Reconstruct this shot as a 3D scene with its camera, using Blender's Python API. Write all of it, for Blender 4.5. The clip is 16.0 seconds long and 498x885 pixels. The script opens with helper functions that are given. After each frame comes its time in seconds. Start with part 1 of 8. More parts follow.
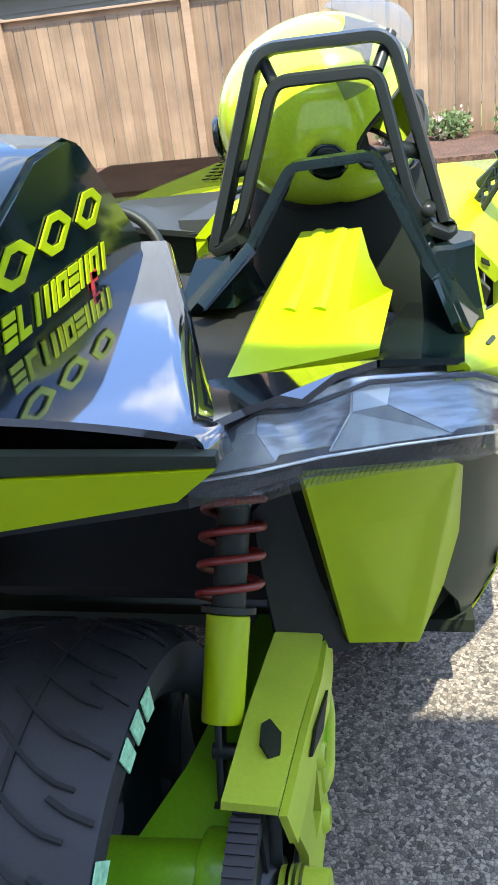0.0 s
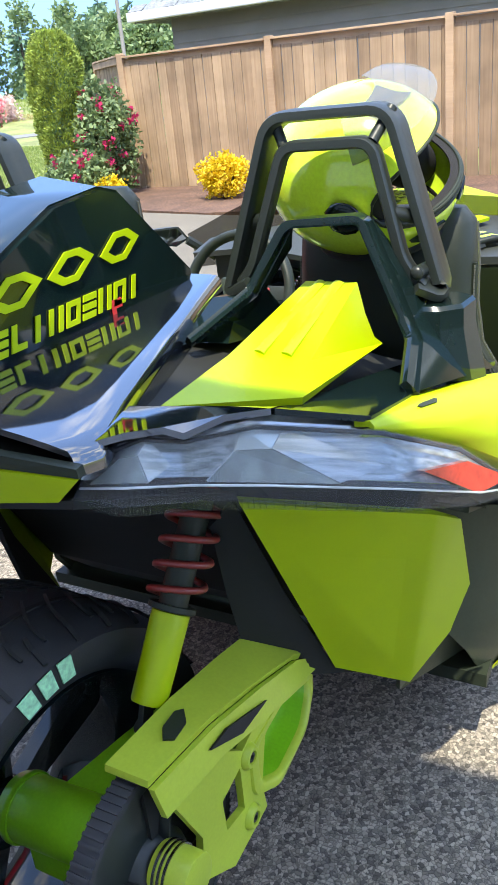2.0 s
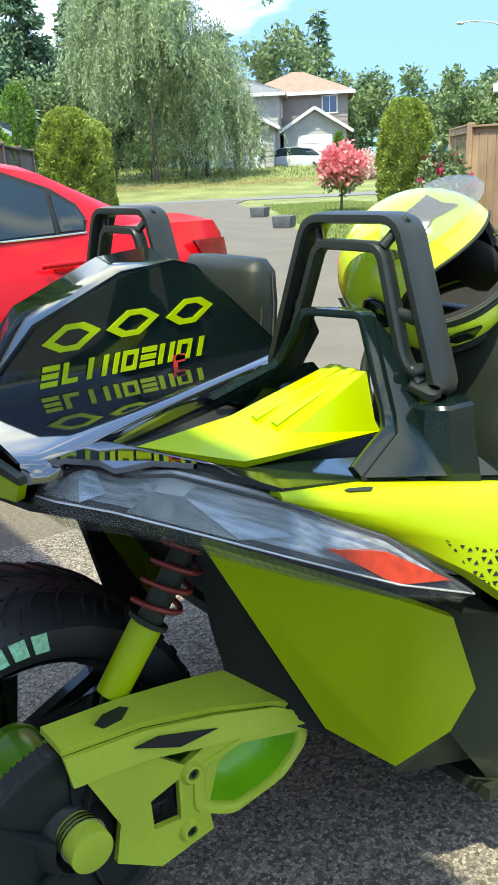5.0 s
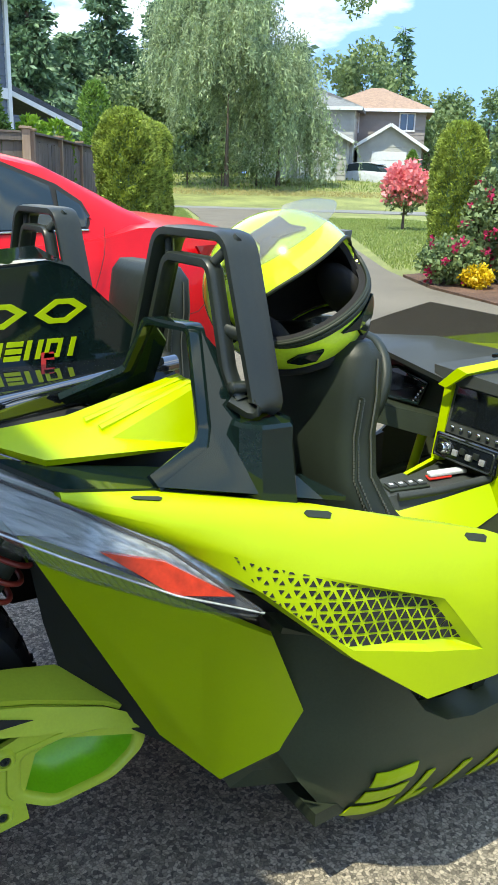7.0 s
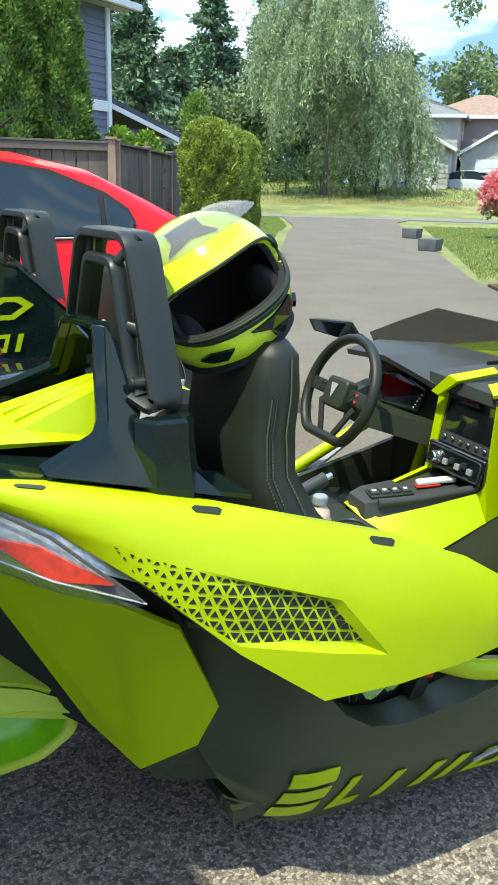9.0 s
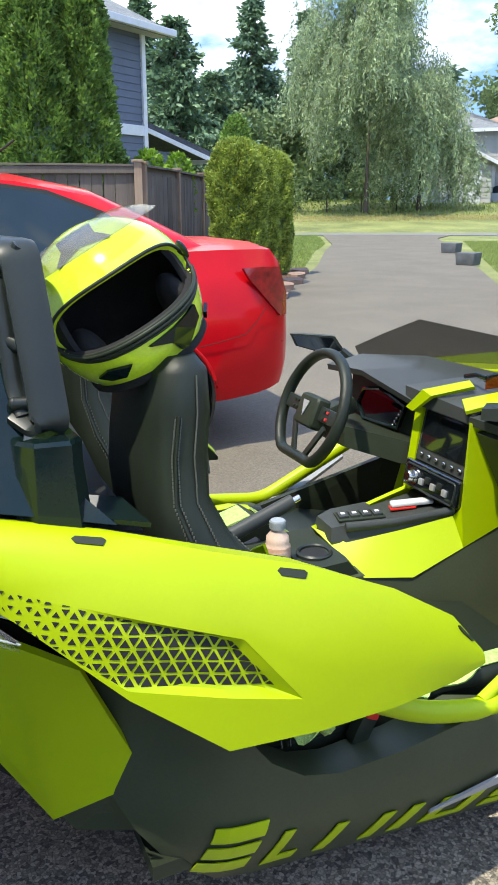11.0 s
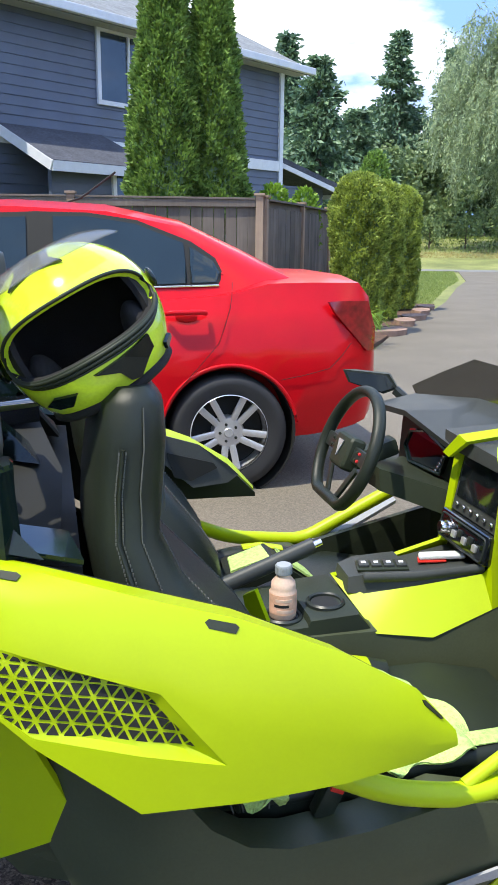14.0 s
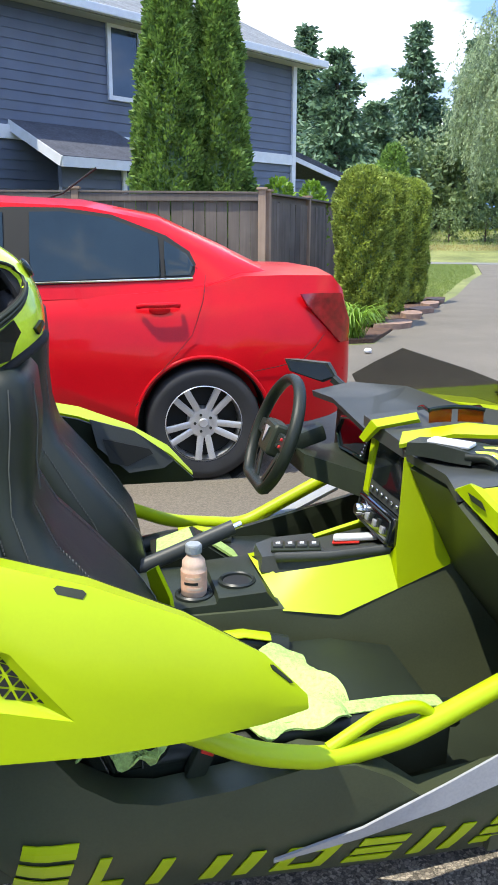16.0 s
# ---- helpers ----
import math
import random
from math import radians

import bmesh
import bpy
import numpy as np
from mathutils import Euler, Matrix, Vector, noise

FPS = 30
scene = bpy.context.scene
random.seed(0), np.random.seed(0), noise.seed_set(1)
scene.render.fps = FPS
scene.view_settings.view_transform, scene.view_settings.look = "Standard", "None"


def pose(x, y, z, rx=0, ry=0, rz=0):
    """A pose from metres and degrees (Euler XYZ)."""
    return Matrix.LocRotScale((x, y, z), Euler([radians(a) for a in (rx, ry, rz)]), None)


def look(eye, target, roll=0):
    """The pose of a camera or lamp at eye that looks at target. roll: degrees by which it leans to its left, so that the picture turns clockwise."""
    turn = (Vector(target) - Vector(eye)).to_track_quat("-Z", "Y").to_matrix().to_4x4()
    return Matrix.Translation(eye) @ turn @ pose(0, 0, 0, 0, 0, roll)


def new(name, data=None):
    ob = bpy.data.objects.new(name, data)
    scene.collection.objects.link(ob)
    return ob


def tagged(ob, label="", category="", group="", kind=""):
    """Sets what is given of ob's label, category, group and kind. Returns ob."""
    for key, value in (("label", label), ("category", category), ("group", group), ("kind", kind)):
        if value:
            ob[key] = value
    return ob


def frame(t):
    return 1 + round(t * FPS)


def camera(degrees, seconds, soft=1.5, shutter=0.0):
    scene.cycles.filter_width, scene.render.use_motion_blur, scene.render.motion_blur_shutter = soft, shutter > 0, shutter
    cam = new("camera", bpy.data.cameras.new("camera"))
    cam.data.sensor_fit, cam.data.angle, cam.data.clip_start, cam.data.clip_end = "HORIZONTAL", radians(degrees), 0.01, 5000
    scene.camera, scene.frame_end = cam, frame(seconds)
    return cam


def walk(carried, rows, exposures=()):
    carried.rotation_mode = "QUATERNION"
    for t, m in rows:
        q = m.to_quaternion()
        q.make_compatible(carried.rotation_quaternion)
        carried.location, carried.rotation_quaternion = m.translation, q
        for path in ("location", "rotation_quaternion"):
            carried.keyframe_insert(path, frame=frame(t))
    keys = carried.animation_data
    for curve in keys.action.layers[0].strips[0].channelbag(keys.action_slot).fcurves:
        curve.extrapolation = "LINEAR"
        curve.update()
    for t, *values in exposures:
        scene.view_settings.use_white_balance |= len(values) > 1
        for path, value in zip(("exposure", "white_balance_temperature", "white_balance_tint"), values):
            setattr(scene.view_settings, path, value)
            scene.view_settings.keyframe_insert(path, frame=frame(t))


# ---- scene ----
import itertools

cam = camera(33.1, 16.0)
PATH = [
    (0, (-0.737, -0.472, 1.306), (1.013, -0.05, 0.434), -7.3),
    (0.5, (-0.778, -0.631, 1.316), (0.949, -0.123, 0.445), -7.2),
    (1, (-0.769, -0.702, 1.315), (0.913, -0.046, 0.454), -7.5),
    (1.5, (-0.703, -0.754, 1.315), (0.974, -0.044, 0.487), -5.9),
    (2, (-0.712, -0.861, 1.343), (0.864, 0.078, 0.547), -6.0),
    (2.5, (-0.63, -0.864, 1.348), (0.89, 0.212, 0.619), -3.9),
    (3, (-0.585, -0.955, 1.369), (0.898, 0.201, 0.685), -1.5),
    (3.2, (-0.591, -0.995, 1.374), (0.833, 0.237, 0.699), -1.5),
    (5.5, (-0.405, -1.358, 1.37), (0.708, 0.181, 0.744), -1.7),
    (6, (-0.289, -1.335, 1.353), (0.811, 0.213, 0.725), -0.3),
    (6.5, (-0.233, -1.39, 1.362), (0.872, 0.154, 0.735), 0.3),
    (7, (-0.21, -1.554, 1.377), (0.829, 0.042, 0.768), 1.8),
    (7.5, (-0.146, -1.57, 1.375), (0.835, 0.068, 0.777), 1.3),
    (8, (-0.055, -1.522, 1.36), (0.925, 0.115, 0.761), 1.8),
    (8.5, (0.011, -1.606, 1.377), (0.97, 0.043, 0.775), 1.3),
    (9, (0.053, -1.731, 1.374), (0.894, -0.017, 0.778), 1.5),
    (9.5, (0.133, -1.736, 1.368), (0.924, 0.01, 0.797), 0.1),
    (12, (0.395, -1.713, 1.339), (1.099, 0.076, 0.789), 0.1),
    (12.5, (0.449, -1.747, 1.345), (1.087, 0.07, 0.805), 0.0),
    (13, (0.539, -1.86, 1.345), (1.019, 0.018, 0.854), 0.1),
    (13.5, (0.579, -1.836, 1.351), (1.031, 0.053, 0.871), -0.1),
    (14, (0.605, -1.724, 1.335), (1.06, 0.164, 0.855), 0.6),
    (14.5, (0.622, -1.7, 1.327), (1.16, 0.164, 0.839), 1.1),
    (15, (0.675, -1.76, 1.341), (1.175, 0.114, 0.852), 1.4),
    (15.5, (0.776, -1.866, 1.339), (1.212, 0.023, 0.847), 1.5),
    (16, (0.844, -1.863, 1.333), (1.244, 0.034, 0.84), 0.2),
]
walk(cam, [(t, look(eye, target, roll)) for t, eye, target, roll in PATH], exposures=((0, 2.80, 6950, 6), (1.5, 2.78, 6950, 6), (3, 2.54, 7500, 3), (5.5, 2.36, 7450, -3), (8, 2.18, 7300, -3), (9.5, 2.18, 7200, -2), (12, 2.06, 7050, 7), (16, 2.18, 6900, 7)))

# ---- world, sun ----
SUN_TO = Vector((-0.42, -0.20, 1.0)).normalized()
world = bpy.data.worlds.new("sky")
scene.world = world
world.use_nodes = True
wn, wl = world.node_tree.nodes, world.node_tree.links
bg = wn["Background"]
sky = wn.new("ShaderNodeTexSky")
sky.sky_type = 'NISHITA'
sky.sun_disc = False
sky.sun_elevation = math.asin(SUN_TO.z)
sky.sun_rotation = math.atan2(SUN_TO.x, SUN_TO.y)
sky.air_density, sky.dust_density, sky.ozone_density = 1.0, 0.2, 2.5
coord = wn.new("ShaderNodeTexCoord")
stretch = wn.new("ShaderNodeMapping")
stretch.inputs["Scale"].default_value = (1.0, 1.0, 2.6)
stretch.inputs["Location"].default_value = (-0.45, 1.3, 0.5)
stretch.inputs["Rotation"].default_value = (0.0, 0.0, radians(-30))
cloud = wn.new("ShaderNodeTexNoise")
cloud.inputs["Scale"].default_value = 2.6
cloud.inputs["Detail"].default_value = 9.0
cloud.inputs["Roughness"].default_value = 0.55
ramp = wn.new("ShaderNodeValToRGB")
ramp.color_ramp.elements[0].position, ramp.color_ramp.elements[1].position = 0.505, 0.66
blend = wn.new("ShaderNodeMixRGB")
blend.inputs[2].default_value = (4.1, 4.1, 4.15, 1)
wl.new(coord.outputs["Generated"], stretch.inputs["Vector"])
wl.new(stretch.outputs["Vector"], cloud.inputs["Vector"])
# cloud stands over the houses to the north, open blue to the north-east
cover_sum = cloud.outputs["Fac"]
for toward, lo, gain in (((0.28, 0.93, 0.24), 0.95, 0.10), ((0.76, 0.62, 0.22), 0.88, -0.16)):
    dot = wn.new("ShaderNodeVectorMath")
    dot.operation = 'DOT_PRODUCT'
    dot.inputs[1].default_value = Vector(toward).normalized()
    wl.new(coord.outputs["Generated"], dot.inputs[0])
    span_ = wn.new("ShaderNodeMapRange")
    span_.inputs["From Min"].default_value, span_.inputs["From Max"].default_value = lo, 0.99
    span_.inputs["To Min"].default_value, span_.inputs["To Max"].default_value = 0.0, gain
    wl.new(dot.outputs["Value"], span_.inputs["Value"])
    add = wn.new("ShaderNodeMath")
    wl.new(cover_sum, add.inputs[0])
    wl.new(span_.outputs[0], add.inputs[1])
    cover_sum = add.outputs[0]
wl.new(cover_sum, ramp.inputs["Fac"])
wl.new(ramp.outputs["Color"], blend.inputs["Fac"])
deep = wn.new("ShaderNodeMixRGB")
deep.blend_type = 'MULTIPLY'
deep.inputs[0].default_value = 1.0
deep.inputs[2].default_value = (0.74, 0.80, 0.94, 1)
wl.new(sky.outputs["Color"], deep.inputs[1])
clear = wn.new("ShaderNodeMapping")
clear.inputs["Location"].default_value = (0.0, 0.0, 0.55)
wl.new(coord.outputs["Generated"], clear.inputs["Vector"])
wl.new(clear.outputs["Vector"], sky.inputs["Vector"])
wl.new(deep.outputs["Color"], blend.inputs[1])
wl.new(blend.outputs["Color"], bg.inputs["Color"])
bg.inputs["Strength"].default_value = 0.15
sun = new("sun", bpy.data.lights.new("sun", 'SUN'))
sun.data.energy, sun.data.angle, sun.data.color = 1.52, radians(0.5), (1.0, 0.95, 0.87)
sun.matrix_world = look(SUN_TO * 30, (0, 0, 0))

# ---- building helpers ----
rng = np.random.default_rng(7)


def B():
    return bmesh.new()


def part(name, bm, material, parent=None, label="", smooth=35, bevel=0.0, seg=2):
    """Links a bmesh as one mesh object under a thing or a part."""
    if bevel:
        edges = [e for e in bm.edges if len(e.link_faces) == 2 and e.calc_face_angle(0) > 0.35]
        bmesh.ops.bevel(bm, geom=edges, offset=bevel, segments=seg, affect='EDGES', profile=0.6, clamp_overlap=True)
    bmesh.ops.recalc_face_normals(bm, faces=bm.faces[:])
    me = bpy.data.meshes.new(name)
    bm.to_mesh(me)
    bm.free()
    me.materials.append(material)
    if smooth:
        for p in me.polygons:
            p.use_smooth = True
        me.set_sharp_from_angle(angle=radians(smooth))
    ob = new(name, me)
    if parent:
        ob.parent = parent
    if label:
        ob["label"] = label
    return ob


def thing(name, label, category, group="", kind="", at=None):
    ob = new(name)
    ob.empty_display_size = 0.05
    if at:
        ob.matrix_world = at
    return tagged(ob, label, category, group, kind)


def box(bm, c, s, r=(0, 0, 0), taper=1.0):
    m = Matrix.LocRotScale(c, Euler([radians(a) for a in r]), s)
    vs = bmesh.ops.create_cube(bm, size=1.0, matrix=m)["verts"]
    if taper != 1.0:
        up = (m.to_3x3() @ Vector((0, 0, 1))).normalized()
        c = Vector(c)
        for v in vs:
            d = v.co - c
            h = d.dot(up)
            if h > 0:
                v.co = c + up * h + (d - up * h) * taper
    return vs


def cyl(bm, a, b, ra, rb=None, seg=16):
    a, b = Vector(a), Vector(b)
    m = Matrix.Translation((a + b) / 2) @ (b - a).to_track_quat("Z", "Y").to_matrix().to_4x4()
    bmesh.ops.create_cone(bm, cap_ends=True, segments=seg, radius1=ra, radius2=ra if rb is None else rb, depth=(b - a).length, matrix=m)


def ball(bm, c, r, s=(1, 1, 1), sub=2):
    bmesh.ops.create_icosphere(bm, subdivisions=sub, radius=r, matrix=Matrix.LocRotScale(c, None, s))


def round_path(pts, r, steps=4, closed=False):
    """A polyline with its corners rounded."""
    pts = [Vector(p) for p in pts]
    out, n = [], len(pts)
    for i, p in enumerate(pts):
        if not closed and i in (0, n - 1):
            out.append(p)
            continue
        a, b = pts[i - 1] - p, pts[(i + 1) % n] - p
        d = min(r, a.length * 0.45, b.length * 0.45)
        a, b = p + a.normalized() * d, p + b.normalized() * d
        for k in range(steps + 1):
            u = k / steps
            out.append(a * (1 - u) ** 2 + p * 2 * u * (1 - u) + b * u * u)
    return out


def tube(bm, pts, w, h=None, seg=10, closed=False, up=(0, 0, 1), square=0.0):
    """A sweep of an oval (or rounded square) section w x h along a path; w lies across, h along the given up."""
    h = w if h is None else h
    pts = [Vector(p) for p in pts]
    n = len(pts)
    rings = []
    for i, p in enumerate(pts):
        if closed:
            d = pts[(i + 1) % n] - pts[i - 1]
        else:
            d = pts[min(i + 1, n - 1)] - pts[max(i - 1, 0)]
        d.normalize()
        u = Vector(up)
        if abs(d.dot(u)) > 0.97:
            u = Vector((1, 0, 0.01)) if abs(d.x) < 0.9 else Vector((0, 1, 0.01))
        side = d.cross(u).normalized()
        top = side.cross(d).normalized()
        ring = []
        for k in range(seg):
            a = 2 * math.pi * (k + 0.5) / seg
            ca, sa = math.cos(a), math.sin(a)
            if square:
                f = 1 / max(abs(ca), abs(sa)) ** square
                ca, sa = ca * f, sa * f
            ring.append(bm.verts.new(p + side * ca * w + top * sa * h))
        rings.append(ring)
    for i in range(n if closed else n - 1):
        a, b = rings[i], rings[(i + 1) % n]
        for k in range(seg):
            bm.faces.new((a[k], a[(k + 1) % seg], b[(k + 1) % seg], b[k]))
    if not closed:
        bm.faces.new(rings[0])
        bm.faces.new(rings[-1][::-1])


def plate(bm, verts, faces, thick):
    """A faceted sheet with a thickness: the second skin lies inwards by thick."""
    tmp = B()
    vs = [tmp.verts.new(v) for v in verts]
    for f in faces:
        tmp.faces.new([vs[i] for i in f])
    tmp.normal_update()
    nor = [Vector(v.normal) for v in vs]
    a = [bm.verts.new(v) for v in verts]
    b = [bm.verts.new(Vector(v) - n * thick) for v, n in zip(verts, nor)]
    for f in faces:
        bm.faces.new([a[i] for i in f])
        bm.faces.new([b[i] for i in reversed(f)])
    for e in tmp.edges:
        if len(e.link_faces) == 1:
            i, j = (vs.index(v) for v in e.verts)
            bm.faces.new((a[i], a[j], b[j], b[i]))
    tmp.free()


def grid(bm, rows, thick):
    """A sheet through rows of points (all of one length)."""
    n = len(rows[0])
    verts = [p for r in rows for p in r]
    faces = [(i * n + j, i * n + j + 1, (i + 1) * n + j + 1, (i + 1) * n + j) for i in range(len(rows) - 1) for j in range(n - 1)]
    plate(bm, verts, faces, thick)


def prism(bm, pts, off):
    """A flat polygon of 3D points, thickened by the vector off."""
    a = [bm.verts.new(p) for p in pts]
    b = [bm.verts.new(Vector(p) + Vector(off)) for p in pts]
    n = len(pts)
    bm.faces.new(a)
    bm.faces.new(b[::-1])
    for i in range(n):
        bm.faces.new((a[i], b[i], b[(i + 1) % n], a[(i + 1) % n]))


def loft(bm, loops, caps=True):
    rings = [[bm.verts.new(p) for p in loop] for loop in loops]
    n = len(rings[0])
    for a, b in zip(rings, rings[1:]):
        for k in range(n):
            bm.faces.new((a[k], a[(k + 1) % n], b[(k + 1) % n], b[k]))
    if caps:
        bm.faces.new(rings[0][::-1])
        bm.faces.new(rings[-1])


def lathe(bm, prof, m, seg=24, closed=False, caps=True):
    """A profile of (radius, height) turned round the z axis of the pose m."""
    rings = [[bm.verts.new(m @ Vector((r * math.cos(2 * math.pi * k / seg), r * math.sin(2 * math.pi * k / seg), z))) for k in range(seg)] for r, z in prof]
    pairs = list(zip(rings, rings[1:])) + ([(rings[-1], rings[0])] if closed else [])
    for a, b in pairs:
        for k in range(seg):
            bm.faces.new((a[k], a[(k + 1) % seg], b[(k + 1) % seg], b[k]))
    if caps and not closed:
        for ring in (rings[0], rings[-1]):
            if (ring[0].co - ring[seg // 2].co).length > 1e-4:
                bm.faces.new(ring)


def leaves(name, pts, size, material, parent=None, droop=0.0, ratio=0.5, out=None):
    """Many small folded leaves (four-cornered) at the points, turned at random; droop hangs them down, out leans them along given ways."""
    pts = np.asarray(pts, float)
    n = len(pts)
    d = rng.normal(size=(n, 3))
    if out is not None:
        d = d * 0.6 + out
    d[:, 2] -= droop
    d /= np.linalg.norm(d, axis=1)[:, None] + 1e-9
    s = np.cross(d, rng.normal(size=(n, 3)))
    s /= np.linalg.norm(s, axis=1)[:, None] + 1e-9
    ln = (size * rng.uniform(0.6, 1.4, n))[:, None]
    v = np.stack([pts, pts + d * ln * 0.5 + s * ln * ratio * 0.5, pts + d * ln, pts + d * ln * 0.5 - s * ln * ratio * 0.5], 1).reshape(-1, 3)
    me = bpy.data.meshes.new(name)
    me.vertices.add(4 * n)
    me.vertices.foreach_set("co", v.ravel())
    me.loops.add(4 * n)
    me.loops.foreach_set("vertex_index", np.arange(4 * n))
    me.polygons.add(n)
    me.polygons.foreach_set("loop_start", np.arange(n) * 4)
    me.update(calc_edges=True)
    me.materials.append(material)
    ob = new(name, me)
    if parent:
        ob.parent = parent
    return ob

# ---- materials ----
def mat(name, base, rough=0.5, metal=0.0, coat=0.0, vary=0.12, scale=6.0, fine=0.06, fine_scale=180.0, bump=0.0, bump_scale=300.0, spec=0.5, tint=None):
    """A surface with stains at a large scale and grain at a fine one, in object-independent metres."""
    m = bpy.data.materials.new(name)
    m.use_nodes = True
    n, l = m.node_tree.nodes, m.node_tree.links
    p = n["Principled BSDF"]
    geo = n.new("ShaderNodeNewGeometry")
    a = n.new("ShaderNodeTexNoise")
    a.inputs["Scale"].default_value, a.inputs["Detail"].default_value = scale, 5
    b = n.new("ShaderNodeTexNoise")
    b.inputs["Scale"].default_value, b.inputs["Detail"].default_value = fine_scale, 3
    l.new(geo.outputs["Position"], a.inputs["Vector"])
    l.new(geo.outputs["Position"], b.inputs["Vector"])
    ra = n.new("ShaderNodeMapRange")
    ra.inputs[1].default_value, ra.inputs[2].default_value, ra.inputs[3].default_value, ra.inputs[4].default_value = 0.3, 0.7, 1 - vary, 1 + vary
    rb = n.new("ShaderNodeMapRange")
    rb.inputs[1].default_value, rb.inputs[2].default_value, rb.inputs[3].default_value, rb.inputs[4].default_value = 0.3, 0.7, 1 - fine, 1 + fine
    l.new(a.outputs["Fac"], ra.inputs[0])
    l.new(b.outputs["Fac"], rb.inputs[0])
    mul = n.new("ShaderNodeMath")
    mul.operation = 'MULTIPLY'
    l.new(ra.outputs[0], mul.inputs[0])
    l.new(rb.outputs[0], mul.inputs[1])
    col = n.new("ShaderNodeVectorMath")
    col.operation = 'SCALE'
    if tint:
        mx = n.new("ShaderNodeMixRGB")
        mx.inputs[1].default_value, mx.inputs[2].default_value = (*base, 1), (*tint, 1)
        l.new(a.outputs["Fac"], mx.inputs[0])
        l.new(mx.outputs[0], col.inputs[0])
    else:
        col.inputs[0].default_value = base
    l.new(mul.outputs[0], col.inputs["Scale"])
    l.new(col.outputs[0], p.inputs["Base Color"])
    rr = n.new("ShaderNodeMapRange")
    rr.inputs[3].default_value, rr.inputs[4].default_value = max(rough - 0.06, 0.01), rough + 0.06
    l.new(a.outputs["Fac"], rr.inputs[0])
    l.new(rr.outputs[0], p.inputs["Roughness"])
    p.inputs["Metallic"].default_value = metal
    p.inputs["Coat Weight"].default_value = coat
    p.inputs["Coat Roughness"].default_value = 0.04
    p.inputs["Specular IOR Level"].default_value = spec
    if bump:
        c = n.new("ShaderNodeTexNoise")
        c.inputs["Scale"].default_value, c.inputs["Detail"].default_value = bump_scale, 4
        l.new(geo.outputs["Position"], c.inputs["Vector"])
        bp = n.new("ShaderNodeBump")
        bp.inputs["Strength"].default_value, bp.inputs["Distance"].default_value = bump, 0.004
        l.new(c.outputs["Fac"], bp.inputs["Height"])
        l.new(bp.outputs[0], p.inputs["Normal"])
    return m


def clear(name, tint, alpha, rough=0.03):
    """A thin pane or lens: mostly seen through, tinted, with gloss."""
    m = bpy.data.materials.new(name)
    m.use_nodes = True
    n, l = m.node_tree.nodes, m.node_tree.links
    p = n["Principled BSDF"]
    out = n["Material Output"]
    p.inputs["Base Color"].default_value, p.inputs["Roughness"].default_value = (*[t * 0.25 for t in tint], 1), rough
    tr = n.new("ShaderNodeBsdfTransparent")
    tr.inputs["Color"].default_value = (*tint, 1)
    mx = n.new("ShaderNodeMixShader")
    mx.inputs[0].default_value = alpha
    l.new(tr.outputs[0], mx.inputs[1])
    l.new(p.outputs[0], mx.inputs[2])
    l.new(mx.outputs[0], out.inputs["Surface"])
    return m


def foliage(name, dark, light, thin=0.35, clump=4.0):
    m = bpy.data.materials.new(name)
    m.use_nodes = True
    n, l = m.node_tree.nodes, m.node_tree.links
    p, out = n["Principled BSDF"], n["Material Output"]
    geo = n.new("ShaderNodeNewGeometry")
    a = n.new("ShaderNodeTexNoise")
    a.inputs["Scale"].default_value, a.inputs["Detail"].default_value, a.inputs["Roughness"].default_value = clump, 4, 0.65
    l.new(geo.outputs["Position"], a.inputs["Vector"])
    add = n.new("ShaderNodeMath")
    add.operation = 'ADD'
    half = n.new("ShaderNodeMath")
    half.operation = 'MULTIPLY'
    half.inputs[1].default_value = 0.55
    l.new(geo.outputs["Random Per Island"], half.inputs[0])
    l.new(half.outputs[0], add.inputs[0])
    sub = n.new("ShaderNodeMapRange")
    sub.inputs[1].default_value, sub.inputs[2].default_value, sub.inputs[3].default_value, sub.inputs[4].default_value = 0.35, 0.65, 0.0, 0.6
    l.new(a.outputs["Fac"], sub.inputs[0])
    l.new(sub.outputs[0], add.inputs[1])
    mx = n.new("ShaderNodeMixRGB")
    mx.inputs[1].default_value, mx.inputs[2].default_value = (*dark, 1), (*light, 1)
    l.new(add.outputs[0], mx.inputs[0])
    l.new(mx.outputs[0], p.inputs["Base Color"])
    p.inputs["Roughness"].default_value = 0.55
    tl = n.new("ShaderNodeBsdfTranslucent")
    l.new(mx.outputs[0], tl.inputs["Color"])
    ms = n.new("ShaderNodeMixShader")
    ms.inputs[0].default_value = thin
    l.new(p.outputs[0], ms.inputs[1])
    l.new(tl.outputs[0], ms.inputs[2])
    l.new(ms.outputs[0], out.inputs["Surface"])
    return m


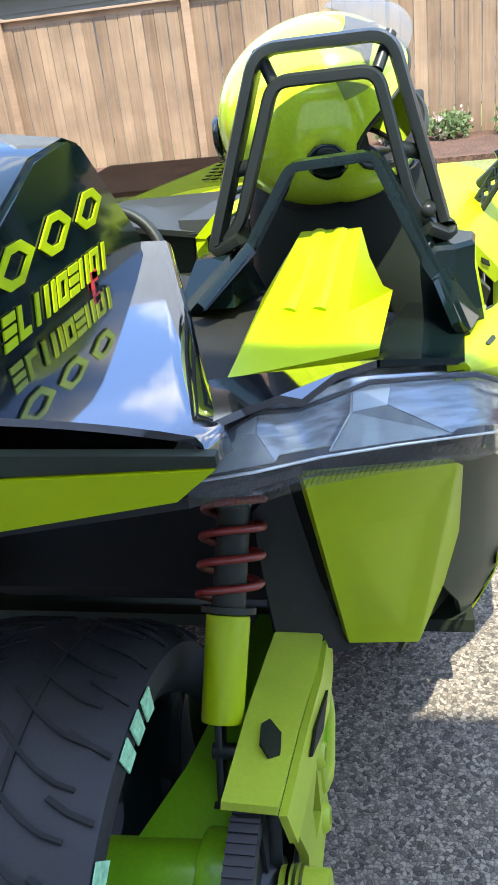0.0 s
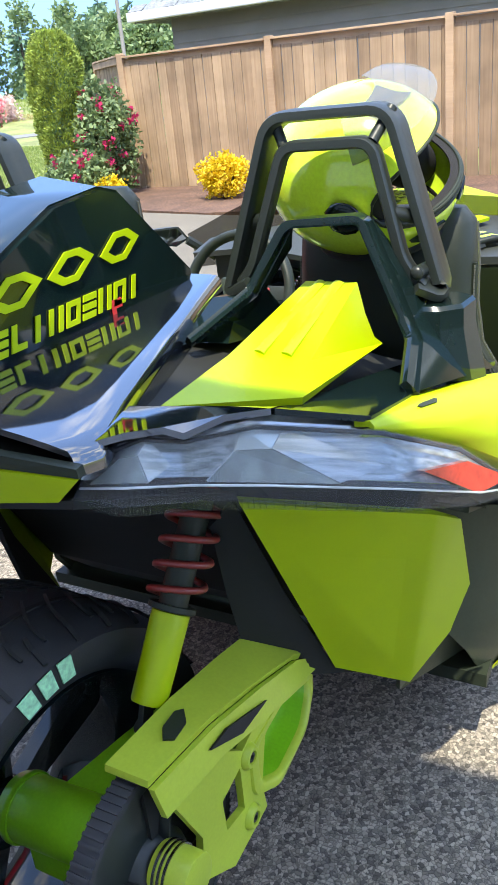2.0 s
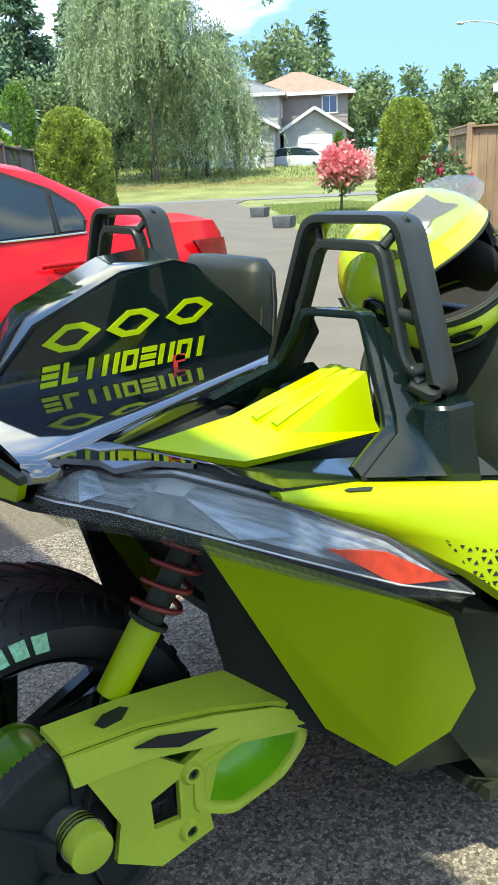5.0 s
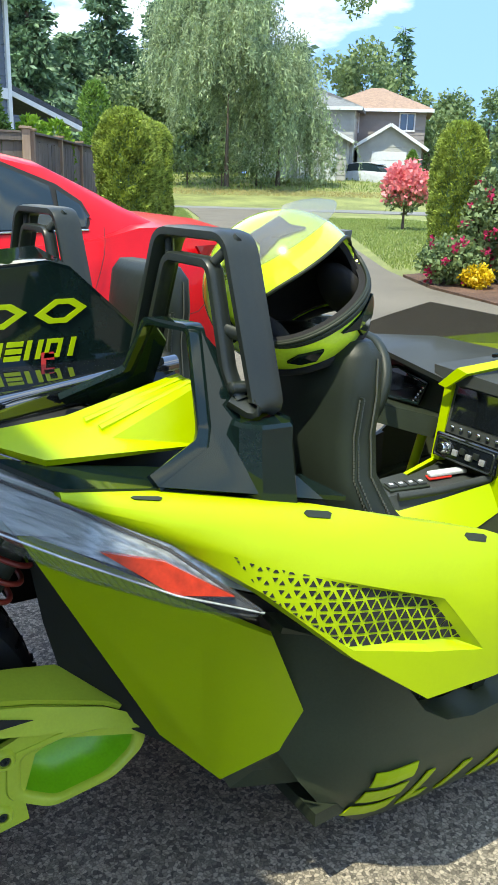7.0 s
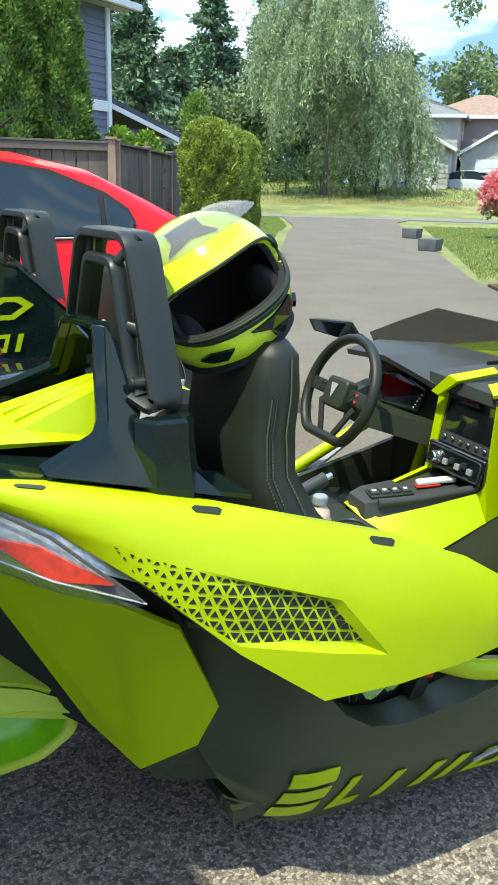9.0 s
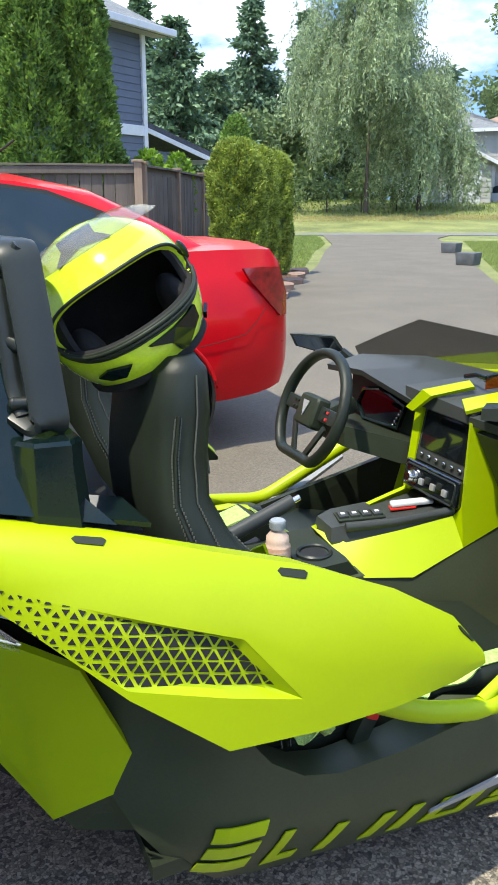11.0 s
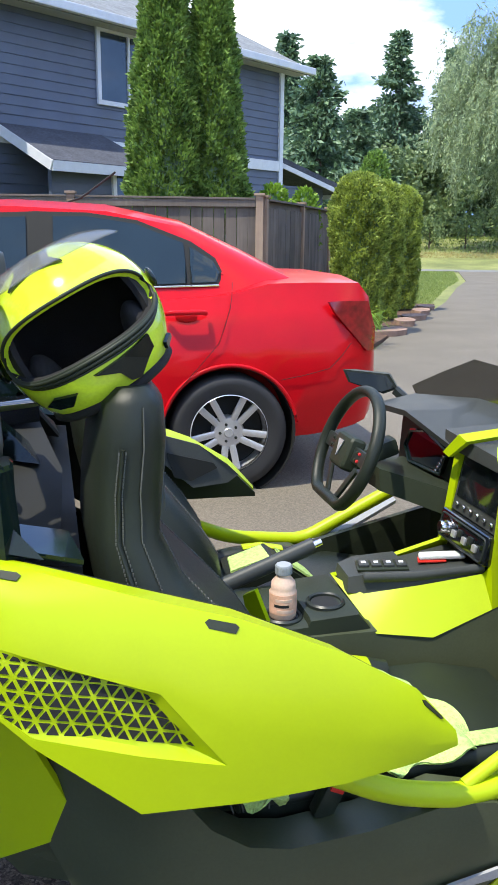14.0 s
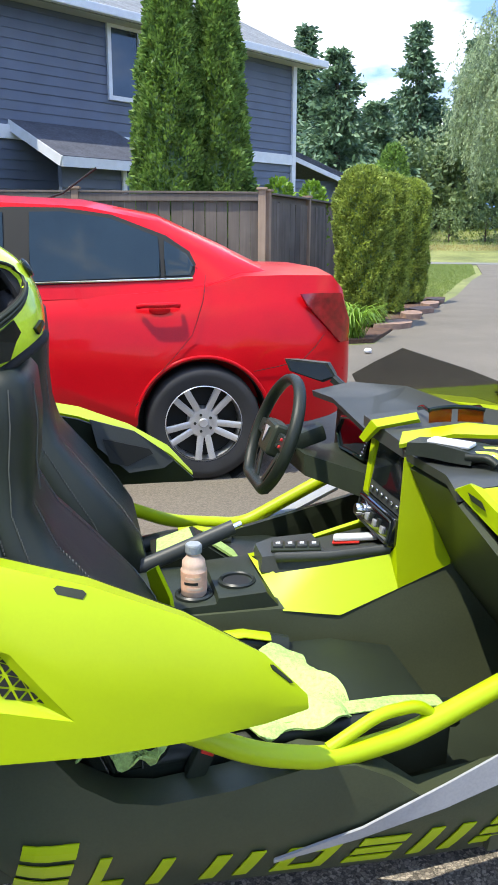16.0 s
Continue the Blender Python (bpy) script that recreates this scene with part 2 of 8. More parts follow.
def pebbled(name, dark, light, size, joint, bump=0.6):
    """Stones set in a binder: cells of their own colour with dark seams, and broad stains."""
    m = bpy.data.materials.new(name)
    m.use_nodes = True
    n, l = m.node_tree.nodes, m.node_tree.links
    p = n["Principled BSDF"]
    geo = n.new("ShaderNodeNewGeometry")
    v = n.new("ShaderNodeTexVoronoi")
    v.inputs["Scale"].default_value = 1 / size
    e = n.new("ShaderNodeTexVoronoi")
    e.feature = 'DISTANCE_TO_EDGE'
    e.inputs["Scale"].default_value = 1 / size
    big = n.new("ShaderNodeTexNoise")
    big.inputs["Scale"].default_value, big.inputs["Detail"].default_value = 1.1, 6
    fine = n.new("ShaderNodeTexNoise")
    fine.inputs["Scale"].default_value, fine.inputs["Detail"].default_value = 260, 3
    wob = n.new("ShaderNodeTexNoise")
    wob.inputs["Scale"].default_value, wob.inputs["Detail"].default_value = 0.9 / size, 2
    l.new(geo.outputs["Position"], wob.inputs["Vector"])
    shift = n.new("ShaderNodeVectorMath")
    shift.operation = 'MULTIPLY_ADD'
    shift.inputs[1].default_value = (size * 1.1,) * 3
    l.new(wob.outputs["Color"], shift.inputs[0])
    l.new(geo.outputs["Position"], shift.inputs[2])
    for t in (v, e):
        l.new(shift.outputs[0], t.inputs["Vector"])
    for t in (big, fine):
        l.new(geo.outputs["Position"], t.inputs["Vector"])
    sep = n.new("ShaderNodeSeparateColor")
    l.new(v.outputs["Color"], sep.inputs[0])
    mx = n.new("ShaderNodeMixRGB")
    mx.inputs[1].default_value, mx.inputs[2].default_value = (*dark, 1), (*light, 1)
    l.new(sep.outputs[0], mx.inputs[0])
    edge = n.new("ShaderNodeMapRange")
    edge.inputs[1].default_value, edge.inputs[2].default_value, edge.inputs[3].default_value, edge.inputs[4].default_value = 0.0, 0.16, joint, 1.0
    l.new(e.outputs["Distance"], edge.inputs[0])
    stain = n.new("ShaderNodeMapRange")
    stain.inputs[1].default_value, stain.inputs[2].default_value, stain.inputs[3].default_value, stain.inputs[4].default_value = 0.3, 0.7, 0.86, 1.12
    l.new(big.outputs["Fac"], stain.inputs[0])
    mul = n.new("ShaderNodeMath")
    mul.operation = 'MULTIPLY'
    l.new(edge.outputs[0], mul.inputs[0])
    l.new(stain.outputs[0], mul.inputs[1])
    sc = n.new("ShaderNodeVectorMath")
    sc.operation = 'SCALE'
    l.new(mx.outputs[0], sc.inputs[0])
    l.new(mul.outputs[0], sc.inputs["Scale"])
    l.new(sc.outputs[0], p.inputs["Base Color"])
    p.inputs["Roughness"].default_value = 0.85
    bp = n.new("ShaderNodeBump")
    bp.inputs["Strength"].default_value, bp.inputs["Distance"].default_value = bump, size * 0.3
    l.new(edge.outputs[0], bp.inputs["Height"])
    l.new(bp.outputs[0], p.inputs["Normal"])
    return m


def timber(name, a, b, up=True, grain=1.0):
    """Weathered boards: each board its own shade (Object Info Random), streaks along the board, knots."""
    m = bpy.data.materials.new(name)
    m.use_nodes = True
    n, l = m.node_tree.nodes, m.node_tree.links
    p = n["Principled BSDF"]
    geo, info = n.new("ShaderNodeNewGeometry"), n.new("ShaderNodeObjectInfo")
    mp = n.new("ShaderNodeMapping")
    mp.inputs["Scale"].default_value = (38, 38, 1.6) if up else (2.5, 2.5, 38)
    l.new(geo.outputs["Position"], mp.inputs["Vector"])
    off = n.new("ShaderNodeVectorMath")
    off.operation = 'ADD'
    l.new(mp.outputs[0], off.inputs[0])
    l.new(info.outputs["Random"], off.inputs[1])
    g = n.new("ShaderNodeTexNoise")
    g.inputs["Scale"].default_value, g.inputs["Detail"].default_value = 1.0, 6
    l.new(off.outputs[0], g.inputs["Vector"])
    k = n.new("ShaderNodeTexNoise")
    k.inputs["Scale"].default_value, k.inputs["Detail"].default_value = 2.2, 3
    l.new(geo.outputs["Position"], k.inputs["Vector"])
    f = n.new("ShaderNodeMath")
    f.operation = 'MULTIPLY_ADD'
    f.inputs[1].default_value = 0.45
    l.new(info.outputs["Random"], f.inputs[0])
    f2 = n.new("ShaderNodeMath")
    f2.operation = 'MULTIPLY'
    f2.inputs[1].default_value = 0.6
    l.new(g.outputs["Fac"], f2.inputs[0])
    l.new(f2.outputs[0], f.inputs[2])
    mx = n.new("ShaderNodeMixRGB")
    mx.inputs[1].default_value, mx.inputs[2].default_value = (*a, 1), (*b, 1)
    l.new(f.outputs[0], mx.inputs[0])
    st = n.new("ShaderNodeMapRange")
    st.inputs[1].default_value, st.inputs[2].default_value, st.inputs[3].default_value, st.inputs[4].default_value = 0.3, 0.7, 0.72, 1.15
    l.new(k.outputs["Fac"], st.inputs[0])
    sc = n.new("ShaderNodeVectorMath")
    sc.operation = 'SCALE'
    l.new(mx.outputs[0], sc.inputs[0])
    l.new(st.outputs[0], sc.inputs["Scale"])
    l.new(sc.outputs[0], p.inputs["Base Color"])
    p.inputs["Roughness"].default_value = 0.8
    bp = n.new("ShaderNodeBump")
    bp.inputs["Strength"].default_value, bp.inputs["Distance"].default_value = 0.35, 0.004
    l.new(g.outputs["Fac"], bp.inputs["Height"])
    l.new(bp.outputs[0], p.inputs["Normal"])
    return m


LIME = mat("lime_paint", (0.355, 0.47, 0.003), 0.42, coat=0.06, vary=0.035, fine=0.012, spec=0.3)
LIME_ARM = mat("lime_arm_paint", (0.40, 0.50, 0.045), 0.40, coat=0.1, vary=0.08, fine=0.04, spec=0.35)
GREEN_ARM = mat("green_arm_paint", (0.19, 0.46, 0.012), 0.35, coat=0.15, vary=0.12)
GLOSS = mat("black_gloss_paint", (0.005, 0.012, 0.011), 0.07, coat=0.18, vary=0.2, fine=0.05, spec=0.28)
DECK = mat("black_lacquer_deck", (0.006, 0.008, 0.012), 0.04, coat=1.0, vary=0.2, fine=0.05)
DECK.node_tree.nodes["Principled BSDF"].inputs["Coat IOR"].default_value = 2.0
SATIN = mat("black_satin_metal", (0.018, 0.023, 0.020), 0.36, spec=0.4, vary=0.2, bump=0.05, bump_scale=900)
PLASTIC = mat("black_plastic", (0.021, 0.028, 0.017), 0.5, spec=0.3, vary=0.2, bump=0.12, bump_scale=700)
DASH = mat("grey_black_dash", (0.040, 0.045, 0.042), 0.45, spec=0.35, vary=0.12, bump=0.1, bump_scale=900)
# near-black: liners, trim and joints, also shade put into slots and grooves
DEEP = mat("dark_parts_and_recess_shade", (0.008, 0.009, 0.008), 0.75, vary=0.3)
SILLG = mat("charcoal_sill_plastic", (0.050, 0.060, 0.033), 0.42, spec=0.25, vary=0.10, bump=0.08, bump_scale=800)
SILVER = mat("silver_panel", (0.30, 0.31, 0.32), 0.35, vary=0.08)
LEATHER = mat("black_leather", (0.013, 0.018, 0.012), 0.44, spec=0.35, vary=0.2, bump=0.15, bump_scale=900)
THREAD = mat("grey_thread", (0.085, 0.09, 0.08), 0.8)
RUBBER = mat("tyre_rubber", (0.018, 0.019, 0.020), 0.62, vary=0.25, bump=0.15, bump_scale=400)
CHROME = mat("bright_metal", (0.6, 0.6, 0.6), 0.18, metal=1.0, vary=0.05)
ALLOY = mat("silver_alloy", (0.55, 0.56, 0.57), 0.32, metal=0.6, vary=0.08)
SPRING = mat("red_spring_paint", (0.20, 0.022, 0.015), 0.4, coat=0.3)
LENS = clear("clear_lamp_lens", (0.93, 0.95, 0.96), 0.16)
RIBBED = clear("ribbed_lamp_lip", (0.92, 0.94, 0.90), 0.10, 0.12)
REFL = mat("lamp_reflector_and_glint", (0.66, 0.70, 0.68), 0.22, metal=0.45, vary=0.15, scale=40)
REFD = mat("grey_lamp_housing", (0.36, 0.40, 0.38), 0.24, metal=0.35, vary=0.35, scale=30)
AMBER = mat("red_amber_reflector", (0.50, 0.035, 0.012), 0.22, coat=0.6, vary=0.25, scale=60)
SMOKE = clear("smoked_acrylic", (0.42, 0.42, 0.41), 0.06)
VISOR = clear("clear_visor", (0.88, 0.90, 0.89), 0.32, 0.02)
HELMET = mat("neon_yellow_shell", (0.58, 0.78, 0.045), 0.16, coat=0.8, vary=0.05)
HELM_D = mat("dark_helmet_band", (0.02, 0.03, 0.05), 0.15, coat=0.8)
FOAM = mat("black_lining", (0.010, 0.010, 0.011), 0.9, bump=0.4, bump_scale=600)
RED = mat("red_car_paint", (0.53, 0.004, 0.010), 0.30, coat=0.30, vary=0.05, spec=0.12)
TINT = mat("tinted_car_glass", (0.014, 0.026, 0.032), 0.03, coat=0.2, vary=0.1, spec=0.4)
CARLAMP = mat("dark_red_lamp", (0.26, 0.004, 0.010), 0.15, coat=0.8, vary=0.35, scale=24)
PEBBLE = pebbled("exposed_aggregate", (0.082, 0.074, 0.060), (0.42, 0.370, 0.295), 0.0085, 0.45, 0.7)
ASPHALT = pebbled("worn_asphalt", (0.108, 0.094, 0.070), (0.182, 0.160, 0.122), 0.007, 0.82, 0.25)
STREET = pebbled("street_asphalt", (0.15, 0.15, 0.145), (0.21, 0.21, 0.20), 0.02, 0.85, 0.2)
LAWN = mat("lawn_soil", (0.13, 0.165, 0.045), 0.9, vary=0.25, scale=0.7, fine=0.5, fine_scale=60, bump=0.6, bump_scale=80, tint=(0.23, 0.235, 0.08))
MULCH = mat("bark_mulch", (0.10, 0.055, 0.035), 0.95, vary=0.35, scale=3, fine=0.6, fine_scale=45, bump=1.0, bump_scale=50)
CEDAR = timber("cedar_boards", (0.150, 0.088, 0.048), (0.47, 0.33, 0.20))
CEDAR_R = timber("cedar_rail", (0.27, 0.165, 0.092), (0.50, 0.345, 0.215), up=False)
GREYWOOD = timber("weathered_boards", (0.060, 0.050, 0.045), (0.20, 0.165, 0.14))
POSTW = timber("post_timber", (0.24, 0.16, 0.11), (0.42, 0.31, 0.23))
SIDING = mat("slate_blue_siding", (0.095, 0.118, 0.165), 0.6, vary=0.1, scale=2)
SIDE_G = mat("grey_siding", (0.36, 0.36, 0.34), 0.65, vary=0.08, scale=2)
SIDE_B = mat("taupe_siding", (0.22, 0.205, 0.19), 0.65, vary=0.08, scale=2)
DOORW = mat("white_door_paint", (0.80, 0.80, 0.78), 0.5, vary=0.04)
TRIM = mat("white_trim", (0.62, 0.64, 0.66), 0.5, vary=0.06)
SHINGLE = mat("grey_shingles", (0.16, 0.17, 0.17), 0.85, vary=0.25, scale=4, fine=0.3, fine_scale=22, bump=0.6, bump_scale=18)
SHING_D = mat("dark_shingles", (0.055, 0.06, 0.075), 0.85, vary=0.25, scale=4, fine=0.3, fine_scale=22, bump=0.6, bump_scale=18)
SHING_T = mat("tan_shingles", (0.27, 0.185, 0.135), 0.85, vary=0.2, scale=4, fine=0.25, fine_scale=22)
GLASS = mat("house_glass", (0.03, 0.045, 0.06), 0.05, coat=1.0, vary=0.3, scale=1.5)
BARK = mat("bark", (0.10, 0.075, 0.055), 0.9, vary=0.3, scale=8, bump=1.0, bump_scale=60)
STONE = mat("edging_stone", (0.25, 0.165, 0.125), 0.9, vary=0.25, scale=7, bump=0.8, bump_scale=60)
CONC = mat("planter_concrete", (0.10, 0.11, 0.12), 0.9, vary=0.2)
HEDGE = foliage("hedge_leaf", (0.060, 0.110, 0.022), (0.46, 0.56, 0.11), 0.40, 9.0)
THUJA = foliage("thuja_leaf", (0.035, 0.090, 0.020), (0.27, 0.43, 0.09), 0.35, 7.0)
FIR = foliage("fir_needles_and_shrub_core", (0.032, 0.070, 0.046), (0.20, 0.32, 0.17), 0.20, 1.8)
WILLOW = foliage("willow_leaf", (0.10, 0.15, 0.085), (0.46, 0.56, 0.30), 0.40, 1.6)
BROAD = foliage("broad_leaf", (0.055, 0.105, 0.045), (0.26, 0.35, 0.14), 0.35, 1.8)
GRASS = foliage("grass_blade", (0.12, 0.18, 0.04), (0.31, 0.385, 0.105))
STRAP = foliage("strap_leaf", (0.084, 0.192, 0.018), (0.264, 0.432, 0.048))
YELLOW = foliage("yellow_leaf", (0.55, 0.36, 0.01), (0.85, 0.65, 0.03))
PINK = foliage("pink_bloom", (0.70, 0.14, 0.17), (0.85, 0.36, 0.36))
CRIMSON = foliage("crimson_bloom", (0.35, 0.01, 0.06), (0.60, 0.03, 0.14))
PALE = foliage("pale_bloom", (0.60, 0.40, 0.36), (0.75, 0.58, 0.50))
DRY = foliage("dry_grass", (0.28, 0.24, 0.085), (0.46, 0.38, 0.16))
TOWEL = mat("pale_green_towel", (0.40, 0.58, 0.17), 0.95, vary=0.12, fine=0.25, fine_scale=120, bump=1.0, bump_scale=220)
BOTTLE = mat("cream_pink_label", (0.70, 0.42, 0.30), 0.35, vary=0.2, scale=40)
MILK = mat("cream_plastic", (0.60, 0.44, 0.35), 0.35)
CAPG = mat("grey_cap", (0.25, 0.28, 0.30), 0.45)
PHONE = mat("pale_case", (0.55, 0.58, 0.58), 0.35)
REDC = mat("red_plastic", (0.65, 0.03, 0.02), 0.4)
ORANGE = clear("orange_lens", (0.95, 0.32, 0.03), 0.45)
SCREEN = mat("dark_screen", (0.006, 0.008, 0.010), 0.08, coat=1.0)
MIRROR = mat("mirror_face", (0.85, 0.85, 0.86), 0.02, metal=1.0, vary=0.0, fine=0.0)
BELT = mat("drive_belt", (0.03, 0.03, 0.032), 0.6)
MINT = mat("mint_lettering", (0.30, 0.62, 0.36), 0.6, vary=0.25, scale=90)
REDL = mat("red_lettering", (0.50, 0.03, 0.03), 0.4)

# frosted lamp sheet, fluted along the lamp's length; pale streaks stand for sky reflection
STREAK = mat("fluted_sheet_sky_streaks", (0.50, 0.56, 0.58), 0.16, metal=0.35, coat=0.6, vary=0.10, scale=20)
n_, l_ = STREAK.node_tree.nodes, STREAK.node_tree.links
run = n_.new("ShaderNodeMapping")
run.vector_type = 'TEXTURE'
run.inputs["Rotation"].default_value = (0, radians(14), radians(-42))
run.inputs["Scale"].default_value = (1 / 2.5, 1 / 150, 1 / 150)
l_.new(n_.new("ShaderNodeNewGeometry").outputs["Position"], run.inputs["Vector"])
flute = n_.new("ShaderNodeTexNoise")
flute.inputs["Scale"].default_value, flute.inputs["Detail"].default_value = 1.0, 2
l_.new(run.outputs[0], flute.inputs["Vector"])
tone = n_.new("ShaderNodeValToRGB")
tone.color_ramp.elements[0].position, tone.color_ramp.elements[1].position = 0.38, 0.64
tone.color_ramp.elements[0].color, tone.color_ramp.elements[1].color = (0.28, 0.32, 0.32, 1), (0.58, 0.62, 0.65, 1)
l_.new(flute.outputs["Fac"], tone.inputs["Fac"])
l_.new(tone.outputs["Color"], n_["Principled BSDF"].inputs["Base Color"])
ridge = n_.new("ShaderNodeBump")
ridge.inputs["Strength"].default_value, ridge.inputs["Distance"].default_value = 0.15, 0.003
l_.new(flute.outputs["Fac"], ridge.inputs["Height"])
l_.new(ridge.outputs[0], n_["Principled BSDF"].inputs["Normal"])

# ---- the open three-wheeled roadster ----
car3 = thing("three_wheeled_roadster", "lime and black open three-wheeled roadster parked on aggregate driveway", "roadster")


def rp(name, bm, material, label="", parent=None, **k):
    return part(name, bm, material, parent or car3, label, **k)


def flip(p, s):
    return (p[0], p[1] * s, p[2])


# rear tyre and rim
AX = Matrix.Translation((-0.09, 0, 0.342)) @ Matrix.Rotation(radians(90), 4, 'X')
bm = B()
lathe(bm, [(0.255, -0.13), (0.29, -0.152), (0.318, -0.150), (0.335, -0.125), (0.342, -0.06), (0.343, 0), (0.342, 0.06), (0.335, 0.125), (0.318, 0.150), (0.29, 0.152), (0.255, 0.13), (0.24, 0.11), (0.24, -0.11)], AX, 72, closed=True)
tyre = rp("rear_tyre", bm, RUBBER, "wide black tread tyre with green sidewall letter shapes", smooth=50)
# tread grooves: near-black ribs laid on the tread stand for the shaded channels
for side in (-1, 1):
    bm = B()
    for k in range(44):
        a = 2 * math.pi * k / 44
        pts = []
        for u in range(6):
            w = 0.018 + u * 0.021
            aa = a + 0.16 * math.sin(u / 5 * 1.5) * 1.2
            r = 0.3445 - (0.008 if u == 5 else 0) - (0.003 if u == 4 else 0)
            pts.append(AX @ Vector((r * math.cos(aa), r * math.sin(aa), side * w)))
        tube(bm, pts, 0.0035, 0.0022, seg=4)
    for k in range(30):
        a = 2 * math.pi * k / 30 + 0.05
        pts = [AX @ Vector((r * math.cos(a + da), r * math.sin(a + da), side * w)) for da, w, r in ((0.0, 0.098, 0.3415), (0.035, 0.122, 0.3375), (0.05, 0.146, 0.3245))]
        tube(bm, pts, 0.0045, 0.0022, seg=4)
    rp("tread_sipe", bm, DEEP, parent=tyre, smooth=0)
# two near-black rings for the shade in the round grooves
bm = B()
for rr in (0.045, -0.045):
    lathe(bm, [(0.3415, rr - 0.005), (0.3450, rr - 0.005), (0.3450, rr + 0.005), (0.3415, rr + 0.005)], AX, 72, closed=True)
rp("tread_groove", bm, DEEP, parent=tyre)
bm = B()
lathe(bm, [(0.243, -0.125), (0.252, -0.135), (0.252, 0.135), (0.243, 0.125), (0.225, 0.09), (0.222, -0.02), (0.225, -0.09)], AX, 48, closed=True)
for k in range(5):
    a = 2 * math.pi * k / 5 + 0.3
    for d in (-0.12, 0.12):
        box(bm, AX @ Vector((0.14 * math.cos(a + d), 0.14 * math.sin(a + d), -0.02)), (0.20, 0.03, 0.026), (90, -math.degrees(a + d), 0))
lathe(bm, [(0.05, -0.05), (0.055, 0.0), (0.03, 0.015), (0.0, 0.015)], AX, 20)
rp("rear_rim", bm, GLOSS, "gloss black spoked rim")
# mint sidewall letter shapes
def sidewall_mark(a0, da, r0, r1, cut):
    bm = B()
    z = 0.1535
    def q(a, r):
        rim = 0.1525 - max(0, r - 0.318) * 0.8
        return AX @ Vector((r * math.cos(a), r * math.sin(a), rim))
    pts = [(a0, r0), (a0 + da, r0), (a0 + da * 1.25, r1), (a0 + da * 0.25, r1)]
    inn = [q(*p) for p in pts]
    prism(bm, inn, (0, -0.002, 0))
    rp("sidewall_letter", bm, MINT, parent=tyre, smooth=0)
for a0 in (81.5, 88.5, 95.5, 118, 125, 132, 139, 215, 222, 229, 300, 307, 314):
    sidewall_mark(radians(a0), radians(5.0), 0.284, 0.318, 0)

# swing arm with its round pivot, toothed pulley and belt
bm = B()
loft(bm, [[(-0.13, -0.07, 0.30), (-0.13, -0.236, 0.30), (-0.13, -0.236, 0.40), (-0.13, -0.07, 0.40)], [(0.02, -0.15, 0.27), (0.02, -0.236, 0.27), (0.02, -0.236, 0.455), (0.02, -0.15, 0.455)], [(0.16, -0.165, 0.27), (0.16, -0.236, 0.27), (0.16, -0.236, 0.44), (0.16, -0.165, 0.44)], [(0.46, -0.16, 0.28), (0.46, -0.225, 0.28), (0.46, -0.225, 0.36), (0.46, -0.16, 0.36)]])
rp("swing_arm", bm, GREEN_ARM, "green painted swing arm beside rear tyre", bevel=0.012)
bm = B()
cyl(bm, (-0.098, -0.03, 0.382), (-0.098, -0.195, 0.390), 0.050, seg=32)
axle = rp("axle_housing", bm, GREEN_ARM, bevel=0.006)
for nm, y0, y1, zc, rr in (("housing_collar", -0.040, -0.055, 0.382, 0.054), ("housing_flange", -0.195, -0.238, 0.392, 0.064)):
    bm = B()
    cyl(bm, (-0.098, y0, zc), (-0.098, y1, zc), rr, seg=32)
    rp(nm, bm, GREEN_ARM, parent=axle, bevel=0.005)
bm = B()
lathe(bm, [(0.176, -0.016), (0.176, 0.016), (0.160, 0.016), (0.155, 0.004), (0.07, 0.004), (0.06, 0.02), (0.045, 0.028), (0.045, -0.016)], Matrix.Translation((-0.09, -0.262, 0.342)) @ Matrix.Rotation(radians(90), 4, 'X'), 56)
for k in range(5):
    a = 2 * math.pi * k / 5
    tube(bm, [(-0.09 + 0.05 * math.cos(a), -0.274, 0.342 + 0.05 * math.sin(a)), (-0.09 + 0.162 * math.cos(a), -0.274, 0.342 + 0.162 * math.sin(a))], 0.014, 0.006, seg=8)
rp("belt_pulley", bm, SATIN)
bm = B()
lathe(bm, [(0.176, -0.017), (0.184, -0.017), (0.184, 0.017), (0.176, 0.017)], Matrix.Translation((-0.09, -0.262, 0.342)) @ Matrix.Rotation(radians(90), 4, 'X'), 48, closed=True)
belt = rp("drive_belt", bm, BELT, "ribbed black rubber drive belt", smooth=20)
bm = B()
box(bm, (0.185, 0, 0), (0.004, 0.034, 0.0045))
rib = rp("belt_rib", bm, BELT, parent=belt, smooth=0)
for k in range(100):
    o = rib if k == 0 else new("belt_rib", rib.data)
    o.parent = belt
    o.matrix_basis = Matrix.Translation((-0.09, -0.262, 0.342)) @ Matrix.Rotation(2 * math.pi * k / 100, 4, 'Y')
bm = B()
cyl(bm, (-0.095, -0.285, 0.375), (-0.095, -0.345, 0.375), 0.036, seg=28)
ax_end = rp("axle_end", bm, LIME_ARM, bevel=0.003)
for d in (0.296, 0.304, 0.312):
    bm = B()
    lathe(bm, [(0.0365, -0.002), (0.039, -0.002), (0.039, 0.002), (0.0365, 0.002)], Matrix.Translation((-0.095, -d, 0.375)) @ Matrix.Rotation(radians(90), 4, 'X'), 28, closed=True)
    rp("retaining_ring", bm, CHROME, parent=ax_end)
bm = B()
for y in (-0.205, -0.245):
    box(bm, (0.0, y, 0.47), (0.026, 0.010, 0.14), (0, 22, 0))
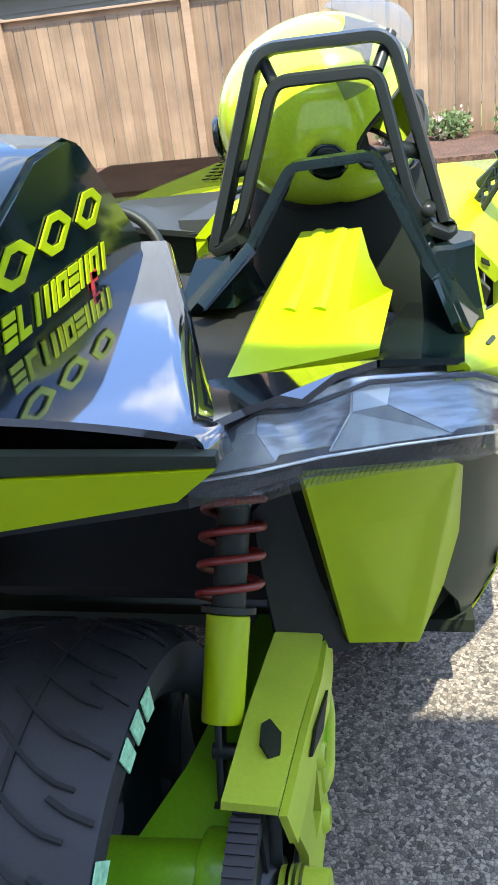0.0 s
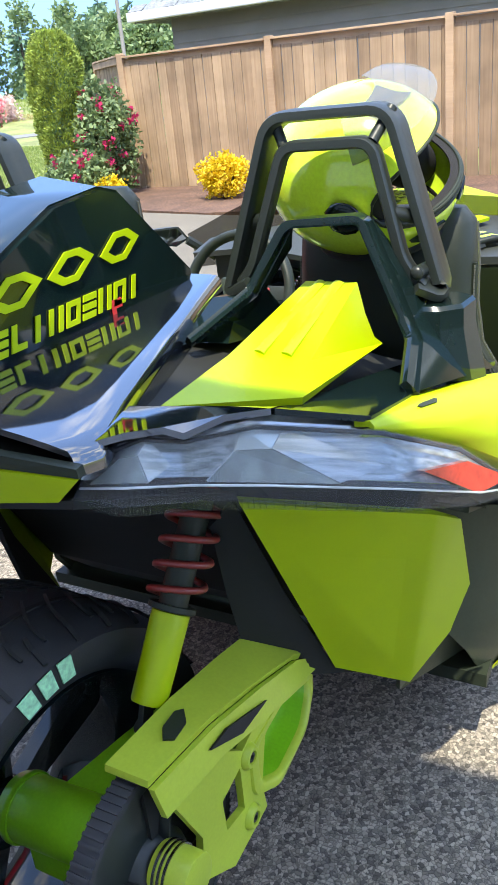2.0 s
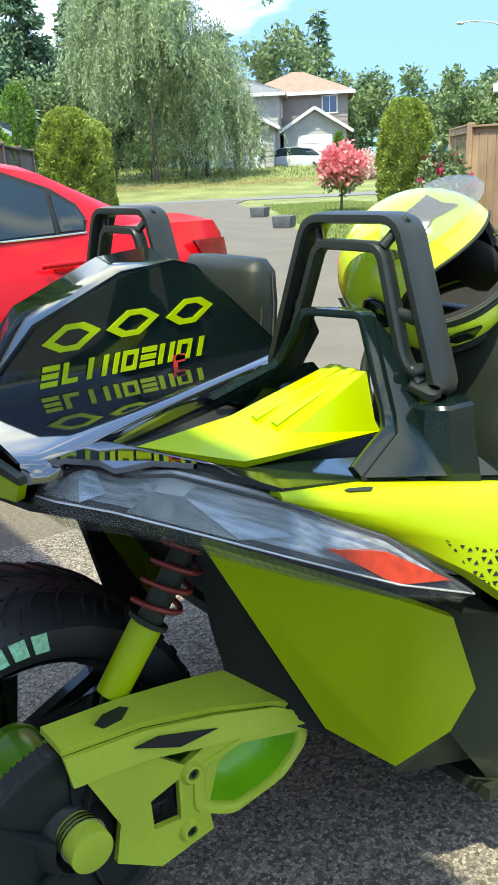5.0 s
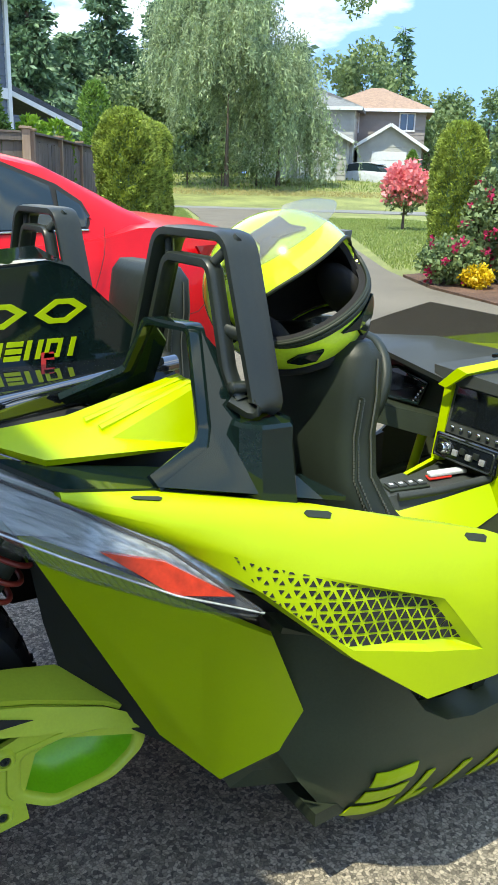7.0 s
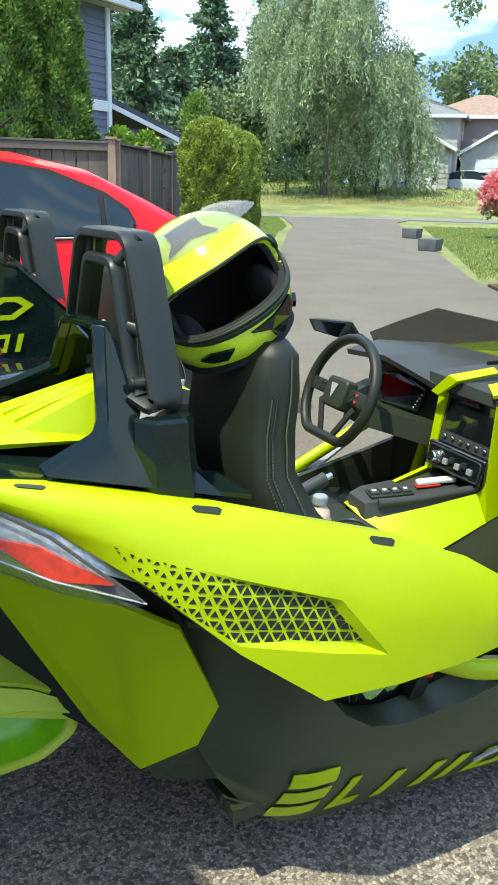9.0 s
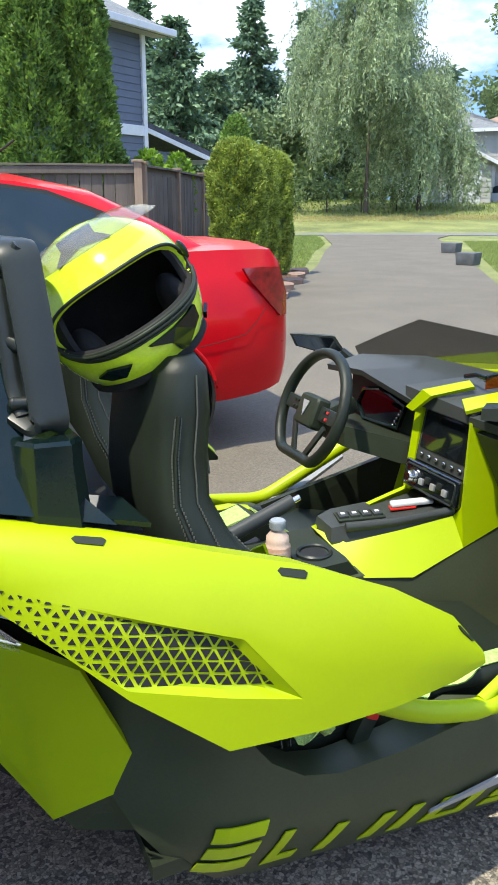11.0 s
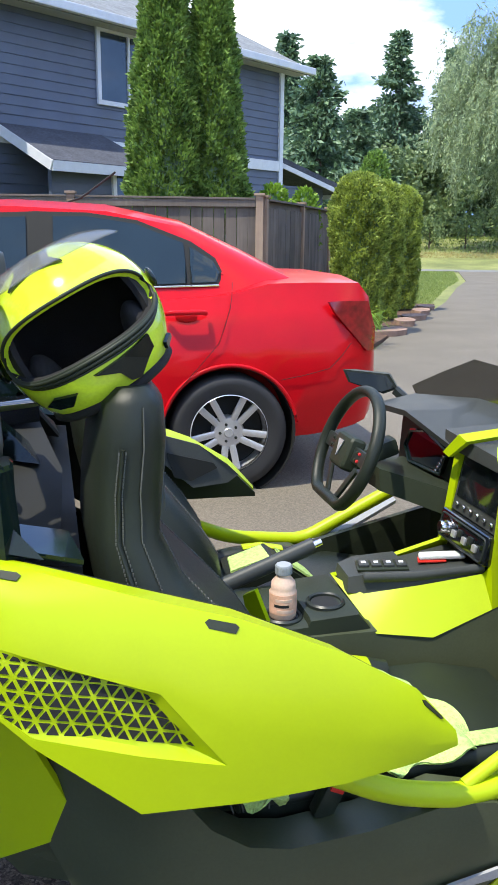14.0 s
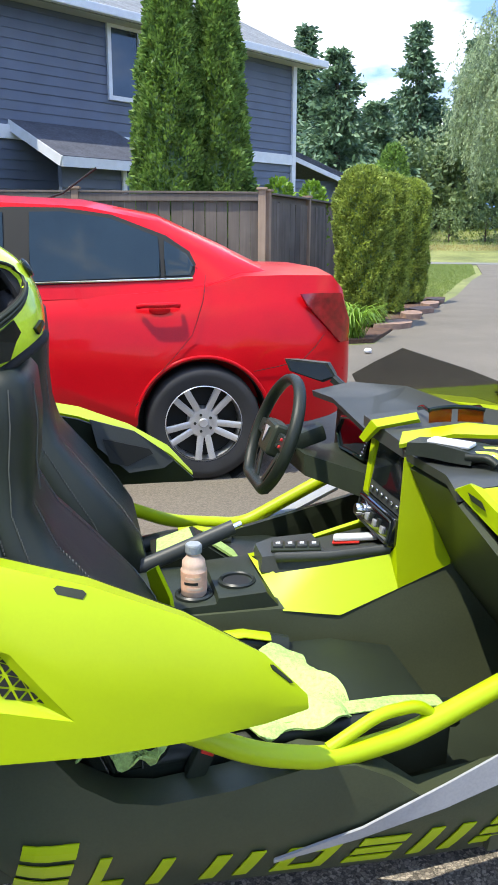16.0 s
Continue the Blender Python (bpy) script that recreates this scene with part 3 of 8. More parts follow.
for z in (0.43, 0.50):
    cyl(bm, (-0.02 + (z - 0.43) * 0.4, -0.195, z), (-0.02 + (z - 0.43) * 0.4, -0.255, z), 0.011)
rp("shock_clevis", bm, SATIN, bevel=0.003)
# shock absorber
S0, S1 = Vector((0.026, -0.207, 0.530)), Vector((0.262, -0.225, 0.862))
ax = (S1 - S0).normalized()
bm = B()
cyl(bm, S0, S0 + ax * 0.135, 0.027, 0.029, seg=28)
shock = rp("shock_absorber", bm, LIME, "lime damper body under a dark red coil", bevel=0.004)
bm = B()
cyl(bm, S0 + ax * 0.13, S1, 0.022, seg=20)
cyl(bm, S0 + ax * 0.137, S0 + ax * 0.145, 0.036, seg=28)
rp("damper_rod", bm, PLASTIC, parent=shock)
bm = B()
e1 = ax.orthogonal().normalized()
e2 = ax.cross(e1)
pts = []
for k in range(6 * 24 + 1):
    a = 2 * math.pi * k / 24
    pts.append(S0 + ax * (0.152 + 0.0370 * k / 24) + (e1 * math.cos(a) + e2 * math.sin(a)) * 0.040)
tube(bm, pts, 0.0055, seg=8)
rp("coil_spring", bm, SPRING, "dark red coil spring", parent=shock, smooth=60)

# cover over the belt, with vents and a scooped duct
bm = B()
top = [(-0.113, -0.236, 0.541), (0.03, -0.236, 0.530), (0.15, -0.236, 0.512), (0.229, -0.236, 0.497), (0.398, -0.262, 0.372)]
edge = [(-0.108, -0.299, 0.532), (0.03, -0.304, 0.520), (0.165, -0.306, 0.485), (0.300, -0.296, 0.430), (0.407, -0.275, 0.352)]
plate(bm, top + edge, [(0, 1, 6, 5), (1, 2, 7, 6), (2, 3, 8, 7), (3, 4, 9, 8)], 0.012)
cover = rp("belt_cover", bm, LIME_ARM, "lime faceted belt cover with slots and duct", bevel=0.005)
bm = B()
up_e = [(-0.108, -0.2995, 0.531), (0.03, -0.3045, 0.519), (0.165, -0.3065, 0.484), (0.300, -0.2965, 0.429), (0.407, -0.2755, 0.351)]
up_m = [(-0.100, -0.306, 0.478), (0.03, -0.312, 0.468), (0.155, -0.314, 0.432), (0.280, -0.306, 0.395), (0.400, -0.290, 0.342)]
plate(bm, up_e + up_m, [(0, 1, 6, 5), (1, 2, 7, 6), (2, 3, 8, 7), (3, 4, 9, 8)], 0.010)
rp("cover_shoulder", bm, LIME_ARM, parent=cover, bevel=0.003)
cy_ = lambda x: -0.306 if x < 0.2 else -0.306 + 0.016 * (x - 0.2) / 0.2
for poly in ([(-0.079, 0.478), (0.034, 0.470), (0.098, 0.414), (0.086, 0.392), (0.030, 0.377), (0.032, 0.318), (0.040, 0.235), (-0.041, 0.293), (-0.028, 0.365)],
             [(0.086, 0.392), (0.098, 0.414), (0.150, 0.432), (0.205, 0.402), (0.167, 0.384), (0.142, 0.304), (0.150, 0.251), (0.040, 0.235), (0.032, 0.318), (0.085, 0.310)],
             [(0.150, 0.432), (0.175, 0.447), (0.300, 0.420), (0.402, 0.353), (0.365, 0.343), (0.205, 0.402)]):
    bm = B()
    prism(bm, [(x, cy_(x) - 0.004, z) for x, z in poly], (0, 0.012, 0))
    rp("cover_rib", bm, LIME_ARM, parent=cover, bevel=0.004)
DUCT = round_path([(0.222, -0.307, 0.404), (0.128, -0.308, 0.392), (0.124, -0.310, 0.312), (0.196, -0.311, 0.268), (0.312, -0.302, 0.274), (0.378, -0.286, 0.303), (0.386, -0.282, 0.344), (0.315, -0.298, 0.386)], 0.020, 4, closed=True)
mid = sum((Vector(p) for p in DUCT), Vector()) / len(DUCT)
ring = [[mid + (Vector(p) - mid) * k + Vector((0, dy, 0)) for p in DUCT] for k, dy in ((1.10, 0.014), (1.12, 0.003), (1.09, -0.004), (0.96, -0.006), (0.90, -0.002), (0.88, 0.006))]
bm = B()
rv = [[bm.verts.new(p) for p in r_] for r_ in ring]
for a, b in zip(rv, rv[1:]):
    for k in range(len(a)):
        j = (k + 1) % len(a)
        bm.faces.new((a[k], a[j], b[j], b[k]))
rp("duct_rim", bm, LIME_ARM, "lime rolled rim round the duct", parent=cover, smooth=50)
bm = B()
loops = []
for k, dy in ((0.89, 0.004), (0.86, 0.016), (0.82, 0.034), (0.74, 0.052), (0.52, 0.064), (0.05, 0.066)):
    loops.append([mid + (Vector(p) - mid) * k + Vector((-0.04 * (0.89 - k), dy, 0.03 * (0.89 - k))) for p in DUCT])
for a, b in zip(loops, loops[1:]):
    va, vb = [bm.verts.new(p) for p in a], [bm.verts.new(p) for p in b]
    for k in range(len(a)):
        j = (k + 1) % len(a)
        bm.faces.new((va[k], va[j], vb[j], vb[k]))
bmesh.ops.remove_doubles(bm, verts=bm.verts, dist=1e-5)
rp("duct_scoop", bm, GREEN_ARM, "bright green hollow duct", parent=cover, smooth=80)
bm = B()
box(bm, (0.005, -0.262, 0.40), (0.19, 0.02, 0.20))
rp("cover_back", bm, DEEP, parent=cover)
for p in ((0.111, -0.312, 0.393), (0.100, -0.312, 0.279)):
    bm = B()
    at_ = Matrix.Translation(p) @ Matrix.Rotation(radians(90), 4, 'X')
    lathe(bm, [(0.010, 0.000), (0.011, 0.008), (0.016, 0.008), (0.021, 0.002), (0.022, -0.006)], at_, 24, caps=False)
    boss = rp("bolt_boss", bm, LIME_ARM, "lime bolt boss", parent=cover, smooth=50)
    bm = B()
    lathe(bm, [(0.0, 0.001), (0.004, 0.001), (0.0045, 0.006), (0.008, 0.006), (0.010, 0.000), (0.010, -0.004)], at_, 16)
    rp("cover_bolt", bm, SATIN, parent=boss)
bm = B()
prism(bm, [(x, y, z) for x, y, z in ((-0.040, -0.278, 0.5430), (-0.020, -0.264, 0.5430), (0.014, -0.260, 0.5400), (0.026, -0.268, 0.5370), (0.004, -0.286, 0.5370), (-0.030, -0.290, 0.5390))], (0.0006, -0.0015, 0.0040))
rp("cover_vent", bm, PLASTIC, "small black grille", parent=cover, smooth=0)
# solid near-black wedge in place of the shaded slot
bm = B()
prism(bm, [(0.004, -0.3180, 0.502), (0.050, -0.3180, 0.502), (0.163, -0.3190, 0.462), (0.085, -0.3200, 0.464)], (0, -0.005, 0.002))
rp("cover_slot", bm, DEEP, parent=cover, smooth=0)

# body shell, lower
bm = B()
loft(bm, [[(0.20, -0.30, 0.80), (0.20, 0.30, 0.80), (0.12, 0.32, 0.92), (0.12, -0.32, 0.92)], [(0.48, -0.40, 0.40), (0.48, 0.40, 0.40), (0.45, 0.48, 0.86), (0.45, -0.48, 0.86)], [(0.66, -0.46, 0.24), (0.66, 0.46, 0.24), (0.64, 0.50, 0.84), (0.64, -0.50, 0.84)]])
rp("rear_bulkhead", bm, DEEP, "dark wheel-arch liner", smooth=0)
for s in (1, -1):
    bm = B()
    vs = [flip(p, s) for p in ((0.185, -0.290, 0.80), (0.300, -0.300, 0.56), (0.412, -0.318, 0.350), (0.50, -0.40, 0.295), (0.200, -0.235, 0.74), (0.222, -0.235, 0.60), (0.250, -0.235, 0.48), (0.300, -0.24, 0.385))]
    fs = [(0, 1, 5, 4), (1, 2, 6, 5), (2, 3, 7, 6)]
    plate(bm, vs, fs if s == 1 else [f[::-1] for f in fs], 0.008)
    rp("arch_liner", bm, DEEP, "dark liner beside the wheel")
bm = B()
prism(bm, [(0.62, -0.55, 0.20), (2.45, -0.42, 0.18), (2.45, 0.42, 0.18), (0.62, 0.55, 0.20)], (0, 0, 0.03))
rp("floor_pan", bm, PLASTIC)
for s, nm in ((1, "lower_rear_panel"), (-1, "lower_rear_panel")):
    P = [(0.165, -0.310, 0.815), (0.430, -0.5010, 0.690), (0.525, -0.512, 0.630), (0.631, -0.506, 0.390), (0.479, -0.4340, 0.301), (0.413, -0.320, 0.352)]
    bm = B()
    vs = [flip(p, s) for p in P]
    plate(bm, vs, [(0, 1, 4, 5), (1, 2, 3, 4)] if s == 1 else [(5, 4, 1, 0), (4, 3, 2, 1)], 0.014)
    rp(nm, bm, LIME, "glossy lime faceted side panel" if s == 1 else "", bevel=0.004)
bm = B()
plate(bm, [(0.475, -0.42, 0.318), (0.615, -0.495, 0.385), (0.68, -0.50, 0.26), (0.52, -0.40, 0.235)], [(0, 1, 2, 3)], 0.01)
rp("sill_bracket", bm, SILLG, bevel=0.003)

# tail: black deck, lime strip, driver hump
for s in (1, -1):
    for nm, paint, pts, label in (("deck_front", DECK, [(-0.070, -0.275, 0.985), (-0.050, -0.308, 0.992), (-0.012, -0.333, 0.986), (0.000, -0.352, 0.976), (0.045, -0.382, 0.984), (0.085, -0.420, 0.980), (0.150, -0.395, 0.955), (0.036, -0.240, 0.984)], ""),
                                  ("deck_side", GLOSS, [(0.088, -0.423, 0.979), (0.165, -0.512, 0.948), (0.40, -0.522, 0.912), (0.64, -0.548, 0.862), (0.62, -0.44, 0.872), (0.36, -0.42, 0.920), (0.153, -0.398, 0.953)], ""),
                                  ("deck_well", DEEP, [(0.040, -0.236, 0.978), (0.579, -0.050, 0.978), (0.62, -0.15, 0.90), (0.61, -0.435, 0.866), (0.36, -0.415, 0.912), (0.150, -0.392, 0.946)], "")):
        bm = B()
        vs = [flip(p, s) for p in pts]
        plate(bm, vs, [tuple(range(len(vs)))[::-s]], 0.008)
        rp(nm, bm, paint, label, bevel=0.002)
    # the main sheet bows gently down to its outer edge
    rows_d = []
    for x in (-0.100, -0.072, -0.02, 0.035, 0.12, 0.22, 0.32, 0.42, 0.50, 0.579):
        yo_ = -0.268 if x < -0.09 else -0.282 + 0.042 * (x + 0.072) / 0.107 if x < 0.035 else -0.240 + 0.184 * (x - 0.035) / 0.544
        rows_d.append([flip((x, yo_ * v / 9, 0.9850 + 0.029 * (1 - (yo_ * v / 9 / 0.285) ** 2)), s) for v in range(10)])
        ze = 0.9850 + 0.029 * (1 - (yo_ / 0.285) ** 2)
        rows_d[-1] += [flip((x, yo_ - dy, max(ze - dz, 0.966)), s) for dy, dz in ((0.003, 0.003), (0.005, 0.012), (0.006, 0.036))]
    bm = B()
    grid(bm, rows_d[::-s], 0.008)
    rp("rear_deck", bm, DECK, "mirror-gloss black rear deck", smooth=50)
for s in (1, -1):
    bm = B()
    vs = [flip(p, s) for p in [(-0.102, 0.0, 0.990), (-0.102, -0.290, 0.984), (-0.100, -0.290, 0.972), (-0.100, 0.0, 0.962)]]
    plate(bm, vs, [(0, 1, 2, 3)] if s == 1 else [(3, 2, 1, 0)], 0.012)
    rp("tail_lip", bm, PLASTIC, bevel=0.002)
    bm = B()
    vs = [flip(p, s) for p in [(-0.100, 0.0, 0.960), (-0.100, -0.288, 0.972), (-0.090, -0.245, 0.934), (-0.087, 0.0, 0.890)]]
    plate(bm, vs, [(0, 1, 2, 3)] if s == 1 else [(3, 2, 1, 0)], 0.014)
    rp("tail_strip", bm, LIME, "lime strip along the tail", bevel=0.003)
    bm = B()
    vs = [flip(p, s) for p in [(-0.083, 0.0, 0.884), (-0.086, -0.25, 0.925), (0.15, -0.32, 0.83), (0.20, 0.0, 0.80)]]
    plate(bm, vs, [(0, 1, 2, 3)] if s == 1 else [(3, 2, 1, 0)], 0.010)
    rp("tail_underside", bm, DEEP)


def fairing(s, cy, material, name, label):
    """The lime cowl behind a seat: a wide foot, narrowing up to a ridged spine."""
    bm = B()
    V = [(0.090, -0.257, 0.972), (0.175, -0.418, 0.968), (0.445, -0.425, 0.955), (0.470, -0.235, 0.955),
         (0.265, -0.262, 0.985), (0.300, -0.372, 0.972), (0.452, -0.385, 1.046), (0.452, -0.300, 1.046), (0.455, -0.402, 0.965)]
    vs = [(x, y * s + (cy + 0.335 * s), z) if s == 1 else (x, -y + cy - 0.335, z) for x, y, z in V]
    fs = [(0, 1, 5, 4), (1, 2, 5), (5, 2, 8, 6), (4, 5, 6, 7), (0, 4, 3), (4, 7, 3)]
    plate(bm, vs, fs if s == 1 else [f[::-1] for f in fs], 0.010)
    ob = rp(name, bm, material, label, bevel=0.004)
    for k in (0.33, 0.67):
        bm = B()
        a = Vector(vs[4]).lerp(Vector(vs[5]), k)
        b = Vector(vs[7]).lerp(Vector(vs[6]), k)
        tube(bm, [a.lerp(b, 0.04), a.lerp(b, 0.5), a.lerp(b, 0.98)], 0.010, 0.006, seg=8)
        rp("cowl_ridge", bm, material, parent=ob, smooth=50)
    return ob


fairing(1, -0.335, LIME, "seat_cowl", "bright lime cowl behind the passenger seat")
fairing(-1, 0.365, LIME, "seat_cowl", "bright lime cowl behind the driver seat")

# tall black fin on the driver's hump, with decals
FIN = [(-0.10, 0.985), (0.05, 1.132), (0.218, 1.200), (0.325, 1.209), (0.366, 1.198), (0.545, 1.035), (0.50, 0.965), (0.05, 0.99)]
bm = B()
prism(bm, [(x, -0.030, z) for x, z in FIN], (0, 0.016, 0))
fin = rp("driver_fin", bm, GLOSS, "gloss black fin with lime diamond outlines and letter shapes", bevel=0.003)
bm = B()
top = [(x, -0.022, z - 0.004) for x, z in FIN[:6]]
far = [(x + 0.02, 0.10, z + (0.012 if 0 < i < 4 else 0)) for i, (x, z) in enumerate(FIN[:6])]
far2 = [(x + 0.03, 0.20, z - 0.05) for i, (x, z) in enumerate(FIN[:6])]
grid(bm, [far2, far, top], 0.01)
rp("fin_top", bm, GLOSS, parent=fin, bevel=0.004)
for cx, cz, w in ((0.108, 1.108, 0.056), (0.228, 1.116, 0.054), (0.348, 1.121, 0.052)):
    bm = B()
    o = [(-w, -0.006), (-0.010, 0.0225), (0.026, 0.0225), (w, 0.006), (0.010, -0.0225), (-0.026, -0.0225)]
    i = [(x * 0.60, z * 0.58) for x, z in o]
    a = [bm.verts.new((cx + x, -0.0335, cz + z)) for x, z in o]
    b = [bm.verts.new((cx + x, -0.0335, cz + z)) for x, z in i]
    a2 = [bm.verts.new((cx + x, -0.0312, cz + z)) for x, z in o]
    b2 = [bm.verts.new((cx + x, -0.0312, cz + z)) for x, z in i]
    for k in range(6):
        j = (k + 1) % 6
        bm.faces.new((a[k], a[j], b[j], b[k]))
        bm.faces.new((a[k], a2[k], a2[j], a[j]))
        bm.faces.new((b[k], b[j], b2[j], b2[k]))
    rp("diamond_decal", bm, LIME, parent=fin, smooth=0)


def glyph(bm, f, w, h, strokes, t):
    """A plain block shape: strokes are boxes in unit letters; f maps (u, v) on the surface."""
    for u0, v0, u1, v1 in strokes:
        a = [f(u0 * w, v0 * h), f(u1 * w, v0 * h), f(u1 * w, v1 * h), f(u0 * w, v1 * h)]
        prism(bm, a, t)


# plain bars and outlined blocks that stand for the word marks
BLK = [[(0, 0, 0.86, 0.26), (0, 0.37, 0.86, 0.63), (0, 0.74, 0.86, 1)],
       [(0, 0, 0.28, 1), (0.28, 0, 0.84, 0.24)],
       [(0.25, 0, 0.53, 1)],
       [(0, 0, 0.26, 1), (0.60, 0, 0.86, 1)],
       [(0, 0, 0.22, 1), (0.22, 0, 0.64, 0.22), (0.22, 0.78, 0.64, 1), (0.64, 0, 0.86, 1)]]
row = [0, 1, 2, 3, 4, 0, 3, 4, 2]
for k, g in enumerate(row):
    bm = B()
    x0 = 0.040 + k * 0.0385
    z0 = 1.030 + k * 0.0005
    glyph(bm, lambda u, v: (x0 + u + v * 0.28, -0.0335, z0 + v), 0.036, 0.036, BLK[g], (0, 0.0022, 0))
    rp("fin_letter", bm, LIME, parent=fin, smooth=0)
bm = B()
glyph(bm, lambda u, v: (0.305 + u, -0.0335, 1.018 + v), 0.030, 0.026, [(0, 0, 0.3, 1), (0.3, 0.45, 0.85, 1)], (0, 0.0022, 0))
rp("fin_letter", bm, REDL, "red letter shape", parent=fin, smooth=0)


# roll hoops with their black legs
def hoop(cy):
    d = lambda x, y, z: (x, cy + y, z)
    outer = [d(0.440, 0.128, 1.050), d(0.445, 0.172, 1.028), d(0.458, 0.084, 1.286), d(0.488, -0.088, 1.286), d(0.508, -0.158, 1.018), d(0.470, -0.118, 1.046)]
    inner = [d(0.438, 0.150, 1.045), d(0.440, 0.128, 1.070), d(0.450, 0.066, 1.245), d(0.455, -0.070, 1.245), d(0.464, -0.108, 1.075), d(0.472, -0.135, 1.040)]
    bm = B()
    tube(bm, round_path(outer, 0.030, 6), 0.0090, 0.0290, seg=16, up=(1, 0, 0), square=0.92)
    hp = rp("roll_hoop", bm, SATIN, "black satin double roll hoop", smooth=50)
    bm = B()
    tube(bm, round_path(inner, 0.022, 6), 0.0085, 0.0130, seg=16, up=(1, 0, 0), square=0.92)
    rp("inner_hoop", bm, SATIN, parent=hp, smooth=50)
    webs = [(Vector(a), Vector(b), 0.008) for a, b in ((outer[2], inner[2]), (outer[3], inner[3]))]
    for u in (0.42,):
        webs.append((Vector(outer[1]).lerp(Vector(outer[2]), u), Vector(inner[1]).lerp(Vector(inner[2]), u), 0.010))
        webs.append((Vector(outer[4]).lerp(Vector(outer[3]), u), Vector(inner[4]).lerp(Vector(inner[3]), u), 0.010))
    for a, b, w in webs:
        bm = B()
        tube(bm, [a, b], 0.008, w, seg=8, square=0.6)
        rp("hoop_web", bm, SATIN, parent=hp, smooth=50)
    bm = B()
    ball(bm, d(0.458, -0.130, 1.060), 0.011, (0.7, 1, 1))
    cyl(bm, d(0.455, -0.130, 1.060), d(0.49, -0.134, 1.060), 0.010)
    rp("hoop_bolt", bm, SATIN, parent=hp, smooth=60)
    # arch and legs in gloss black
    bm = B()
    tube(bm, round_path([d(0.290, 0.168, 0.990), d(0.395, 0.110, 1.045), d(0.405, 0.046, 1.143), d(0.428, -0.062, 1.145), d(0.412, -0.128, 1.00), d(0.398, -0.145, 0.978), d(0.303, -0.168, 0.940)], 0.012, 3), 0.0065, 0.015, seg=12, square=0.85, up=(1, 0, 0))
    rp("arch_bar", bm, GLOSS, "gloss black arch bar", smooth=40)
    ring = [(0.446, -0.118), (0.450, -0.166), (0.474, -0.194), (0.528, -0.198), (0.548, -0.172), (0.545, -0.118)]
    bm = B()
    loft(bm, [[d(0.50 + (x - 0.50) * k, -0.15 + (y + 0.15) * k + e, z) for x, y in ring] for z, k, e in ((1.012, 0.90, 0.0), (1.006, 1.0, 0.0), (0.975, 1.0, 0.0), (0.860, 1.18, -0.012))])
    rp("hoop_pillar", bm, GLOSS, "gloss black pillar under the hoop", bevel=0.0025)
    bm = B()
    loft(bm, [[d(0.415, 0.145, 1.030), d(0.415, 0.195, 1.025), d(0.50, 0.20, 1.015), d(0.50, 0.145, 1.025)], [d(0.34, 0.13, 0.975), d(0.33, 0.21, 0.975), d(0.58, 0.23, 0.93), d(0.58, 0.13, 0.93)]])
    rp("hoop_foot", bm, GLOSS, bevel=0.004)
    bm = B()
    plate(bm, [d(0.305, -0.172, 0.934), d(0.402, -0.148, 0.974), d(0.416, -0.130, 1.00), d(0.432, -0.066, 1.138), d(0.462, -0.080, 1.10), d(0.470, -0.140, 0.99), d(0.585, -0.205, 0.874), d(0.445, -0.190, 0.905)], [(0, 1, 7), (1, 2, 5, 7), (2, 3, 4, 5), (5, 6, 7)], 0.010)
    rp("leg_panel", bm, GLOSS, bevel=0.002)
    bm = B()
    plate(bm, [d(0.300, 0.160, 0.985), d(0.395, 0.102, 1.035), d(0.408, 0.040, 1.135), d(0.440, 0.060, 1.10), d(0.450, 0.140, 1.0), d(0.42, 0.165, 0.96)], [(5, 1, 0), (5, 4, 2, 1), (4, 3, 2)], 0.008)
    rp("leg_panel", bm, GLOSS, bevel=0.002)
    return hp


hoop(-0.346)
hoop(0.389)

# lamp clusters on the rear corners
LT = [(-0.050, -0.270, 0.972), (-0.020, -0.308, 0.984), (0.012, -0.345, 0.972), (0.058, -0.412, 0.979), (0.168, -0.522, 0.938), (0.295, -0.583, 0.868), (0.418, -0.636, 0.762)]
LM = [(-0.076, -0.255, 0.938), (-0.072, -0.312, 0.945), (-0.012, -0.366, 0.928), (0.030, -0.436, 0.918), (0.150, -0.548, 0.872), (0.290, -0.612, 0.808), (0.424, -0.638, 0.756)]
LB = [(-0.080, -0.246, 0.924), (-0.070, -0.308, 0.920), (0.006, -0.360, 0.900), (0.055, -0.428, 0.884), (0.175, -0.535, 0.832), (0.305, -0.592, 0.778), (0.412, -0.628, 0.750)]
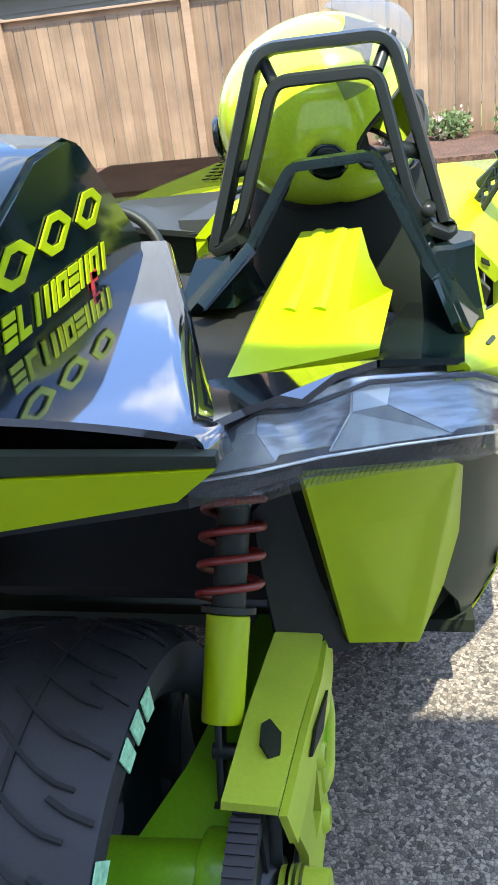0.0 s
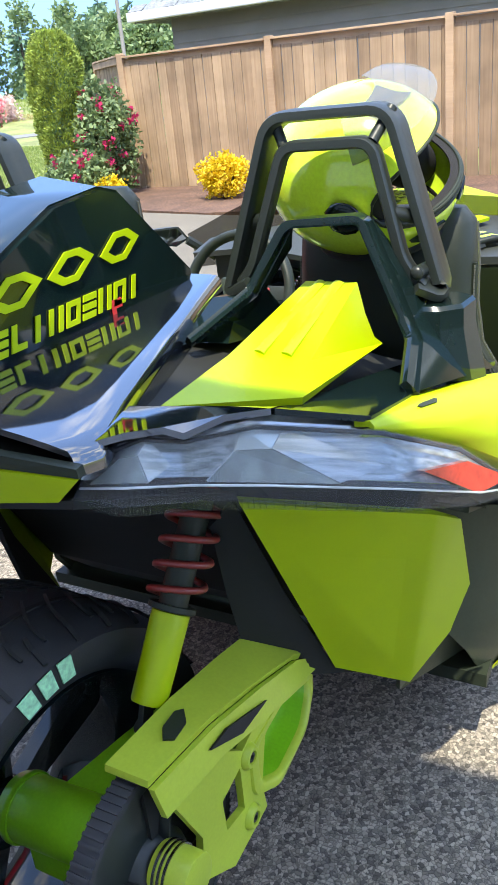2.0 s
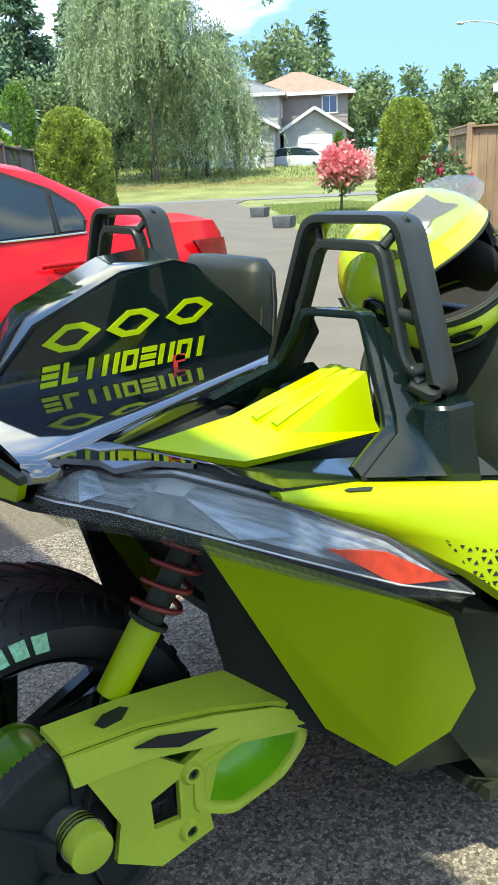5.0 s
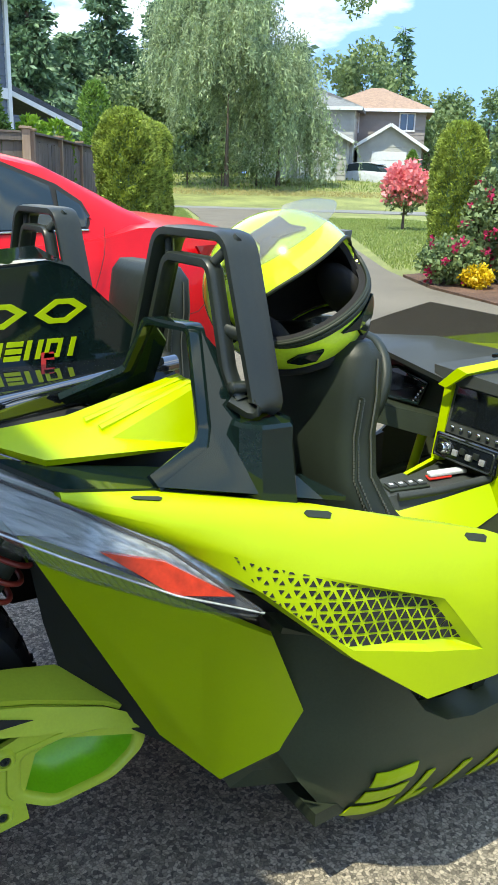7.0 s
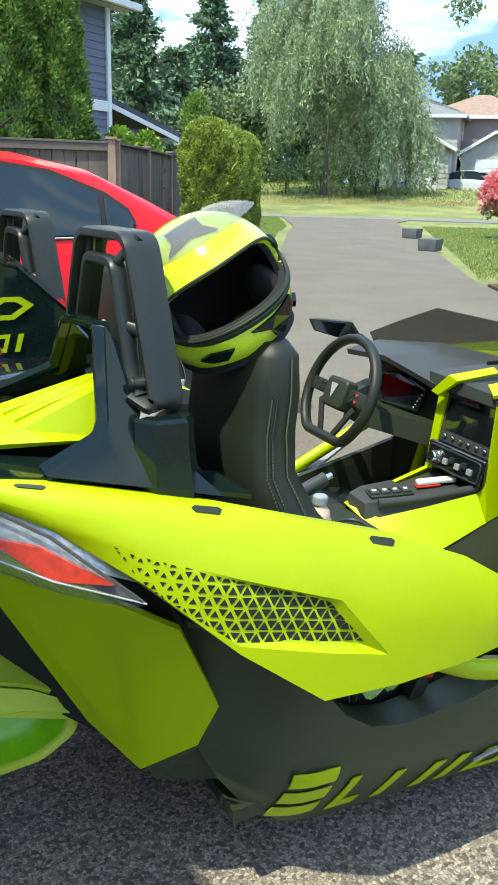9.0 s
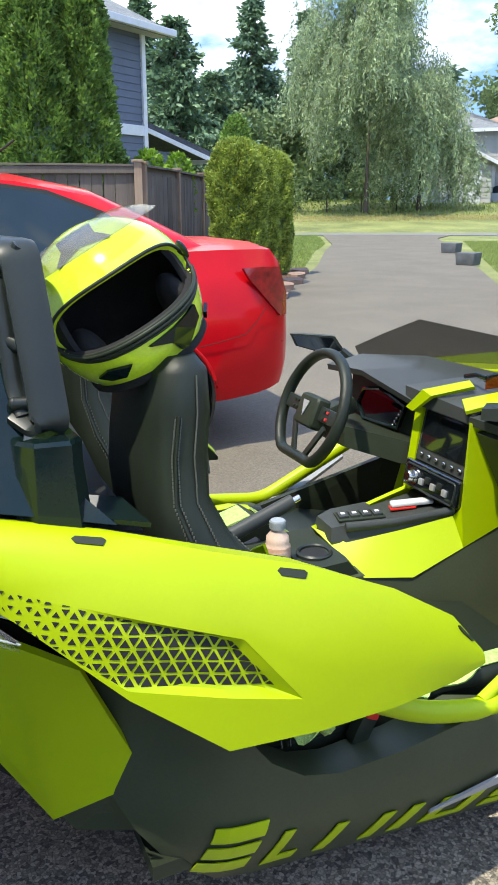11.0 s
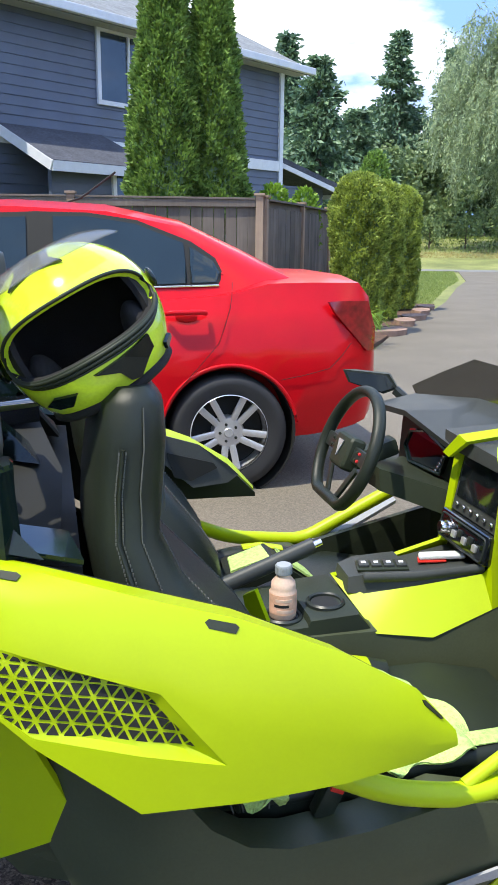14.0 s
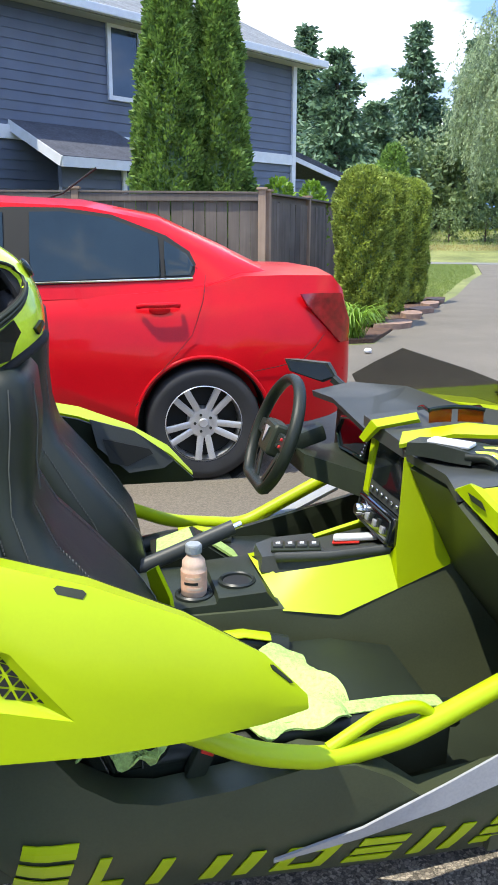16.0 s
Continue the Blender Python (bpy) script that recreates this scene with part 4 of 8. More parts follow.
for s in (1, -1):
    F = lambda pts, dx=0.0, dy=0.0, dz=0.0: [flip((x + dx, y + dy, z + dz), s) for x, y, z in pts]
    o = 1 if s == 1 else -1
    bm = B()
    grid(bm, [F(LT), F(LM), F(LB)][::o], 0.004)
    lamp = rp("tail_lamp", bm, LENS, "wide smoked clear tail lamp with red reflector", smooth=25)
    lamp.visible_shadow = False
    bm = B()
    grid(bm, [F(LT, 0.035, 0.03, -0.006), F(LM, 0.034, 0.032, 0.002)][::o], 0.006)
    rp("lamp_housing", bm, REFD, "grey lamp housing", parent=lamp)
    # ribbed clear lip under the lens
    LL = [(x + 0.012, y + 0.012, z - 0.017 - 0.004 * math.sin(i)) for i, (x, y, z) in enumerate(LB)]
    bm = B()
    grid(bm, [F(LB), F(LL)][::o], 0.003)
    lip_ = rp("lamp_lip", bm, RIBBED, "clear ribbed lower lamp lip", parent=lamp, smooth=25)
    lip_.visible_shadow = False
    bm = B()
    for k in range(66):
        u = 0.15 + 5.6 * k / 66
        i, f = int(u), u - int(u)
        p, q = Vector(LM[i]).lerp(Vector(LM[i + 1]), f), Vector(LL[i]).lerp(Vector(LL[i + 1]), f)
        tube(bm, [flip(p + Vector((-0.001, -0.001, 0)), s), flip(q + Vector((-0.001, -0.001, 0)), s)], 0.0008, 0.0008, seg=4)
    rp("lip_rib", bm, RIBBED, parent=lip_, smooth=0)

    def in_lamp(u, v, d):
        i = min(int(u), 5)
        f = u - i
        p = Vector(LT[i]).lerp(Vector(LT[i + 1]), f).lerp(Vector(LM[i]).lerp(Vector(LM[i + 1]), f), v)
        return flip(p + Vector((1, 1, -0.15)) * d, s)
    # pale line along the crease paints in the lens edge's highlight
    bm = B()
    tube(bm, F(LM, -0.002, -0.002, 0.0), 0.0022, 0.0016, seg=6)
    rp("lens_crease", bm, REFL, "pale glint line along the lens edge", parent=lamp, smooth=60)
    bm = B()
    tube(bm, F(LT, -0.002, -0.002, -0.003), 0.0030, 0.0030, seg=6)
    rp("lens_gasket", bm, DEEP, parent=lamp, smooth=60)
    # fluted sheet behind the lens, with two raised faceted modules
    bm = B()
    us = [0.08 + 0.18 * k for k in range(31)]
    grid(bm, [[in_lamp(u, v, 0.016) for u in us] for v in (0.03, 0.35, 0.68, 0.98)][::o], 0.003)
    rp("light_strip", bm, STREAK, "silver-blue fluted light strip with sky streaks in its colour", parent=lamp, smooth=50)
    for a, w, p0, p1 in ((0.26, 1.25, 0.36, 0.66), (2.20, 1.55, 0.30, 0.58)):
        C = [in_lamp(a, 0.98, 0.005), in_lamp(a + p0 * w, 0.44, 0.005), in_lamp(a + p1 * w, 0.44, 0.005), in_lamp(a + 0.88 * w, 0.98, 0.005),
             in_lamp(a + (p0 + 0.10) * w, 0.08, 0.006), in_lamp(a + (p1 + 0.08) * w, 0.08, 0.006), in_lamp(a + 1.16 * w, 0.72, 0.014)]
        for nm, paint, f in (("light_module", REFD, (0, 1, 2, 3)), ("module_top", REFL, (1, 4, 5, 2)), ("module_side", STREAK, (3, 2, 5, 6))):
            bm = B()
            plate(bm, [C[q] for q in (f if s == 1 else f[::-1])], [(0, 1, 2, 3)], 0.003)
            rp(nm, bm, paint, "silver faceted light module" if nm == "light_module" else "", parent=lamp, smooth=0)
        # thin pale tubes give the module edges their glints
        for e in ((0, 1), (1, 2), (2, 3), (2, 5), (1, 4)):
            bm = B()
            tube(bm, [C[e[0]], C[e[1]]], 0.0013, 0.0013, seg=5)
            rp("module_edge", bm, REFL, parent=lamp, smooth=60)
    bm = B()
    plate(bm, F([(0.195, -0.560, 0.874), (0.275, -0.594, 0.856), (0.372, -0.628, 0.792), (0.285, -0.606, 0.806)], 0.004, 0.004, 0.0), [(0, 1, 2, 3)] if s == 1 else [(3, 2, 1, 0)], 0.012)
    rp("reflector_block", bm, AMBER, "red-orange side reflector", parent=lamp, bevel=0.002)

# wide shoulder panels
SX = [0.160, 0.30, 0.42, 0.56, 0.70, 0.85, 1.00, 1.12, 1.195]
IN = [(-0.492, 0.950), (-0.505, 0.930), (-0.530, 0.905), (-0.553, 0.875), (-0.580, 0.838), (-0.602, 0.797), (-0.620, 0.732), (-0.640, 0.660), (-0.660, 0.582)]
TP = [(-0.513, 0.952), (-0.548, 0.936), (-0.585, 0.914), (-0.612, 0.889), (-0.645, 0.851), (-0.672, 0.813), (-0.682, 0.750), (-0.680, 0.676), (-0.672, 0.590)]
UP = [(-0.518, 0.946), (-0.574, 0.914), (-0.618, 0.884), (-0.655, 0.845), (-0.688, 0.800), (-0.708, 0.757), (-0.712, 0.698), (-0.700, 0.636), (-0.680, 0.579)]
MD = [(-0.518, 0.942), (-0.582, 0.895), (-0.634, 0.838), (-0.682, 0.755), (-0.711, 0.690), (-0.723, 0.660), (-0.720, 0.625), (-0.702, 0.592), (-0.682, 0.571)]
BT = [(-0.515, 0.937), (-0.580, 0.872), (-0.640, 0.788), (-0.690, 0.662), (-0.722, 0.560), (-0.728, 0.558), (-0.720, 0.560), (-0.700, 0.563), (-0.678, 0.566)]
RET = [(-0.500, 0.930), (-0.555, 0.862), (-0.612, 0.778), (-0.660, 0.655), (-0.690, 0.556), (-0.695, 0.556), (-0.690, 0.558), (-0.675, 0.562), (-0.662, 0.564)]


def shoulder_y(x, z):
    """The outer face at a place in the side view."""
    for i in range(len(SX) - 1):
        if SX[i] <= x <= SX[i + 1]:
            f = (x - SX[i]) / (SX[i + 1] - SX[i])
            col = [(c[i][0] * (1 - f) + c[i + 1][0] * f, c[i][1] * (1 - f) + c[i + 1][1] * f) for c in (TP, UP, MD, BT)]
            for (y0, z0), (y1, z1) in zip(col, col[1:]):
                if z1 <= z <= z0:
                    g = (z0 - z) / max(z0 - z1, 1e-6)
                    return y0 * (1 - g) + y1 * g
            return col[-1][0] if z < col[-1][1] else col[0][0]
    return -0.7


POCKET = [(0.500, 0.806), (0.731, 0.730), (0.820, 0.619), (0.560, 0.676), (0.500, 0.722)]
LATTICE = [(0.373, 0.852), (0.716, 0.726), (0.779, 0.645), (0.550, 0.682), (0.420, 0.783)]


def span(poly, x):
    """Upper and lower edge of an outline at x."""
    zz = []
    for (x0, z0), (x1, z1) in zip(poly, poly[1:] + poly[:1]):
        if min(x0, x1) - 1e-9 <= x <= max(x0, x1) + 1e-9 and abs(x1 - x0) > 1e-9:
            zz.append(z0 + (z1 - z0) * (x - x0) / (x1 - x0))
        elif abs(x1 - x0) < 1e-9 and abs(x - x0) < 1e-9:
            zz += [z0, z1]
    return max(zz), min(zz)


def sunk(x, z):
    """Depth of the pocket at a place in the side view."""
    def away(a, b):
        (x0, z0), (x1, z1) = a, b
        return ((x1 - x0) * (z0 - z) - (x0 - x) * (z1 - z0)) / math.hypot(x1 - x0, z1 - z0)
    if x < POCKET[0][0]:
        return 0.0
    top, front, low = away(POCKET[0], POCKET[1]), away(POCKET[1], POCKET[2]), away(POCKET[2], POCKET[3])
    return 0.015 * max(0.0, min(1.0, top / 0.007, front / 0.024, low / 0.010)) * min(1.0, (x - POCKET[0][0]) / 0.16)


def lattice(poly, w, h):
    """Rows of triangles clipped to a convex outline; the openings widen towards the front."""
    o = Vector(poly[3])
    e1 = (Vector(poly[2]) - o).normalized()
    e2 = Vector((-e1.y, e1.x))
    out = []
    for j in range(-2, 12):
        for i in range(-20, 26):
            for flipped in (0, 1):
                q = (i + 0.5 * (j % 2)) * w
                loc = [(q, j * h), (q + w, j * h), (q + w / 2, (j + 1) * h)] if not flipped else [(q + w, j * h), (q + 1.5 * w, (j + 1) * h), (q + w / 2, (j + 1) * h)]
                tri = [o + e1 * a + e2 * b for a, b in loc]
                for a, b in zip(poly, poly[1:] + poly[:1]):
                    a, b = Vector(a), Vector(b)
                    nrm = Vector(((b - a).y, -(b - a).x)).normalized()
                    res = []
                    for p, p2 in zip(tri, tri[1:] + tri[:1]):
                        dp, dq = nrm.dot(p - a), nrm.dot(p2 - a)
                        if dp >= 0:
                            res.append(p)
                        if dp * dq < 0:
                            res.append(p.lerp(p2, dp / (dp - dq)))
                    tri = res
                    if len(tri) < 3:
                        break
                if len(tri) < 3:
                    continue
                c = sum(tri, Vector((0, 0))) / len(tri)
                area = abs(sum(p.x * p2.y - p2.x * p.y for p, p2 in zip(tri, tri[1:] + tri[:1]))) / 2
                if area < 0.15 * w * h / 2:
                    continue
                k = min(0.70, 0.20 + 0.54 * max(0.0, c.x - 0.37) / 0.24)
                out.append([(c + (p - c) * k)[:] for p in tri])
    return out


def carve(ob, bm):
    """Takes the closed shape bm out of a mesh."""
    me = bpy.data.meshes.new("cutter")
    bm.to_mesh(me)
    bm.free()
    tool = new("cutter", me)
    mod = ob.modifiers.new("carve", 'BOOLEAN')
    mod.object, mod.operation, mod.solver = tool, 'DIFFERENCE', 'EXACT'
    bpy.context.view_layer.update()
    done = bpy.data.meshes.new_from_object(ob.evaluated_get(bpy.context.evaluated_depsgraph_get()))
    ob.modifiers.clear()
    ob.data = done
    for p in done.polygons:
        p.use_smooth = True
    done.set_sharp_from_angle(angle=radians(60))
    bpy.data.objects.remove(tool)


for s in (1, -1):
    rowsS = []
    for col in (IN, TP, UP, MD, BT, RET):
        rowsS.append([flip((x, y, z), s) for x, (y, z) in zip(SX, col)])
    bm = B()
    grid(bm, rowsS if s == -1 else rowsS[::-1], 0.008)
    sh = rp("shoulder_panel", bm, LIME, "satin lime shoulder panel with triangular vent mesh", smooth=75)
    liner = [[flip((x, y + 0.014, z - 0.004), s) for x, (y, z) in zip(SX, IN)][3:], [flip((x, y + 0.020, z + 0.004), s) for x, (y, z) in zip(SX, RET)][3:]]
    bm = B()
    grid(bm, liner, 0.006)
    rp("shoulder_liner", bm, PLASTIC, "black inner lining", parent=sh)
    # slots along the top
    for x, l in ((0.275, 0.022), (0.530, 0.024), (0.822, 0.024), (1.148, 0.020)):
        def on_top(xx, v):
            i = min(max(k for k in range(len(SX)) if SX[k] <= xx), len(SX) - 2)
            f = (xx - SX[i]) / (SX[i + 1] - SX[i])
            a = np.array(TP[i]) * (1 - f) + np.array(TP[i + 1]) * f
            b = np.array(UP[i]) * (1 - f) + np.array(UP[i + 1]) * f
            return Vector((xx, *(a * (1 - v) + b * v)))
        a = [on_top(x + du * l, dv) for du, dv in ((-1, 0.24), (-0.75, 0.15), (0.80, 0.13), (1, 0.19), (0.75, 0.34), (-0.80, 0.36))]
        nn = (a[3] - a[0]).cross(a[4] - a[1]).normalized()
        nn = nn if nn.z > 0 else -nn
        bm = B()
        prism(bm, [flip(p + nn * 0.0022, s) for p in a], flip(nn * -0.005, s))
        rp("shoulder_slot", bm, PLASTIC, "small black slot", parent=sh, smooth=0)
    # vent: pocket deepening towards the front; lattice of near-black triangles for the openings' shade
    bm = B()
    prism(bm, [flip((x, -0.80, z), s) for x, z in POCKET], (0, 0.20 * s, 0))
    bmesh.ops.recalc_face_normals(bm, faces=bm.faces[:])
    carve(sh, bm)
    rows_v = []
    for i in range(45):
        x = POCKET[0][0] + (POCKET[2][0] - POCKET[0][0]) * i / 44
        zt, zb = span(POCKET, x)
        rows_v.append([flip((x, shoulder_y(x, zt + (zb - zt) * j / 12) + sunk(x, zt + (zb - zt) * j / 12), zt + (zb - zt) * j / 12), s) for j in range(13)])
    bm = B()
    grid(bm, rows_v if s == 1 else rows_v[::-1], 0.004)
    vent = rp("vent_pocket", bm, LIME, "lime vent pocket with triangular openings", parent=sh, smooth=30)
    bm = B()
    for tri in lattice(LATTICE, 0.0240, 0.0190):
        a = [flip((x, shoulder_y(x, z) + sunk(x, z) - 0.0012, z), s) for x, z in tri]
        prism(bm, a, (0, 0.003 * s, 0))
    rp("vent_opening", bm, DEEP, "near-black triangles for the shaded openings", parent=vent, smooth=0)

# side sills with the big letter shapes
SO = [(0.53, 0.64), (0.60, 0.62), (0.66, 0.59), (0.74, 0.53), (0.82, 0.425), (0.88, 0.385), (0.95, 0.372), (1.08, 0.386), (1.22, 0.418), (1.30, 0.412), (1.37, 0.378), (1.44, 0.322), (1.70, 0.36), (2.05, 0.42)]


def sill_y(x, z):
    base = -0.605 - 0.03 * min(1, max(0, (x - 0.7) / 0.7))
    return base + 0.9 * max(0, 0.30 - z) ** 1.35 + 0.12 * max(0, (0.76 - x) / 0.2) ** 1.6


for s in (1, -1):
    bm = B()
    rowsL = []
    for f in (0.0, 0.15, 0.4, 0.65, 0.85, 1.0):
        r = []
        for i, (x, zt) in enumerate(SO):
            zb = (0.42, 0.29, 0.205, 0.15)[i] if i < 4 else 0.125
            z = zt * (1 - f) + zb * f
            r.append(flip((x, sill_y(x, z), z), s))
        rowsL.append(r)
    topin = [flip((x, -0.535 if x < 1.3 else -0.56, z - 0.004), s) for x, z in SO]
    allr = [topin] + rowsL
    grid(bm, allr if s == -1 else allr[::-1], 0.012)
    sill = rp("side_sill", bm, SILLG, "charcoal side sill with large lime letter shapes", smooth=60)
    bm = B()
    q = lambda x, z: flip((x, sill_y(x, z) - 0.006, z), s)
    st = [[q(1.16 + 0.155 * k, 0.205 + 0.052 * k) for k in range(6)], [q(1.16 + 0.155 * k, 0.215 + 0.072 * k) for k in range(6)]]
    grid(bm, st if s == -1 else st[::-1], 0.005)
    rp("silver_flash", bm, SILVER, "silver flash graphic", parent=sill)
    seq = [(0, 0.690, 0.110, 0.186, 0.130), (1, 0.818, 0.075, 0.170, 0.104), (2, 0.905, 0.085, 0.163, 0.088), (3, 1.025, 0.105, 0.156, 0.084), (4, 1.160, 0.115, 0.152, 0.084), (0, 1.300, 0.105, 0.152, 0.088), (3, 1.430, 0.105, 0.155, 0.092), (0, 1.560, 0.105, 0.160, 0.096)]
    for g, x0, wd, zb, ht in seq:
        for u0, v0, u1, v1 in BLK[g]:
            bm = B()
            f = lambda u, v: flip((x0 + u * wd + v * 0.030, sill_y(x0 + u * wd + v * 0.030, zb + v * ht) - 0.004, zb + v * ht), s)
            n = 4
            for a, b in itertools.product(range(n), range(n)):
                va, vb = v0 + (v1 - v0) * a / n, v0 + (v1 - v0) * (a + 1) / n
                ua, ub = u0 + (u1 - u0) * b / n, u0 + (u1 - u0) * (b + 1) / n
                prism(bm, [f(ua, va), f(ub, va), f(ub, vb), f(ua, vb)], (0, 0.003 * s, 0))
            rp("letter_bar", bm, LIME, parent=sill, smooth=0)
    # lime frame tubes beside the seat
    bm = B()
    tube(bm, round_path([flip(p, s) for p in (((0.92, -0.585, 0.535), (1.12, -0.61, 0.445), (1.26, -0.612, 0.418), (1.42, -0.58, 0.425), (1.95, -0.50, 0.60)) if s == 1 else ((0.92, -0.585, 0.535), (1.12, -0.65, 0.435), (1.354, -0.662, 0.405), (1.639, -0.632, 0.562), (1.86, -0.60, 0.68)))], 0.05), 0.021, seg=14)
    rp("frame_tube", bm, LIME, "lime painted frame tube", smooth=60)
    if s == -1:
        continue
    bm = B()
    tube(bm, round_path([flip(p, s) for p in ((1.255, -0.607, 0.435), (1.36, -0.585, 0.480), (1.44, -0.57, 0.478), (1.475, -0.565, 0.448))], 0.03), 0.012, seg=12)
    rp("grab_handle", bm, LIME, "lime bent grab handle", smooth=60)


# seats
def seat(cy, nm):
    secs = [(0.400, 0.80, 1.01, 0.21), (0.48, 0.75, 1.035, 0.24), (0.56, 0.72, 1.020, 0.252), (0.63, 0.70, 0.975, 0.25), (0.72, 0.675, 0.895, 0.235), (0.80, 0.655, 0.822, 0.205), (0.875, 0.645, 0.785, 0.172), (0.95, 0.650, 0.780, 0.162), (1.02, 0.660, 0.785, 0.162), (1.085, 0.670, 0.780, 0.158), (1.11, 0.69, 0.760, 0.14)]
    if nm == "driver":
        secs = [(z + 0.05 * max(0.0, z - 0.6) / 0.5, xb, xf, w) for z, xb, xf, w in secs]
    loops = []
    for z, xb, xf, w in secs:
        lo = []
        for k in range(20):
            a = 2 * math.pi * k / 20
            ca, sa = math.cos(a), math.sin(a)
            ca, sa = math.copysign(abs(ca) ** 0.6, ca), math.copysign(abs(sa) ** 0.75, sa)
            dish = 0.035 * (1 - abs(sa)) if ca > 0 and z < 0.9 else 0.0
            lo.append(((xb + xf) / 2 + (xf - xb) / 2 * ca - dish, cy + w * sa, z))
        loops.append(lo)
    bm = B()
    loft(bm, loops)
    bk = rp("seat_back", bm, LEATHER, "black leather bucket seat back with grey stitching", smooth=60)
    for s in (-1, 1):
        for f, dx in ((0.62, 0.0), (0.60, 0.0), (0.98, 0.03)):
            bm = B()
            for i in range(len(secs) - 2):
                (z0, b0, f0, w0), (z1, b1, f1, w1) = secs[i], secs[i + 1]
                for j in range(14):
                    u = j / 14
                    z, w = z0 + (z1 - z0) * u, w0 + (w1 - w0) * u
                    xb, xf = b0 + (b1 - b0) * u, f0 + (f1 - f0) * u
                    sa = f
                    ca = (max(0.0, 1 - sa ** (2 / 0.75))) ** 0.3 if f < 0.9 else 0.25
                    dish = 0.035 * (1 - sa) if z < 0.9 else 0
                    p = Vector(((xb + xf) / 2 + (xf - xb) / 2 * ca - dish, cy + s * w * (sa if f < 0.9 else 0.995), z))
                    box(bm, p, (0.0020, 0.0025, 0.005))
            rp("stitching", bm, THREAD, parent=bk, smooth=0)
        # raised side seam between two rows of stitches
        on_side_ = lambda i, k, e: Vector(((secs[i][1] + secs[i][2]) / 2 + (secs[i][2] - secs[i][1]) / 2 * k, cy + s * (secs[i][3] * 0.994 + e), secs[i][0]))
        bm = B()
        tube(bm, [on_side_(i, -0.26, 0.0) for i in range(len(secs) - 2)], 0.0055, 0.0035, seg=8)
        rp("side_seam", bm, LEATHER, parent=bk, smooth=60)
        for k_ in (-0.18, -0.34):
            bm = B()
            for i in range(len(secs) - 3):
                for j in range(12):
                    box(bm, on_side_(i, k_, 0.001).lerp(on_side_(i + 1, k_, 0.001), j / 12), (0.0022, 0.0022, 0.0045))
            rp("stitching", bm, THREAD, parent=bk, smooth=0)
    bm = B()
    plate(bm, [(1.034, cy + 0.175, 0.470), (1.026, cy + 0.175, 0.545), (0.995, cy + 0.165, 0.625), (0.978, cy + 0.200, 0.600), (1.000, cy + 0.222, 0.500)], [(0, 1, 2, 3, 4)], 0.010)
    (rp if nm == "passenger" else lambda *a_, **k_: bm.free())("seat_wing", bm, LIME, "lime seat wing insert", parent=bk, bevel=0.003)
    bm = B()
    loft(bm, [[(x, cy + w * (1 if k in (1, 2) else -1) * (0.96 if k in (0, 1) else 1), z + (h if k in (2, 3) else 0)) for k in range(4)] for x, w, z, h in ((0.80, 0.17, 0.27, 0.09), (0.95, 0.185, 0.27, 0.115), (1.15, 0.19, 0.28, 0.125), (1.40, 0.185, 0.28, 0.125), (1.54, 0.17, 0.29, 0.09))])
    cu = rp("seat_cushion", bm, LEATHER, "black leather seat cushion", bevel=0.02, seg=3)
    bm = B()
    tube(bm, [(0.95, cy + 0.165, 0.395), (1.10, cy + 0.175, 0.418), (1.20, cy + 0.175, 0.425), (1.29, cy + 0.165, 0.405)], 0.032, 0.026, seg=12)
    rp("cushion_bolster", bm, LEATHER, parent=cu, smooth=60)
    bm = B()
    tube(bm, [(1.13, cy + 0.165, 0.447), (1.19, cy + 0.163, 0.450), (1.25, cy + 0.158, 0.438)], 0.022, 0.004, seg=10)
    rp("bolster_insert", bm, LIME, parent=cu, smooth=60)
    bm = B()
    tube(bm, [(0.95, cy - 0.150, 0.385), (1.15, cy - 0.155, 0.402), (1.38, cy - 0.150, 0.408), (1.56, cy - 0.130, 0.385)], 0.036, 0.026, seg=12)
    rp("cushion_bolster", bm, LEATHER, parent=cu, smooth=60)
    bm = B()
    tube(bm, [(1.10, cy - 0.150, 0.428), (1.30, cy - 0.150, 0.434), (1.44, cy - 0.144, 0.432), (1.53, cy - 0.136, 0.418)], 0.022, 0.004, seg=10)
    rp("bolster_insert", bm, TOWEL, "pale green bolster insert", parent=cu, smooth=60)
    return bk


seat(-0.335, "passenger")
seat(0.365, "driver")

# driver's near bolster, with its pale inserts
bm = B()
plate(bm, [(1.02, 0.225, 0.480), (1.15, 0.215, 0.525), (1.29, 0.225, 0.420), (1.28, 0.36, 0.425), (1.15, 0.36, 0.520), (1.03, 0.36, 0.485)], [(0, 1, 4, 5), (1, 2, 3, 4)], 0.05)
pad = rp("seat_bolster", bm, LEATHER, "black driver seat bolster with pale inserts", bevel=0.010, seg=3)
for quad in ([(1.035, 0.245, 0.489), (1.135, 0.238, 0.523), (1.135, 0.335, 0.520), (1.045, 0.335, 0.491)], [(1.175, 0.240, 0.512), (1.270, 0.246, 0.440), (1.262, 0.335, 0.443), (1.175, 0.335, 0.509)]):
    bm = B()
    prism(bm, quad, (0.001, 0, 0.007))
    rp("bolster_insert", bm, TOWEL, "pale green insert", parent=pad, bevel=0.003)

